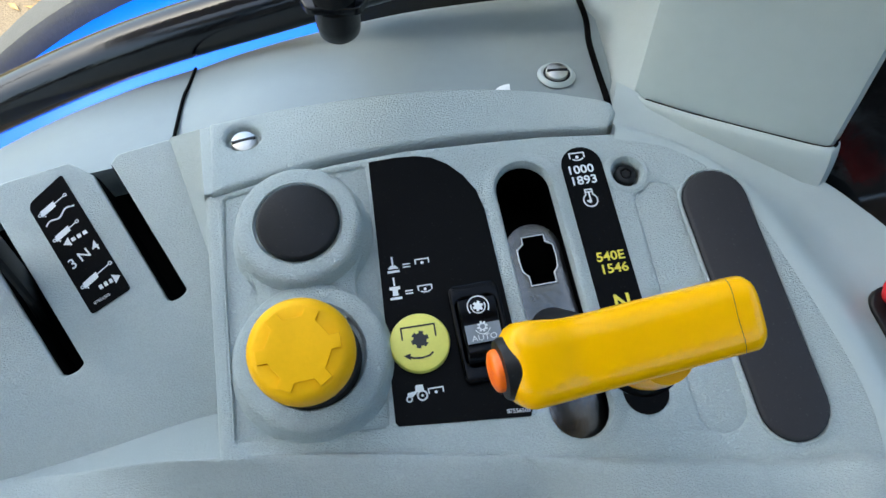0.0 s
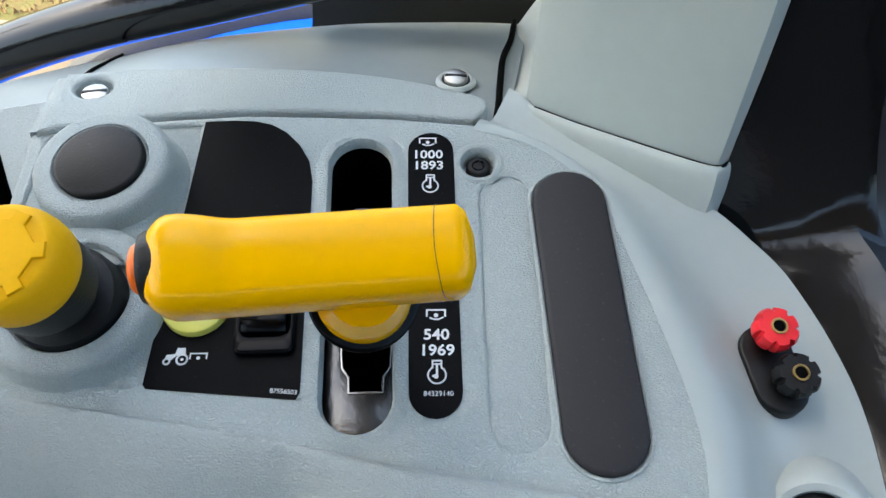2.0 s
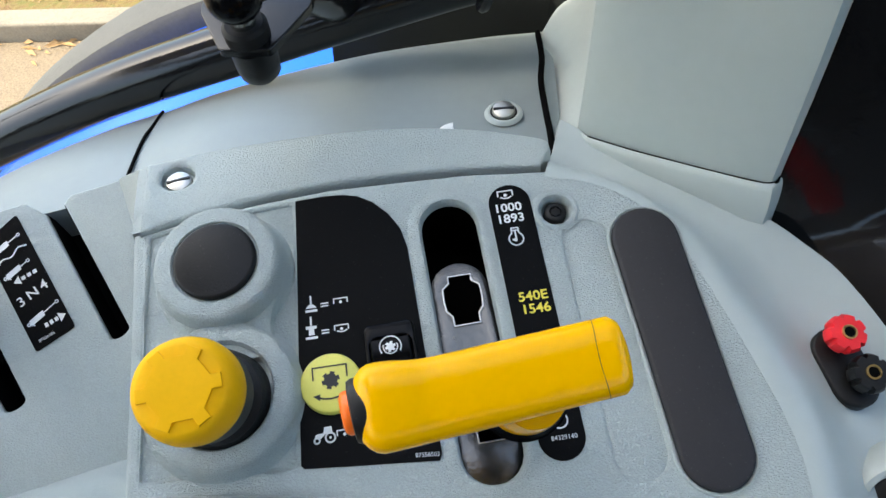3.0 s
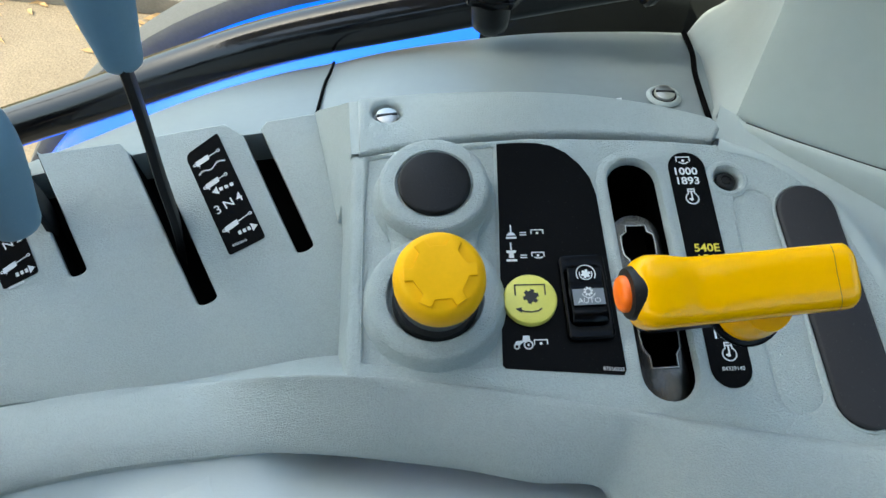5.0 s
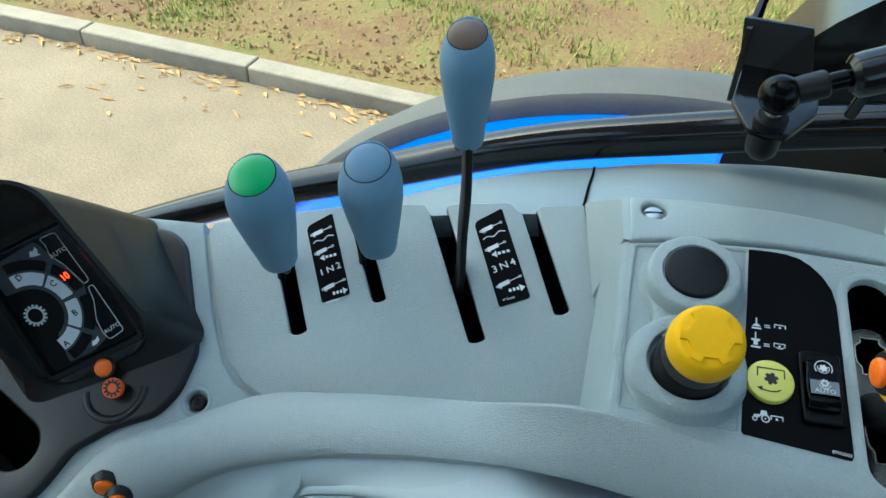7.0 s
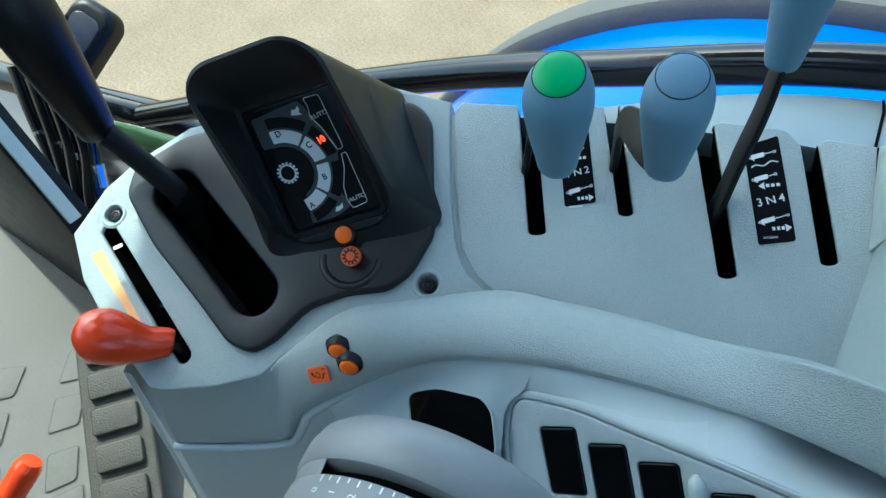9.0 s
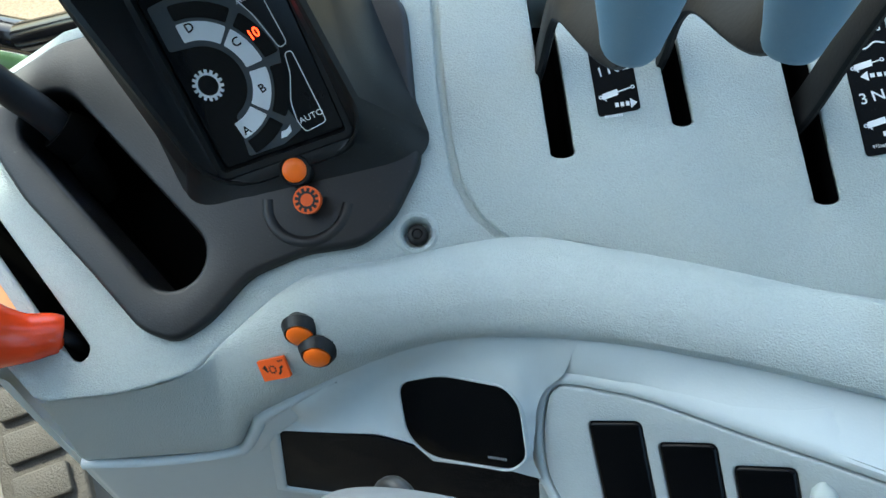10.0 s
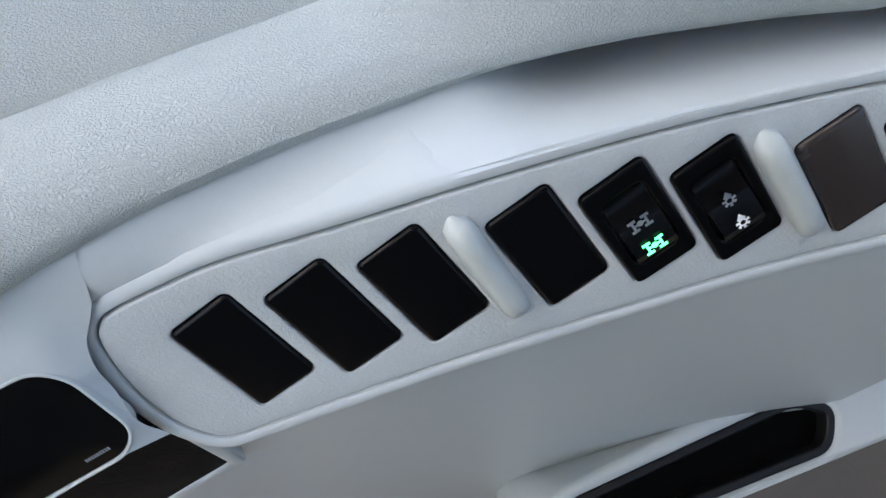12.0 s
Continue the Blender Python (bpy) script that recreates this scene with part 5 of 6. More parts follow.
thick_ = cat([(r_, 0, 0) for _, r_ in spine], 41)
rows = []
for k_ in range(41):
    d = (at_[min(40, k_ + 1)] - at_[max(0, k_ - 1)]).normalized()
    x = d.cross(Vector((0.63, -0.19, 0.75))).normalized()
    y = d.cross(x)
    rows.append([at_[k_] + (x * math.cos(a) + y * math.sin(a) * 0.9) * max(0.3, thick_[k_].x) * 0.001 for a in (2 * math.pi * k / 32 for k in range(32))])
bm = bmesh.new()
grid(bm, rows, closed=True, cap=True)
part("handle", bm, M["redgrip"], th)
part("stalk", tube([h1 + Vector((-0.003, 0, -0.002)), h1 + Vector((0.006, 0.004, -0.014)), h1 + Vector((0.006, 0.004, -0.04))], 0.004, 12), M["lever_steel"], th)
ink = Ink(B, 0.25)
ink.poly([(-336, -219), (-331, -211), (-268, -236), (-270, -240)])
ink.done("speed_wedge", M["wedge"], console, "amber speed wedge print")
ink = Ink(B, -4.5)
ink.poly([(-329, -206), (-325, -200), (-322.5, -201.5), (-326.5, -207.5)])
ink.done("white_index", M["print"], console)

# ---- push buttons and sticker on the rim's front end ----
for i, (c, lab_) in enumerate((((-0.3446, 0.0424, 1.9045), "orange push button in a black collar"), ((-0.3345, 0.0400, 1.8990), "orange push button in a black collar"))):
    ob = thing("push_button", lab_, "button", "lift buttons")
    nn = Vector((0.43, -0.86, 0.20)).normalized()
    m = Matrix.Translation(c) @ nn.to_track_quat("Z", "X").to_matrix().to_4x4() @ MM
    part("collar", lathe([(0.1, -11), (6.5, -11), (7.4, -7.5), (8.5, -5.6), (9.0, -5.0), (8.7, -4.4), (6.6, -0.4), (6.1, -0.8), (5.9, -3), (0.1, -3)], m, 40), M["black"], ob)
    part("button", lathe([(0.1, -2.5), (5.8, -2.5), (5.8, -0.2), (5.1, 0.6), (2.9, 1.2), (0.1, 1.4)], m, 40), M["orange"], ob)
ST = Panel((-0.3521, 0.0315, 1.8857), (0.77, 0.31, 0.56), (0.08, -0.85, 0.52))
stk = part("lift_sticker", sheet(ST, [soften([(-7.4, -5), (7.4, -5), (7.4, 5), (-7.4, 5)], 0.8)], 1.2, thick=1.5), M["orange_label"], console, "orange-red sticker with black symbols", smooth=False)
ink = Ink(ST, 1.4)
ink.poly([(-5.6, 1.4), (-3.6, 2.6), (-3.2, 0.2)]).line([(-4.4, 1.2), (-3.4, -0.6)], 1.0).cog(-0.4, 0, 2.1, 8, 0.72, 1.3).line([(2.4, -2.6), (3.6, -1.6), (3.9, 0.0), (5.2, 0.6)], 1.0).bars(5.2, 3.4, 3.0, 0.8, 3)
ink.done("symbol_print", M["print_black"], stk)

# ---- fascia switches ----
for k in range(len(SW)):
    pan = C.sub(SW[k][0], SW[k][1], 0, SW_TURN)
    if k in (4, 5):
        ob = thing("rocker_switch", "black rocker switch with a lit green drive symbol" if k == 4 else "black rocker switch with pale lock symbols", "switch", "fascia switches")
        part("bezel", plate(pan, rounded(22.8, 40.8, 2.4, 4), [rounded(15.5, 28, 3, 4)], h=4.4, thick=4.5, bevel=0.8), M["gloss"], ob)
        bm = bmesh.new()
        prof = [(-13, 0.5), (-12.4, 5.2), (-9, 6.8), (-4, 5.6), (0, 4.6), (2, 4.0), (6, 1.8), (10, 0.4), (13, 0.2)]
        grid(bm, [[pan.p(xx, yy, hh) for xx in (-7.2, -6.8, 0, 6.8, 7.2)] for yy, hh in prof])
        rr = part("rocker", bm, M["gloss"], ob)
        for yy, mt, hh in ((-7.6, "led_green" if k == 4 else "print", 7.1), (1.2, "print_grey", 5.2)):
            ink = Ink(pan, hh)
            if k == 4:
                for sx_ in (-2.3, 2.3):
                    ink.line([(sx_, yy - 1.9), (sx_, yy + 1.9)], 0.8)
                    for sy_ in (-1.9, 1.9):
                        ink.line([(sx_ - 1.0, yy + sy_), (sx_ + 1.0, yy + sy_)], 1.1)
                ink.line([(-2.3, yy), (2.3, yy)], 0.9).disc(0, yy, 1.1, 10)
            else:
                ink.cog(0, yy, 2.4, 7, 0.62, 0.9).poly([(-1.5, yy + 1.5), (0, yy + 3.8), (1.5, yy + 1.5)])
            ink.done("symbol", M[mt], rr)
    else:
        tinted = k >= 6
        ob = thing("switch_blank", "glossy brown-black blanking plate in the switch fascia" if tinted else "black blanking plate in the switch fascia", "switch blank", "fascia blanks")
        part("plate", plate(pan, rounded(22.8, 40.8, 2.4, 4), h=3.8 if not tinted else 4.2, thick=6, bevel=1.6), M["gloss"] if not tinted else M["tinted_gloss"], ob)

# dark display window and the oblong pocket
win = soften([(-164, -34), (-146, -17.5), (-117, -5.0), (-108, -9), (-95.5, -31), (-99, -40.5), (-136, -60.5), (-151, -57)], 7, 6)
bm = plate(C, offset(win, 1.3), [offset(win, 0.1)], h=12.6, thick=8, bevel=0.5)
part("window_rim", bm, M["skin"], console)
dw = thing("dark_window", "glossy black indicator window set in grey plastic", "window panel")
part("pane", plate(C, win, h=12.0, thick=3, bevel=0.4), M["glass"], dw)
ink = Ink(C, 12.2)
ink.bars(-107, -39.5, 9.5, 1.3, 9, 29)
ink.done("small_print", M["print_grey"], dw)
F = Panel((-0.29, 0.0450, 1.79), (0.15, 0.04, 0), (0.258, -0.966, 0.05))
pk = [(-70, 23), (-73.5, -54), (-40, -40), (0, -25.5), (40, -12), (74, -0.5), (61, 67), (22, 57), (3, 53.6), (-14, 53), (-36, 43.5)]
pk = soften(pk, 4, 3)
path_ = [(-69.5, 24), (-73, -53.5), (-40, -39.5), (0, -25), (40, -11.5), (73.5, 0), (63, 55)]
wide_ = [(-76.5, 25), (-80.5, -62.5), (-38.5, -45.5), (1.4, -31), (41.5, -17.5), (80.5, -5.5), (69, 56)]
bm = plate(F, soften(wide_ + path_[::-1], 2.0, 3), h=2.2, thick=12, bevel=1.8)
part("pocket_rim", bm, M["skin"], console)
# moulded panel from the rim's edge down to the window and the pocket
def on_c(p):
    d_ = p - C.o
    return d_.dot(C.u) * 1000, d_.dot(C.v) * 1000, d_.dot(C.n) * 1000


rim_edge = [on_c(outer[k]) for k in range(0, 141) if -0.352 < outer[k].x < 0.03]
rim_far = [p_ for p_ in rim_edge if p_[0] < -96]
pocket_edge = [on_c(F.p(x_, y_, 1.0)) for x_, y_ in ((-84, 20), (-70, 25.5), (-36, 44.5), (-17, 54))]
bead = sorted([p_ for p_ in offset(fascia, 2.8) if p_[0] < -84 and -42 < p_[1] < 5], key=lambda p_: p_[1])
web_o = [(u_, v_ - 0.5) for u_, v_, _ in rim_far[::-1]] + [(-236, -96)] + [(u_, v_) for u_, v_, _ in pocket_edge]
web_o += [(-147, -59.5), (-134, -61.5), (-98, -41)] + bead + [(-97.5, 11.5)]
web_h = [(-162, -30, 12.4), (-145, -14, 12.4), (-120, -4, 12.4), (-104, -18, 12.4), (-96, -32, 12.4), (-115, -48, 12.4), (-140, -58, 12.4), (-130, -30, 12.4), (-104, 7, 3.6), (-97.5, 11.5, 3.0), (-118, 6, 9.0)] + [(-97, 15, 4.3), (-97, 18, 4.5), (-97, 22, 4.6), (-97, 26, 4.6)] * 4 + [(-108, 12, 6.5), (-108, 18, 6.0), (-106, 22, 5.6)] * 2 + [(u_, v_, 4.6) for u_, v_ in bead for _ in range(3)]
web_h += [(u_, v_, 12.3) for u_, v_ in offset(win, 1.0)] * 4
web_h += [(u_, v_, h_ - 1.5) for u_, v_, h_ in rim_far] + [(u_, v_, h_) for u_, v_, h_ in pocket_edge]


def draped(pan, outer_, hole, knots, step=4.0):
    """A moulded sheet over a plane whose height runs smoothly through the knots."""
    pts, edges = [], []
    for lp in (outer_, hole):
        k0 = len(pts)
        pts += [Vector(p_) for p_ in lp]
        edges += [(k0 + i_, k0 + (i_ + 1) % len(lp)) for i_ in range(len(lp))]
    us, vs_ = [p_.x for p_ in pts], [p_.y for p_ in pts]
    keep_off = offset(hole, 2.0)
    for iu in range(int(min(us)), int(max(us)), int(step)):
        for iv in range(int(min(vs_)), int(max(vs_)), int(step)):
            if inside(iu, iv, outer_) and not inside(iu, iv, keep_off):
                pts.append(Vector((iu, iv)))
    v_, _, f_, *_ = delaunay_2d_cdt(pts, edges, [], 0, 1e-4)

    def high(x_, y_):
        w_ = [(1.0 / ((x_ - a_) ** 2 + (y_ - b_) ** 2 + 30.0) ** 2, h_) for a_, b_, h_ in knots]
        return sum(a_ * h_ for a_, h_ in w_) / sum(a_ for a_, _ in w_)

    bm_ = bmesh.new()
    made = [bm_.verts.new(pan.p(p_.x, p_.y, high(p_.x, p_.y))) for p_ in v_]
    for t_ in f_:
        x_, y_ = sum(v_[i_].x for i_ in t_) / 3, sum(v_[i_].y for i_ in t_) / 3
        if inside(x_, y_, outer_) and not inside(x_, y_, hole):
            bm_.faces.new([made[i_] for i_ in t_])
    return bm_


# the ledge between the rim's edge and the fascia, sinking under the rim towards the rear
fall = [(-104, 5), (-97, 11.5), (-79.5, 18.8)] + [(u_ - 1.2, v_ + 5.4) for u_, v_ in gt[2:]]
rows = [[] for _ in range(9)]
for u_, v_, h_ in rim_edge:
    if u_ < -106 or u_ > 185:
        continue
    k_ = max(i_ for i_ in range(len(fall) - 1) if fall[i_][0] <= max(u_, -104))
    (ua, va), (ub, vb) = fall[k_], fall[k_ + 1]
    low_v = va + (vb - va) * (u_ - ua) / (ub - ua)
    deep = max(0.0, min(1.0, (u_ - 12) / 55))
    deep = deep * deep * (3 - 2 * deep)
    lift = 3.8 * max(0.0, min(1.0, (-50 - u_) / 46)) - 3.0 * max(0.0, (-96 - u_) / 8)
    knots = [C.p(u_, low_v - 2, 0.5), C.p(u_, low_v, 1.9), C.p(u_, low_v + (v_ - low_v) * 0.3 * (1 - 0.75 * deep), 1.9 + (h_ - 1.9) * 0.3 - 2.0 + lift - 12 * deep), C.p(u_, low_v + (v_ - low_v) * 0.7 * (1 - 0.8 * deep), 1.9 + (h_ - 1.9) * 0.7 - 2.5 + lift - 24 * deep), C.p(u_, v_ + 1 - (v_ - 4 - low_v) * deep, h_ - 2.0 - 50 * deep)]
    for row, p_ in zip(rows, cat(knots, 9)):
        row.append(p_)
bm = bmesh.new()
grid(bm, rows)
part("fascia_ledge", bm, M["skin"], console)
part("window_surround", draped(C, web_o, offset(win, 0.9), web_h), M["skin"], console)
pocket = thing("oblong_pocket", "black textured rubber-lined oblong pocket", "pocket")
# flush black rubber plate; its near-black also stands in for the recess's shade
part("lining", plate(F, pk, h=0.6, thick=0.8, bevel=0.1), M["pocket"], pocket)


# ---- armrest module with the depth dial, near the driver ----
arm = thing("depth_dial", "grey armrest control with a numbered dial drum", "dial")
AX = Vector((-0.2, 0.98, 0.0)).normalized()
AC = Vector((-0.2150, -0.0280, 1.9850))
DK = 1.18
ar = Vector((0, 0, 1))
ay = (ar - AX * ar.dot(AX)).normalized()
axx = ay.cross(AX)


def drum(profile, a0=-20, a1=200, n=48):
    bm = bmesh.new()
    rows = []
    for t, r in profile:
        rows.append([AC + AX * t * 0.001 * DK + (axx * math.cos(a) + ay * math.sin(a)) * r * 0.001 * DK for a in (radians(a0 + (a1 - a0) * i / n) for i in range(n + 1))])
    grid(bm, rows)
    return bm


part("shell", drum([(-12, 40), (-12, 51), (-11.4, 52.8), (-9.5, 54), (-2, 54.4), (4, 53), (8, 49.5), (10, 43), (11, 5)]), M["armshell"], arm)
part("dial_drum", drum([(-60, 5), (-60, 46), (-57, 50), (-53, 51.5), (-44, 52.4), (-18, 52.6), (-16.6, 51.8), (-16, 50), (-16, 40)]), M["armshell"], arm)
# near-black band painting the shade in the slit beside the drum
part("gap", drum([(-17, 46), (-11.5, 46)]), M["hole"], arm)
part("cheek", drum([(-17, 51.9), (-11.4, 52.7)], -20, 46, 16), M["armshell"], arm)
bm = bmesh.new()
for i in range(13):
    a = radians(49.6 + 4.4 * i)
    c = AC + (axx * math.cos(a) + ay * math.sin(a)) * 0.0527 * DK
    tg = (axx * -math.sin(a) + ay * math.cos(a))
    w, l0, l1 = 0.00035, -17.4 * DK, (-18.9 if i % 2 else -19.6) * DK
    bm.faces.new([bm.verts.new(c + tg * s * w + AX * t * 0.001) for s, t in ((-1, l0), (1, l0), (1, l1), (-1, l1))])
part("scale_marks", bm, M["print"], arm, smooth=False)
for i in range(6):
    a = radians(49.6 + 8.8 * i)
    c = AC + (axx * math.cos(a) + ay * math.sin(a)) * 0.0528 * DK - AX * 0.0228 * DK
    nrm = (axx * math.cos(a) + ay * math.sin(a))
    ink = Ink(Panel(c, AX.cross(nrm), nrm), 0)
    ink.text(str(i), 0, 0, 4.3, 90, 1, 0.0)
    ink.done("numeral", M["print"], arm)

# the dark hooked nose at its end
bm = tube([(-0.2480, -0.0245, 2.0060), (-0.2520, -0.0205, 2.0085), (-0.2560, -0.0192, 2.0080), (-0.2588, -0.0197, 2.0045), (-0.2600, -0.0210, 1.9985), (-0.2610, -0.024, 1.990)], 0.0026, 14)
part("nose_hook", bm, M["bracket_paint"], arm, "dark grey hooked nose")

# a scrap of paper on the sill
scrap = thing("paper_scrap", "small torn scrap of white paper on the grey sill", "paper")
bm = bmesh.new()
sp0, sp1 = Vector((0.029, 0.332, 2.0055)), Vector((0.0395, 0.317, 2.0065))
sw = Vector((0.0028, 0.0020, 0))
grid(bm, [[sp0.lerp(sp1, i / 6) + sw * k * (0.7 + 0.4 * math.sin(i * 1.9)) + Vector((0, 0, 0.0012 * math.sin(i * 1.1) * (1 + k) + dz)) for i in range(7)] for k, dz in ((-1, 0.0), (0, 0.0006), (1, 0.0003), (1, -0.0004), (-1, -0.0006))])
part("paper", bm, M["print"], scrap)

# storage bin low on the console
bin_ = thing("storage_bin", "pale grey storage bin with a dark opening on the console's foot", "bin")
BN = Panel((0.075, 0.030, 1.62), (0.96, 0.10, 0.0), (0.0, -0.35, 0.94))
bo_ = soften([(-130, -22), (150, -10), (170, 40), (60, 52), (-120, 26)], 16, 5)
bi_ = soften([(-118, -14), (84, -6), (96, 22), (66, 36), (-110, 18)], 12, 5)
part("bin_body", plate(BN, bo_, [bi_], h=0, thick=130, bevel=5), M["skin"], bin_)
# near-black sheet just inside the mouth, painting the shade of the bin's inside
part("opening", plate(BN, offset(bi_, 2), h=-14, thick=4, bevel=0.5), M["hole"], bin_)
part("opening_rim", plate(BN, offset(bi_, 0.5), [offset(bi_, -6)], h=-1.5, thick=12, bevel=2), M["black"], bin_)

# ---- window pillar trim, rear corner ----
col = tagged(new("pillar_trim"), "pale grey moulded plastic pillar cover at the rear window corner", "pillar trim", kind="structure")
base_ = [(0.0945, 0.3215, 2.008), (0.099, 0.3155, 2.009), (0.118, 0.3035, 2.011), (0.146, 0.288, 2.014), (0.166, 0.277, 2.0165), (0.1735, 0.2750, 2.017), (0.1785, 0.2790, 2.017), (0.190, 0.300, 2.015), (0.215, 0.345, 2.010), (0.24, 0.42, 2.0)]


def pillar_rows(steps):
    return [[Vector((x + gx_, y + gy_, z + dz)) for x, y, z in base_] for dz, gx_, gy_ in steps]


bm = bmesh.new()
grid(bm, pillar_rows(((-0.003, 0.0, 0.0012), (0.006, 0.0003, 0.0008), (0.02, 0.001, 0.0015), (0.06, 0.0025, 0.003), (0.10, 0.003, 0.004), (0.30, 0.010, 0.010), (0.85, 0.03, 0.02))))
part("cover", bm, M["pale"], col)
bm = bmesh.new()
grid(bm, pillar_rows(((-0.040, -0.010, -0.030), (-0.034, -0.006, -0.0185), (-0.027, -0.003, -0.0118), (-0.018, -0.001, -0.0076), (-0.009, 0.0, -0.0056), (-0.003, 0.0, -0.0046), (0.0005, 0.0, -0.0034), (0.0024, 0.0, -0.0020), (0.0030, 0.0, -0.0008), (0.0026, 0.0, 0.0004), (-0.001, 0.0, 0.0010))))
part("foot_flange", bm, M["pale"], col)
part("foot_gap", tube([Vector((x, y, z)) + Vector((0, 0.0002, 0.0022)) for x, y, z in base_[1:8]], 0.0008, 8, n=50), M["hole"], col)
# the flare that sweeps up from the sill into the pillar
ridge_ = cat([(0.0838, 0.318, 2.005), (0.0945, 0.3205, 2.011), (0.0978, 0.3215, 2.022), (0.0985, 0.3225, 2.042), (0.0990, 0.3235, 2.068), (0.1000, 0.325, 2.108), (0.1060, 0.331, 2.31), (0.1260, 0.342, 2.86)], 40)
sweep = cat([(0.0828, 0.434, 1.990), (0.0915, 0.440, 2.002), (0.1040, 0.441, 2.013), (0.1145, 0.441, 2.033), (0.1230, 0.441, 2.056), (0.134, 0.441, 2.10), (0.152, 0.441, 2.30), (0.175, 0.441, 2.86)], 40)
rows = [[] for _ in range(15)]
for p, q in zip(ridge_, sweep):
    m1 = p.lerp(q, 0.30) + Vector((0.004, 0, -0.003))
    m2 = p.lerp(q, 0.68) + Vector((0.004, 0, -0.004))
    for row, v_ in zip(rows, cat([p, m1, m2, q, q + Vector((0.012, 0.02, -0.012))], 15)):
        row.append(v_)
bm = bmesh.new()
grid(bm, rows)
part("side_flare", bm, M["pale"], col)
part("sill_gap", tube([(0.0805, 0.434, 1.9905), (0.0812, 0.400, 1.9975), (0.0795, 0.3731, 2.0015), (0.0807, 0.3469, 2.0035), (0.0822, 0.325, 2.0050), (0.0825, 0.312, 2.0045)], 0.0017, 10, n=40), M["hole"], col)

# black rear seal and the panel behind it
seal = tagged(new("rear_seal"), "black rubber seal strip curving down the rear corner", "seal", kind="structure")
e0 = cat([(0.186, 0.288, 2.25), (0.180, 0.282, 2.08), (0.178, 0.2735, 2.000), (0.205, 0.248, 1.992), (0.222, 0.219, 1.982), (0.232, 0.190, 1.972), (0.238, 0.135, 1.955), (0.240, 0.08, 1.93)], 50)
e1 = cat([(0.205, 0.290, 2.26), (0.216, 0.284, 2.10), (0.232, 0.268, 2.02), (0.246, 0.240, 1.998), (0.256, 0.208, 1.984), (0.262, 0.175, 1.972), (0.266, 0.12, 1.955), (0.268, 0.07, 1.93)], 50)
bm = bmesh.new()
dn = Vector((0.004, 0.0, -0.012))
grid(bm, [[p + dn * 2 for p in e0], [p + dn * 0.3 for p in e0], [a.lerp(b, 0.5) - dn * 0.1 for a, b in zip(e0, e1)], [a.lerp(b, 0.8) - dn * 0.6 for a, b in zip(e0, e1)], e1, [p + dn for p in e1]])
part("strip", bm, M["frame_paint"], seal)
bm = bmesh.new()
grid(bm, [[p + Vector((0.002, 0, -0.006)) for p in e1], [p + Vector((0.12, 0.02, -0.02)) for p in e1], [p + Vector((0.5, 0.2, -0.1)) for p in e1]])
part("tinted_panel", bm, M["tint"], seal)

# ---- side window frame: bent tube, bracket and gas strut ----
wf = tagged(new("window_frame"), "black painted bent tube frame of the open side window", "window frame", kind="structure")
part("lower_tube", tube([(-0.95, 0.30, 1.61), (-0.70, 0.345, 1.74), (-0.48, 0.378, 1.848), (-0.34, 0.393, 1.908), (-0.20, 0.405, 1.967), (-0.08, 0.411, 2.005), (0.02, 0.417, 2.033), (0.053, 0.419, 2.041)], 0.016, 24, n=70), M["frame_paint"], wf)
brk = thing("strut_bracket", "black folded steel bracket on the window tube", "bracket")
UP = Panel((-0.045, 0.337, 2.10), (1, 0, 0), (0, -1, 0.05))
part("upright", plate(UP, soften([(-17, -20), (26, -21), (14, 27), (-24, 27)], 1.5, 3), h=1.5, thick=3, bevel=0.5), M["bracket_paint"], brk)
part("gusset", plate(Panel((-0.066, 0.337, 2.10), (0.12, 1.0, 0), (-1, 0.12, 0)), [(0, 26), (-3, -22), (62, -52), (66, -46)], h=0, thick=3, bevel=0.4), M["frame_paint"], brk)
BF = Panel((-0.0415, 0.305, 2.093), (1, 0, 0), (0.0, -0.18, 0.98))
part("foot", plate(BF, soften([(-21, 32), (24, 32), (23, -2), (10, -26), (-10, -26), (-22, -4)], 2, 3), h=1, thick=3.5, bevel=0.6), M["frame_paint"], brk)
part("arm", tube([(-0.04, 0.330, 2.080), (-0.035, 0.36, 2.065), (-0.03, 0.40, 2.035)], 0.011, 12), M["frame_paint"], brk)
part("stud", lathe([(0.1, -21), (6, -21), (8.5, -18), (9, -13), (9, -3), (0.1, -3)], BF.at(0, -18) @ MM, 32), M["black"], brk)
part("nut", lathe([(0.1, 1), (9, 1), (9, 6), (7.5, 7.5), (0.1, 7.5)], BF.at(0, -18) @ MM, 24), M["lever_steel"], brk)
part("welded_loop", tube([(0.012, 0.395, 2.052), (0.016, 0.385, 2.075), (0.034, 0.385, 2.084), (0.048, 0.395, 2.070), (0.050, 0.405, 2.052)], 0.0042, 12, n=40), M["frame_paint"], brk)
gs = thing("gas_strut", "black gas strut with a ball joint at its end", "strut")
ball = BF.p(0, -18, 21)
part("ball_neck", lathe([(0.1, 7), (5, 7), (5, 18), (0.1, 18)], BF.at(0, -18) @ MM, 24), M["steel"], gs)
bm = bmesh.new()
bmesh.ops.create_uvsphere(bm, u_segments=32, v_segments=20, radius=0.0108, matrix=Matrix.Translation(ball))
part("ball_joint", bm, M["gloss"], gs)
sd = Vector((0.88, 0.36, 0.30)).normalized()
SM = Matrix.Translation(ball) @ sd.to_track_quat("Z", "X").to_matrix().to_4x4() @ MM
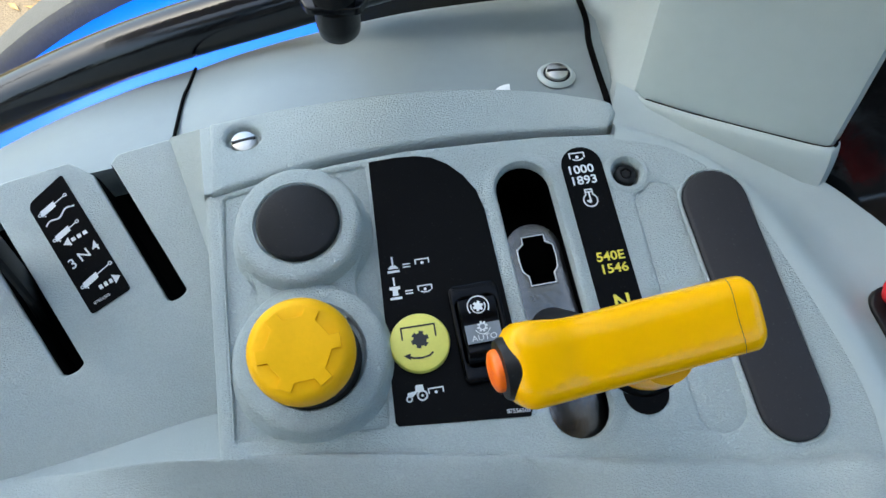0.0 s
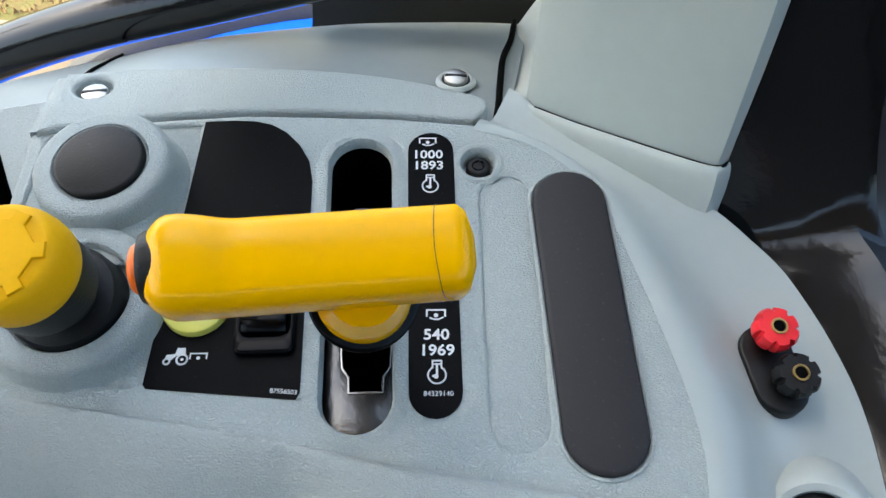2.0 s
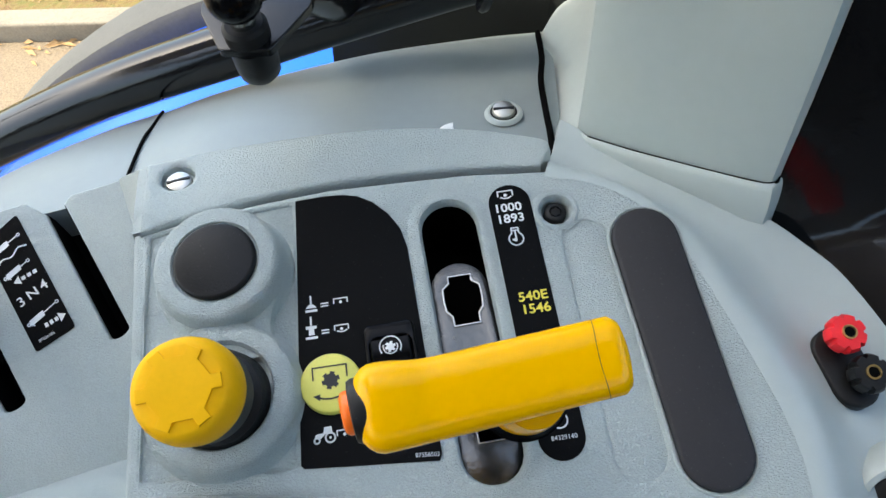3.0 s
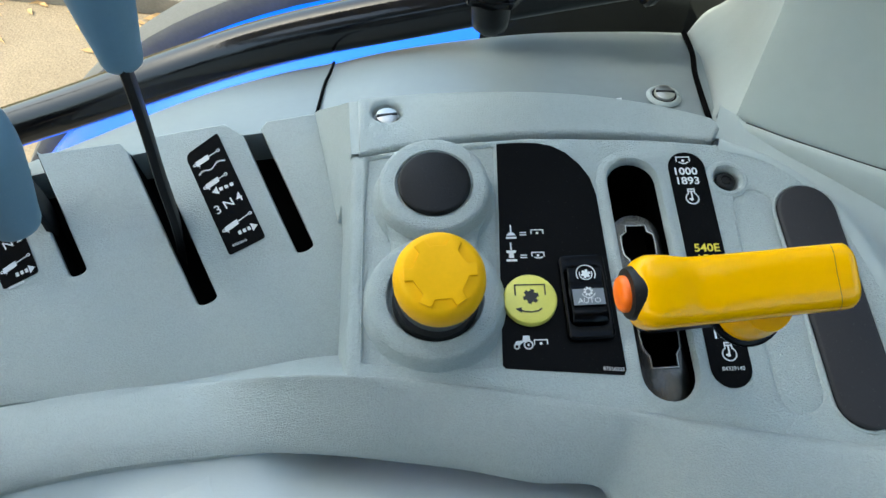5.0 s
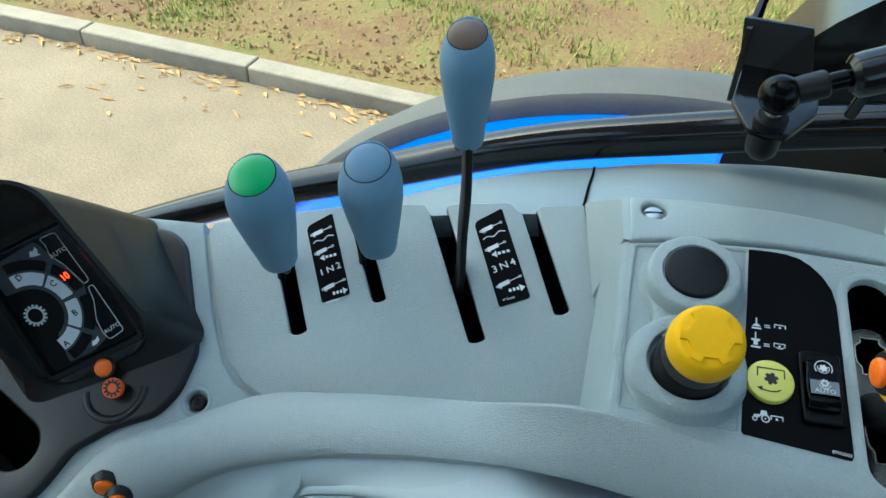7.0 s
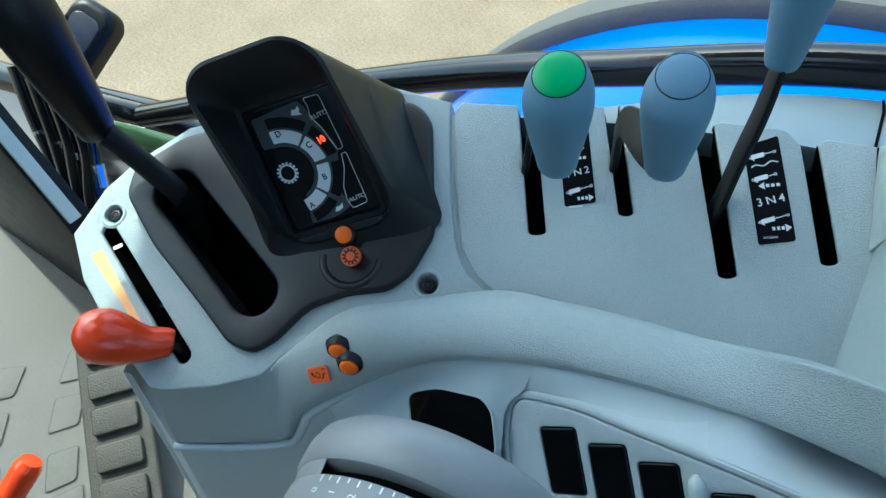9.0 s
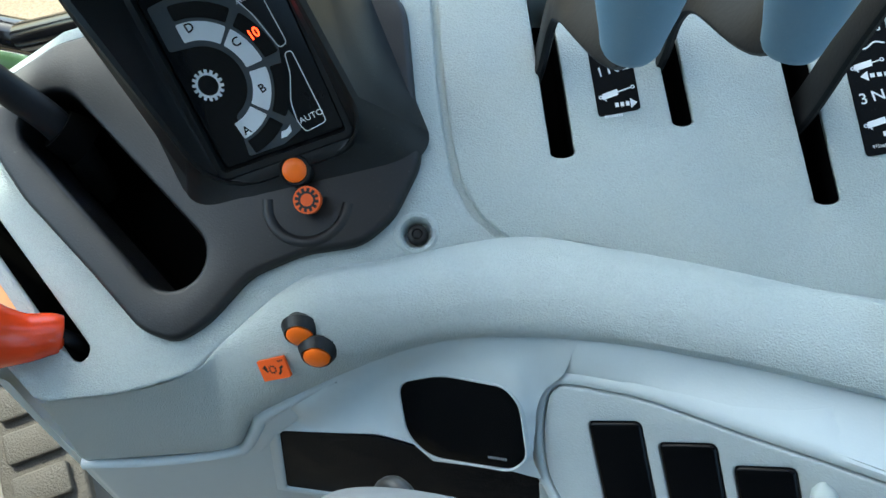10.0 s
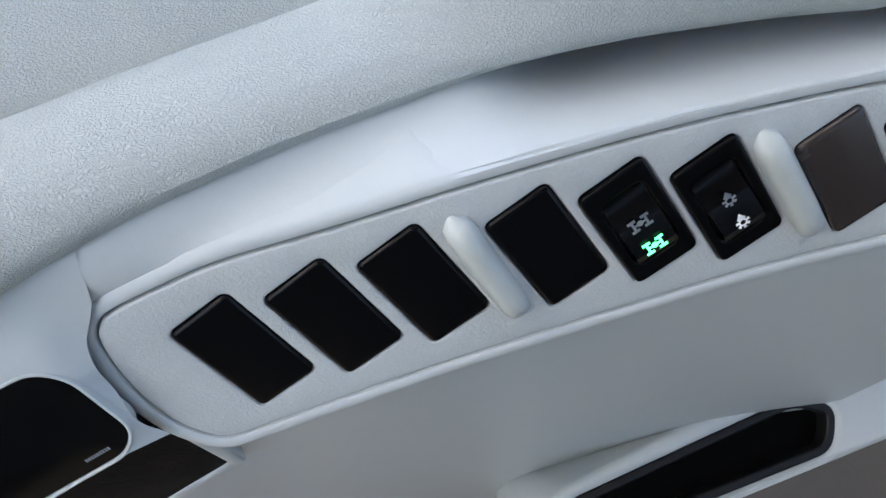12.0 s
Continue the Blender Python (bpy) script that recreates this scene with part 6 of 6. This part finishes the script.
part("end_sleeve", lathe([(0.1, 6), (7.0, 8), (7.4, 12), (7.4, 23), (6.6, 24), (0.1, 24)], SM, 32), M["black"], gs)
part("piston_rod", lathe([(0.1, 23), (4.8, 23), (4.8, 37), (0.1, 37)], SM, 28), M["gloss"], gs)
part("cylinder", lathe([(0.1, 35), (8, 35), (11.5, 38), (12, 43), (12, 260), (0.1, 260)], SM, 32), M["frame_paint"], gs)
# rear pillar, black
pil = tagged(new("rear_pillar"), "black painted cab pillar behind the side window", "pillar", kind="structure")
bm = bmesh.new()
pl = cat([(-0.056, 0.475, 1.80), (-0.054, 0.475, 1.97), (-0.02, 0.480, 2.06), (0.05, 0.48, 2.14), (0.085, 0.48, 2.3), (0.10, 0.48, 2.85)], 30)
grid(bm, [[p + Vector((0, 0.10, 0)) for p in pl], pl, [Vector((0.33, 0.45, p.z)) for p in pl], [Vector((0.40, 0.60, p.z)) for p in pl]])
part("pillar_body", bm, M["frame_paint"], pil)
part("pillar_bolt", lathe([(0.1, 0), (9, 0), (9, 6), (7, 9), (0.1, 9.5)], Matrix.Translation((0.101, 0.474, 2.036)) @ pose(0, 0, 0, 90, 0, 0) @ MM, 24), M["frame_paint"], pil)
part("tube_weld", tube([Vector((0.053 + 0.006 * math.sin(a), 0.419 + 0.0195 * math.cos(a), 2.041 + 0.0195 * math.sin(a))) for a in (2 * math.pi * i / 12 for i in range(13))], 0.0035, 8, n=48), M["frame_paint"], pil)

# ---- rear mudguard ----
mg = thing("mudguard", "glossy blue tractor mudguard with a black rubber lip", "mudguard")
WC = Vector((0.0, 0.0, 0.705))


def arch(y, r, a0=25, a1=160, n=48, dx=0.0):
    return [Vector((WC.x + dx + r * math.cos(radians(a)), y, WC.z + r * math.sin(radians(a)))) for a in (a0 + (a1 - a0) * i / n for i in range(n + 1))]


bm = bmesh.new()
grid(bm, [arch(0.44, 1.035), arch(0.56, 1.04), arch(0.78, 1.04), arch(0.91, 1.035), arch(0.935, 1.028), arch(0.945, 1.00)])
part("shell", bm, M["blue_paint"], mg)
bm = bmesh.new()
grid(bm, [arch(0.925, 1.02), arch(0.926, 1.050), arch(0.934, 1.062), arch(0.955, 1.068), arch(1.00, 1.066), arch(1.035, 1.057), arch(1.05, 1.03), arch(1.045, 0.99)])
part("rubber_lip", bm, M["rubber"], mg)
ty = thing("rear_tyre", "large black rear tractor tyre under the mudguard", "tyre")
bm = bmesh.new()
grid(bm, [arch(y, r, 0, 360, 64) for y, r in ((0.56, 0.4), (0.54, 0.60), (0.58, 0.67), (0.66, 0.70), (0.90, 0.70), (0.98, 0.67), (1.02, 0.60), (1.0, 0.4))])
part("carcass", bm, M["rubber"], ty)

# ---- outside front: rail, step, mirror arm ----
rail = thing("side_rail", "black round side rail outside the cab window", "rail")
part("tube", tube([(-1.75, 0.37, 1.30), (-1.442, 0.428, 1.33), (-1.162, 0.485, 1.362), (-0.90, 0.52, 1.39)], 0.029, 20), M["frame_paint"], rail)
part("green_strip", tube([(-1.47, 0.450, 1.243), (-1.434, 0.454, 1.247), (-1.297, 0.473, 1.262), (-1.20, 0.486, 1.272)], 0.02, 10), M["green_paint"], rail)
mir = thing("work_lamp", "black plastic lamp housing outside the windscreen corner", "lamp")
bm = bmesh.new()
LP = Panel((-1.62, 0.575, 1.29), (0.6, 0.3, -0.5), (0.35, -0.55, 0.75))
plate(LP, rounded(110, 190, 40), h=30, thick=60, bevel=20, bm=bm)
part("housing", bm, M["charcoal"], mir)
part("lens", plate(LP, rounded(70, 120, 20), h=33, thick=5, bevel=2), M["tint"], mir)

# ---- cab: floor, mat, roof, posts ----
fl = tagged(new("floor"), "grey moulded rubber cab floor mat with raised lozenges", "floor", kind="structure")
FZ = Panel((0, 0, 1.25), (1, 0, 0), (0, 0, 1))
part("mat_base", plate(FZ, [(-1650, -1500), (1000, -1500), (1000, 395), (-600, 395), (-1650, 300)], h=0, thick=60, bevel=3), M["mat_rubber"], fl)
lz = bmesh.new()
plate(Panel((0, 0, 0), (1, 0, 0), (0, 0, 1)), soften([(8, -38), (30, -2), (-6, 37), (-32, 4)], 6, 3), h=2.2, thick=4, bevel=0.8, bm=lz)
lme = gme = None
# darker, slightly larger plate under each lozenge, painting the shade round its edge
gz = bmesh.new()
plate(Panel((0, 0, 0), (1, 0, 0), (0, 0, 1)), soften([(8.4, -41), (33, -2), (-6, 40), (-35, 4)], 7, 3), h=0.5, thick=3, bevel=0.2, bm=gz)
for i, (lx_, ly_) in enumerate(((-0.9765, 0.066), (-0.922, 0.003), (-0.853, -0.056), (-0.795, -0.088), (-0.735, -0.115), (-0.672, -0.138))):
    for j in range(4):
        if lme is None:
            ob = part("lozenge", lz, M["mat_rubber"], fl)
            lme = ob.data
        else:
            ob = new("lozenge", lme)
            ob.parent = fl
        ob.matrix_basis = pose(lx_ - 0.062 * j, ly_ - 0.088 * j, 1.25, 0, 0, 7 * (i - 1))
        if gme is None:
            gv = part("groove_shade", gz, M["pedal_rubber"], ob)
            gme = gv.data
        else:
            gv = new("groove_shade", gme)
            gv.parent = ob
pd = thing("foot_pedal", "dark rubber pedal pad with raised ribs", "pedal")
PD = Panel((-0.790, 0.015, 1.31), (0.75, -0.6, 0.05), (0.15, -0.25, 0.95))
part("pedal_plate", plate(PD, rounded(330, 95, 26), h=0, thick=14, bevel=5), M["pedal_rubber"], pd)
for i in range(6):
    part("rib", plate(PD, [(x - 130 + 52 * i, y) for x, y in rounded(38, 64, 6, 3)], h=9, thick=10, bevel=3), M["pedal_rubber"], pd)
ho = thing("orange_lever", "ribbed orange-red lever handle above the floor", "lever")
part("handle", lathe([(0.1, 0), (11, 0), (12, 3), *[(12 - 0.8 * (i % 2), 5 + 3 * i) for i in range(12)], (9, 44), (0.1, 45)], Matrix.Translation((-0.588, -0.132, 1.665)) @ Vector((0.1, 0.75, 0.6)).to_track_quat("Z", "X").to_matrix().to_4x4() @ MM, 28), M["redgrip"], ho)
part("stalk", tube([(-0.588, -0.134, 1.668), (-0.591, -0.157, 1.60), (-0.591, -0.167, 1.25)], 0.006, 10), M["lever_steel"], ho)
cp = tagged(new("corner_panel"), "black lower corner panel of the cab front with a beige edge strip", "panel", kind="structure")
CP = Panel((0, 0.186, 0), (1, 0, 0), (0, -1, 0))
part("board", plate(CP, [(-1360, 1850), (-1345, 1850), (-1115, 1555), (-1029, 1454), (-1000, 1390), (-1000, 1251), (-1360, 1251)], h=20, thick=40, bevel=4), M["black"], cp)
part("edge_strip", plate(CP, [(-1338, 1850), (-1330, 1850), (-1106, 1558), (-1022, 1458), (-1029, 1455), (-1114, 1556)], h=16, thick=20, bevel=1), M["pale"], cp)
for i in range(4):
    hs = thing("hydraulic_hose", "glossy black hydraulic hose with a steel collar outside the cab", "hose", "hoses beside the cab")
    hx = -1.40 + 0.052 * i
    part("hose", tube([(hx - 0.04, 0.36, 1.44), (hx, 0.335, 1.36), (hx + 0.055, 0.315 - 0.012 * i, 1.26), (hx + 0.075, 0.33, 1.12), (hx + 0.06, 0.40, 0.95)], 0.017, 16, n=40), M["frame_paint"], hs)
    part("collar", tube([(hx + 0.012, 0.331 - 0.002 * i, 1.338), (hx + 0.030, 0.324 - 0.005 * i, 1.305)], 0.0195, 16, n=6), M["steel"], hs)
ub = thing("axle_beam", "black painted steel beam under the cab front", "beam")
part("beam", box(Panel((-1.35, 0.46, 1.08), (1, 0.1, 0), (0, 0, 1)), -500, -110, 500, 110, -120, 60), M["frame_paint"], ub)
# unseen roof; its edges and both openings are added to shape sky and sun
rf = tagged(new("unseen_roof"), "unseen light grey cab roof with two openings, added to shape the light", "roof", kind="structure")
RZ = Panel((0, 0, 2.86), (1, 0, 0), (0, 0, 1))
roof_o = soften([(-1262, -1500), (1000, -1500), (1000, 520), (-1262, 520)], 100, 5)
roof_opening = [(x + 30, y + 200) for x, y in rounded(800, 480, 80)]
front_roof_opening = [(x - 900, y - 370) for x, y in rounded(560, 520, 80)]
part("roof_panel", plate(RZ, roof_o, [roof_opening, front_roof_opening], h=80, thick=100, bevel=20), M["headliner"], rf)
bm = bmesh.new()
v, tri = fill([roof_o, roof_opening, front_roof_opening])
vs = [bm.verts.new(RZ.p(p.x, p.y, -20)) for p in v]
for t in tri:
    bm.faces.new([vs[i] for i in t])
part("lining", bm, M["headliner"], rf)
for nm, x0, y0 in (("front_post", -1.75, 0.55), ("left_post", -1.3, -1.42), ("left_rear_post", 0.9, -1.42)):
    ob = tagged(new(nm), "black painted cab corner post", "post", kind="structure")
    part("post_body", tube([(x0, y0, 1.0), (x0, y0, 1.9), (x0 + 0.05, y0, 2.86)], 0.045, 16), M["frame_paint"], ob)
# unseen dark wall behind the seat, added to hold back light
rb = tagged(new("unseen_rear_wall"), "unseen dark rear wall, added to block light", "wall", kind="structure")
part("panel", box(Panel((0.95, -0.45, 1.25), (0, 1, 0), (1, 0, 0)), -1000, -300, 1000, 950, 0, 40), M["unseen_wall_dark"], rb)
# unseen dark wall added in front to block light from the sunlit ground
fb = tagged(new("unseen_front_wall"), "unseen dark front wall, added to block light bounced off the ground", "wall", kind="structure")
part("panel", box(Panel((-1.5, -0.75, 1.25), (0, 1, 0), (1, 0, 0)), -650, -100, 650, 850, -60, 60), M["unseen_wall_dark"], fb)
# unseen wall added on the far side to cut light on the console's front
lb = tagged(new("unseen_left_wall"), "unseen grey wall on the far side, added to block light", "wall", kind="structure")
part("panel", box(Panel((0, -1.47, 1.25), (1, 0, 0), (0, -1, 0)), -1250, -300, 950, 1400, 0, 40), M["unseen_wall_grey"], lb)

# ---- ground, kerb, verge ----
gm = bpy.data.materials.new("sandy_asphalt")
gm.use_nodes = True
nt = gm.node_tree
b = nt.nodes["Principled BSDF"]
b.inputs["Roughness"].default_value = 0.92
at = node(nt, "ShaderNodeTexCoord").outputs["Object"]
n1 = node(nt, "ShaderNodeTexNoise", Scale=1.1, Detail=6.0, Roughness=0.65)
n2 = node(nt, "ShaderNodeTexNoise", Scale=70.0, Detail=3.0, Roughness=0.7)
vo = node(nt, "ShaderNodeTexVoronoi", Scale=95.0)
for n_ in (n1, n2, vo):
    nt.links.new(at, n_.inputs["Vector"])
r1 = nt.nodes.new("ShaderNodeValToRGB")
r1.color_ramp.elements[0].position, r1.color_ramp.elements[1].position = 0.35, 0.7
r1.color_ramp.elements[0].color, r1.color_ramp.elements[1].color = (0.190, 0.138, 0.082, 1), (0.265, 0.198, 0.122, 1)
nt.links.new(n1.outputs["Fac"], r1.inputs["Fac"])
r2 = nt.nodes.new("ShaderNodeValToRGB")
r2.color_ramp.elements[0].position, r2.color_ramp.elements[1].position = 0.3, 0.75
r2.color_ramp.elements[0].color, r2.color_ramp.elements[1].color = (0.68, 0.68, 0.68, 1), (1.22, 1.22, 1.22, 1)
nt.links.new(n2.outputs["Fac"], r2.inputs["Fac"])
mx = nt.nodes.new("ShaderNodeMixRGB")
mx.blend_type = "MULTIPLY"
mx.inputs["Fac"].default_value = 1.0
nt.links.new(r1.outputs["Color"], mx.inputs["Color1"])
nt.links.new(r2.outputs["Color"], mx.inputs["Color2"])
nt.links.new(mx.outputs["Color"], b.inputs["Base Color"])
bp_ = node(nt, "ShaderNodeBump", Strength=0.5, Distance=0.006)
nt.links.new(vo.outputs["Distance"], bp_.inputs["Height"])
nt.links.new(bp_.outputs["Normal"], b.inputs["Normal"])
bm = bmesh.new()
grid(bm, [[Vector((x, y, 0)) for x in (-400, -20, -5, 0, 5, 20, 400)] for y in (-400, -20, 0, 3.4, 20, 400)])
tagged(link("ground", bm, gm), "sandy grey sunlit asphalt yard", "ground", kind="structure")

tm = mat("dry_turf", (0.21, 0.15, 0.07), 0.95, vary=0.45, scale=1.8, bump=0.8, grain=40)
rp = [n for n in tm.node_tree.nodes if n.type == "VALTORGB"][0].color_ramp
rp.elements[0].color, rp.elements[1].color = (0.135, 0.068, 0.024, 1), (0.10, 0.115, 0.018, 1)
rp.elements[0].position, rp.elements[1].position = 0.40, 0.70
rp.elements.new(0.55).color = (0.165, 0.115, 0.032, 1)
kerb_y = lambda x: 3.47 + 0.012 * (x + 3.5) - 0.012 * (x + 3.5) ** 2 * (1 if x < -3.5 else 0.2)
bm = bmesh.new()
xs = [-60, -20, -9, -8, -7, -6, -5, -4, -3, -2, -1, 0, 1, 2, 4, 20, 60]
grid(bm, [[Vector((x, max(-2.0, kerb_y(max(-9, min(4, x)))) + dy, z)) for x in xs] for dy, z in ((0.06, -0.05), (0.066, 0.088), (0.5, 0.10), (2.0, 0.14), (8.0, 0.3), (60, 0.5))])
tagged(link("verge", bm, tm), "dry patchy grass verge behind the kerb", "ground", kind="structure")
km = mat("weathered_concrete", (0.25, 0.205, 0.145), 0.9, vary=0.25, scale=6, bump=0.5, grain=120)
kerb = tagged(new("kerb"), "pale weathered concrete kerb stones along the yard", "kerb", kind="structure")
for i in range(14):
    x0 = -9.0 + 1.25 * i
    y0, y1 = kerb_y(x0), kerb_y(x0 + 1.25)
    o = Vector((x0 + 0.625, (y0 + y1) / 2, 0))
    kp = Panel(o, (1.25, y1 - y0, 0), (0, 0, 1))
    part("kerb_stone", plate(kp, rounded(1244, 150, 12, 3), h=105 + 4 * math.sin(i * 2.3), thick=140, bevel=14), km, kerb)
# grass: loose blades in tufts
rng = random.Random(4)
gmats = mat("grass_blades", (0.20, 0.22, 0.06), 0.8, vary=0.3, scale=4)
gn = gmats.node_tree
rr_ = gn.nodes.new("ShaderNodeValToRGB")
for k_, (pos_, c_) in enumerate(((0.0, (0.29, 0.23, 0.05, 1)), (0.35, (0.22, 0.26, 0.035, 1)), (0.75, (0.15, 0.21, 0.02, 1)), (1.0, (0.33, 0.26, 0.08, 1)))):
    el = rr_.color_ramp.elements[k_] if k_ < 2 else rr_.color_ramp.elements.new(pos_)
    el.position, el.color = pos_, c_
gn.links.new(node(gn, "ShaderNodeNewGeometry").outputs["Random Per Island"], rr_.inputs["Fac"])
gn.links.new(rr_.outputs["Color"], gn.nodes["Principled BSDF"].inputs["Base Color"])
verts, faces = [], []
for k in range(12000):
    cx_ = rng.uniform(-7.5, 3.0)
    dy_ = 0.18 + 5.5 * rng.random() ** 1.2
    if noise.noise(Vector((cx_ * 0.9, dy_ * 0.9, 3.0))) + 0.30 * dy_ - 0.36 < rng.uniform(-0.3, 0.4):
        continue
    cy_ = kerb_y(cx_) + dy_
    for j in range(9):
        a, ln = rng.uniform(0, 6.28), rng.uniform(0.025, 0.075)
        px, py = cx_ + rng.gauss(0, 0.05), cy_ + rng.gauss(0, 0.05)
        z0 = 0.09 + 0.02 * dy_
        w = rng.uniform(0.003, 0.006)
        lx, ly = math.cos(a) * ln * 0.6, math.sin(a) * ln * 0.6
        i0 = len(verts)
        verts += [(px - w * math.sin(a), py + w * math.cos(a), z0), (px + w * math.sin(a), py - w * math.cos(a), z0), (px + lx, py + ly, z0 + ln)]
        faces.append((i0, i0 + 1, i0 + 2))
for k in range(70):
    cx_, dy_ = rng.uniform(-6.0, 2.0), rng.uniform(0.5, 5.5)
    if noise.noise(Vector((cx_ * 0.6, dy_ * 0.6, 9.0))) < -0.05:
        continue
    for j in range(46):
        a, ln = rng.uniform(0, 6.28), rng.uniform(0.05, 0.12)
        px, py = cx_ + rng.gauss(0, 0.11), kerb_y(cx_) + dy_ + rng.gauss(0, 0.09)
        z0 = 0.09 + 0.02 * dy_
        w = rng.uniform(0.004, 0.009)
        lx, ly = math.cos(a) * ln * 0.5, math.sin(a) * ln * 0.5
        i0 = len(verts)
        verts += [(px - w * math.sin(a), py + w * math.cos(a), z0), (px + w * math.sin(a), py - w * math.cos(a), z0), (px + lx, py + ly, z0 + ln)]
        faces.append((i0, i0 + 1, i0 + 2))
me = bpy.data.meshes.new("grass")
me.from_pydata(verts, [], faces)
me.materials.append(gmats)
tagged(new("grass", me), "short dry green and straw-coloured grass", "grass", kind="stuff")
verts, faces = [], []
for k in range(650):
    x0 = rng.uniform(-7, 0.5)
    y0 = kerb_y(x0) - 0.09 - abs(rng.gauss(0, 0.07)) - (abs(rng.gauss(0.2, 0.2)) if rng.random() < 0.12 else 0)
    if noise.noise(Vector((x0 * 1.3, 1.0, 0))) < rng.uniform(-0.35, 0.4):
        continue
    a, ln, w = rng.uniform(-0.8, 0.8), rng.uniform(0.03, 0.15), rng.uniform(0.005, 0.014)
    dx, dy = math.cos(a) * ln, math.sin(a) * ln
    i0 = len(verts)
    verts += [(x0, y0, 0.004), (x0 + dx * 0.5 - dy * w / ln, y0 + dy * 0.5 + dx * w / ln, 0.02), (x0 + dx, y0 + dy, 0.006), (x0 + dx * 0.5 + dy * w / ln, y0 + dy * 0.5 - dx * w / ln, 0.008)]
    faces += [(i0, i0 + 1, i0 + 2), (i0, i0 + 2, i0 + 3)]
me = bpy.data.meshes.new("leaf_litter")
me.from_pydata(verts, [], faces)
me.materials.append(M["straw"])
tagged(new("leaf_litter", me), "dry brown leaf litter along the kerb", "leaves", kind="stuff")
verts, faces = [], []
for k in range(4500):
    x0 = rng.uniform(-7.5, 2.5)
    dy_ = 0.16 + 2.4 * rng.random() ** 1.7
    y0 = kerb_y(x0) + dy_
    a, ln, w = rng.uniform(0, 6.28), rng.uniform(0.012, 0.045), rng.uniform(0.003, 0.009)
    dx, dy = math.cos(a) * ln, math.sin(a) * ln
    z0 = 0.088 + 0.02 * dy_
    i0 = len(verts)
    verts += [(x0, y0, z0), (x0 + dx * 0.5 - dy * w / ln, y0 + dy * 0.5 + dx * w / ln, z0 + rng.uniform(0.005, 0.03)), (x0 + dx, y0 + dy, z0 + 0.004), (x0 + dx * 0.5 + dy * w / ln, y0 + dy * 0.5 - dx * w / ln, z0 + 0.006)]
    faces += [(i0, i0 + 1, i0 + 2), (i0, i0 + 2, i0 + 3)]
me = bpy.data.meshes.new("verge_litter")
me.from_pydata(verts, [], faces)
lm = mat("dead_leaf", (0.26, 0.14, 0.06), 0.85, vary=0.3, scale=20)
ln_ = lm.node_tree
lr_ = ln_.nodes.new("ShaderNodeValToRGB")
lr_.color_ramp.elements[0].color, lr_.color_ramp.elements[1].color = (0.28, 0.15, 0.06, 1), (0.42, 0.26, 0.12, 1)
ln_.links.new(node(ln_, "ShaderNodeNewGeometry").outputs["Random Per Island"], lr_.inputs["Fac"])
ln_.links.new(lr_.outputs["Color"], ln_.nodes["Principled BSDF"].inputs["Base Color"])
me.materials.append(lm)
tagged(new("verge_litter", me), "brown dead leaves and stems on the verge", "leaves", kind="stuff")
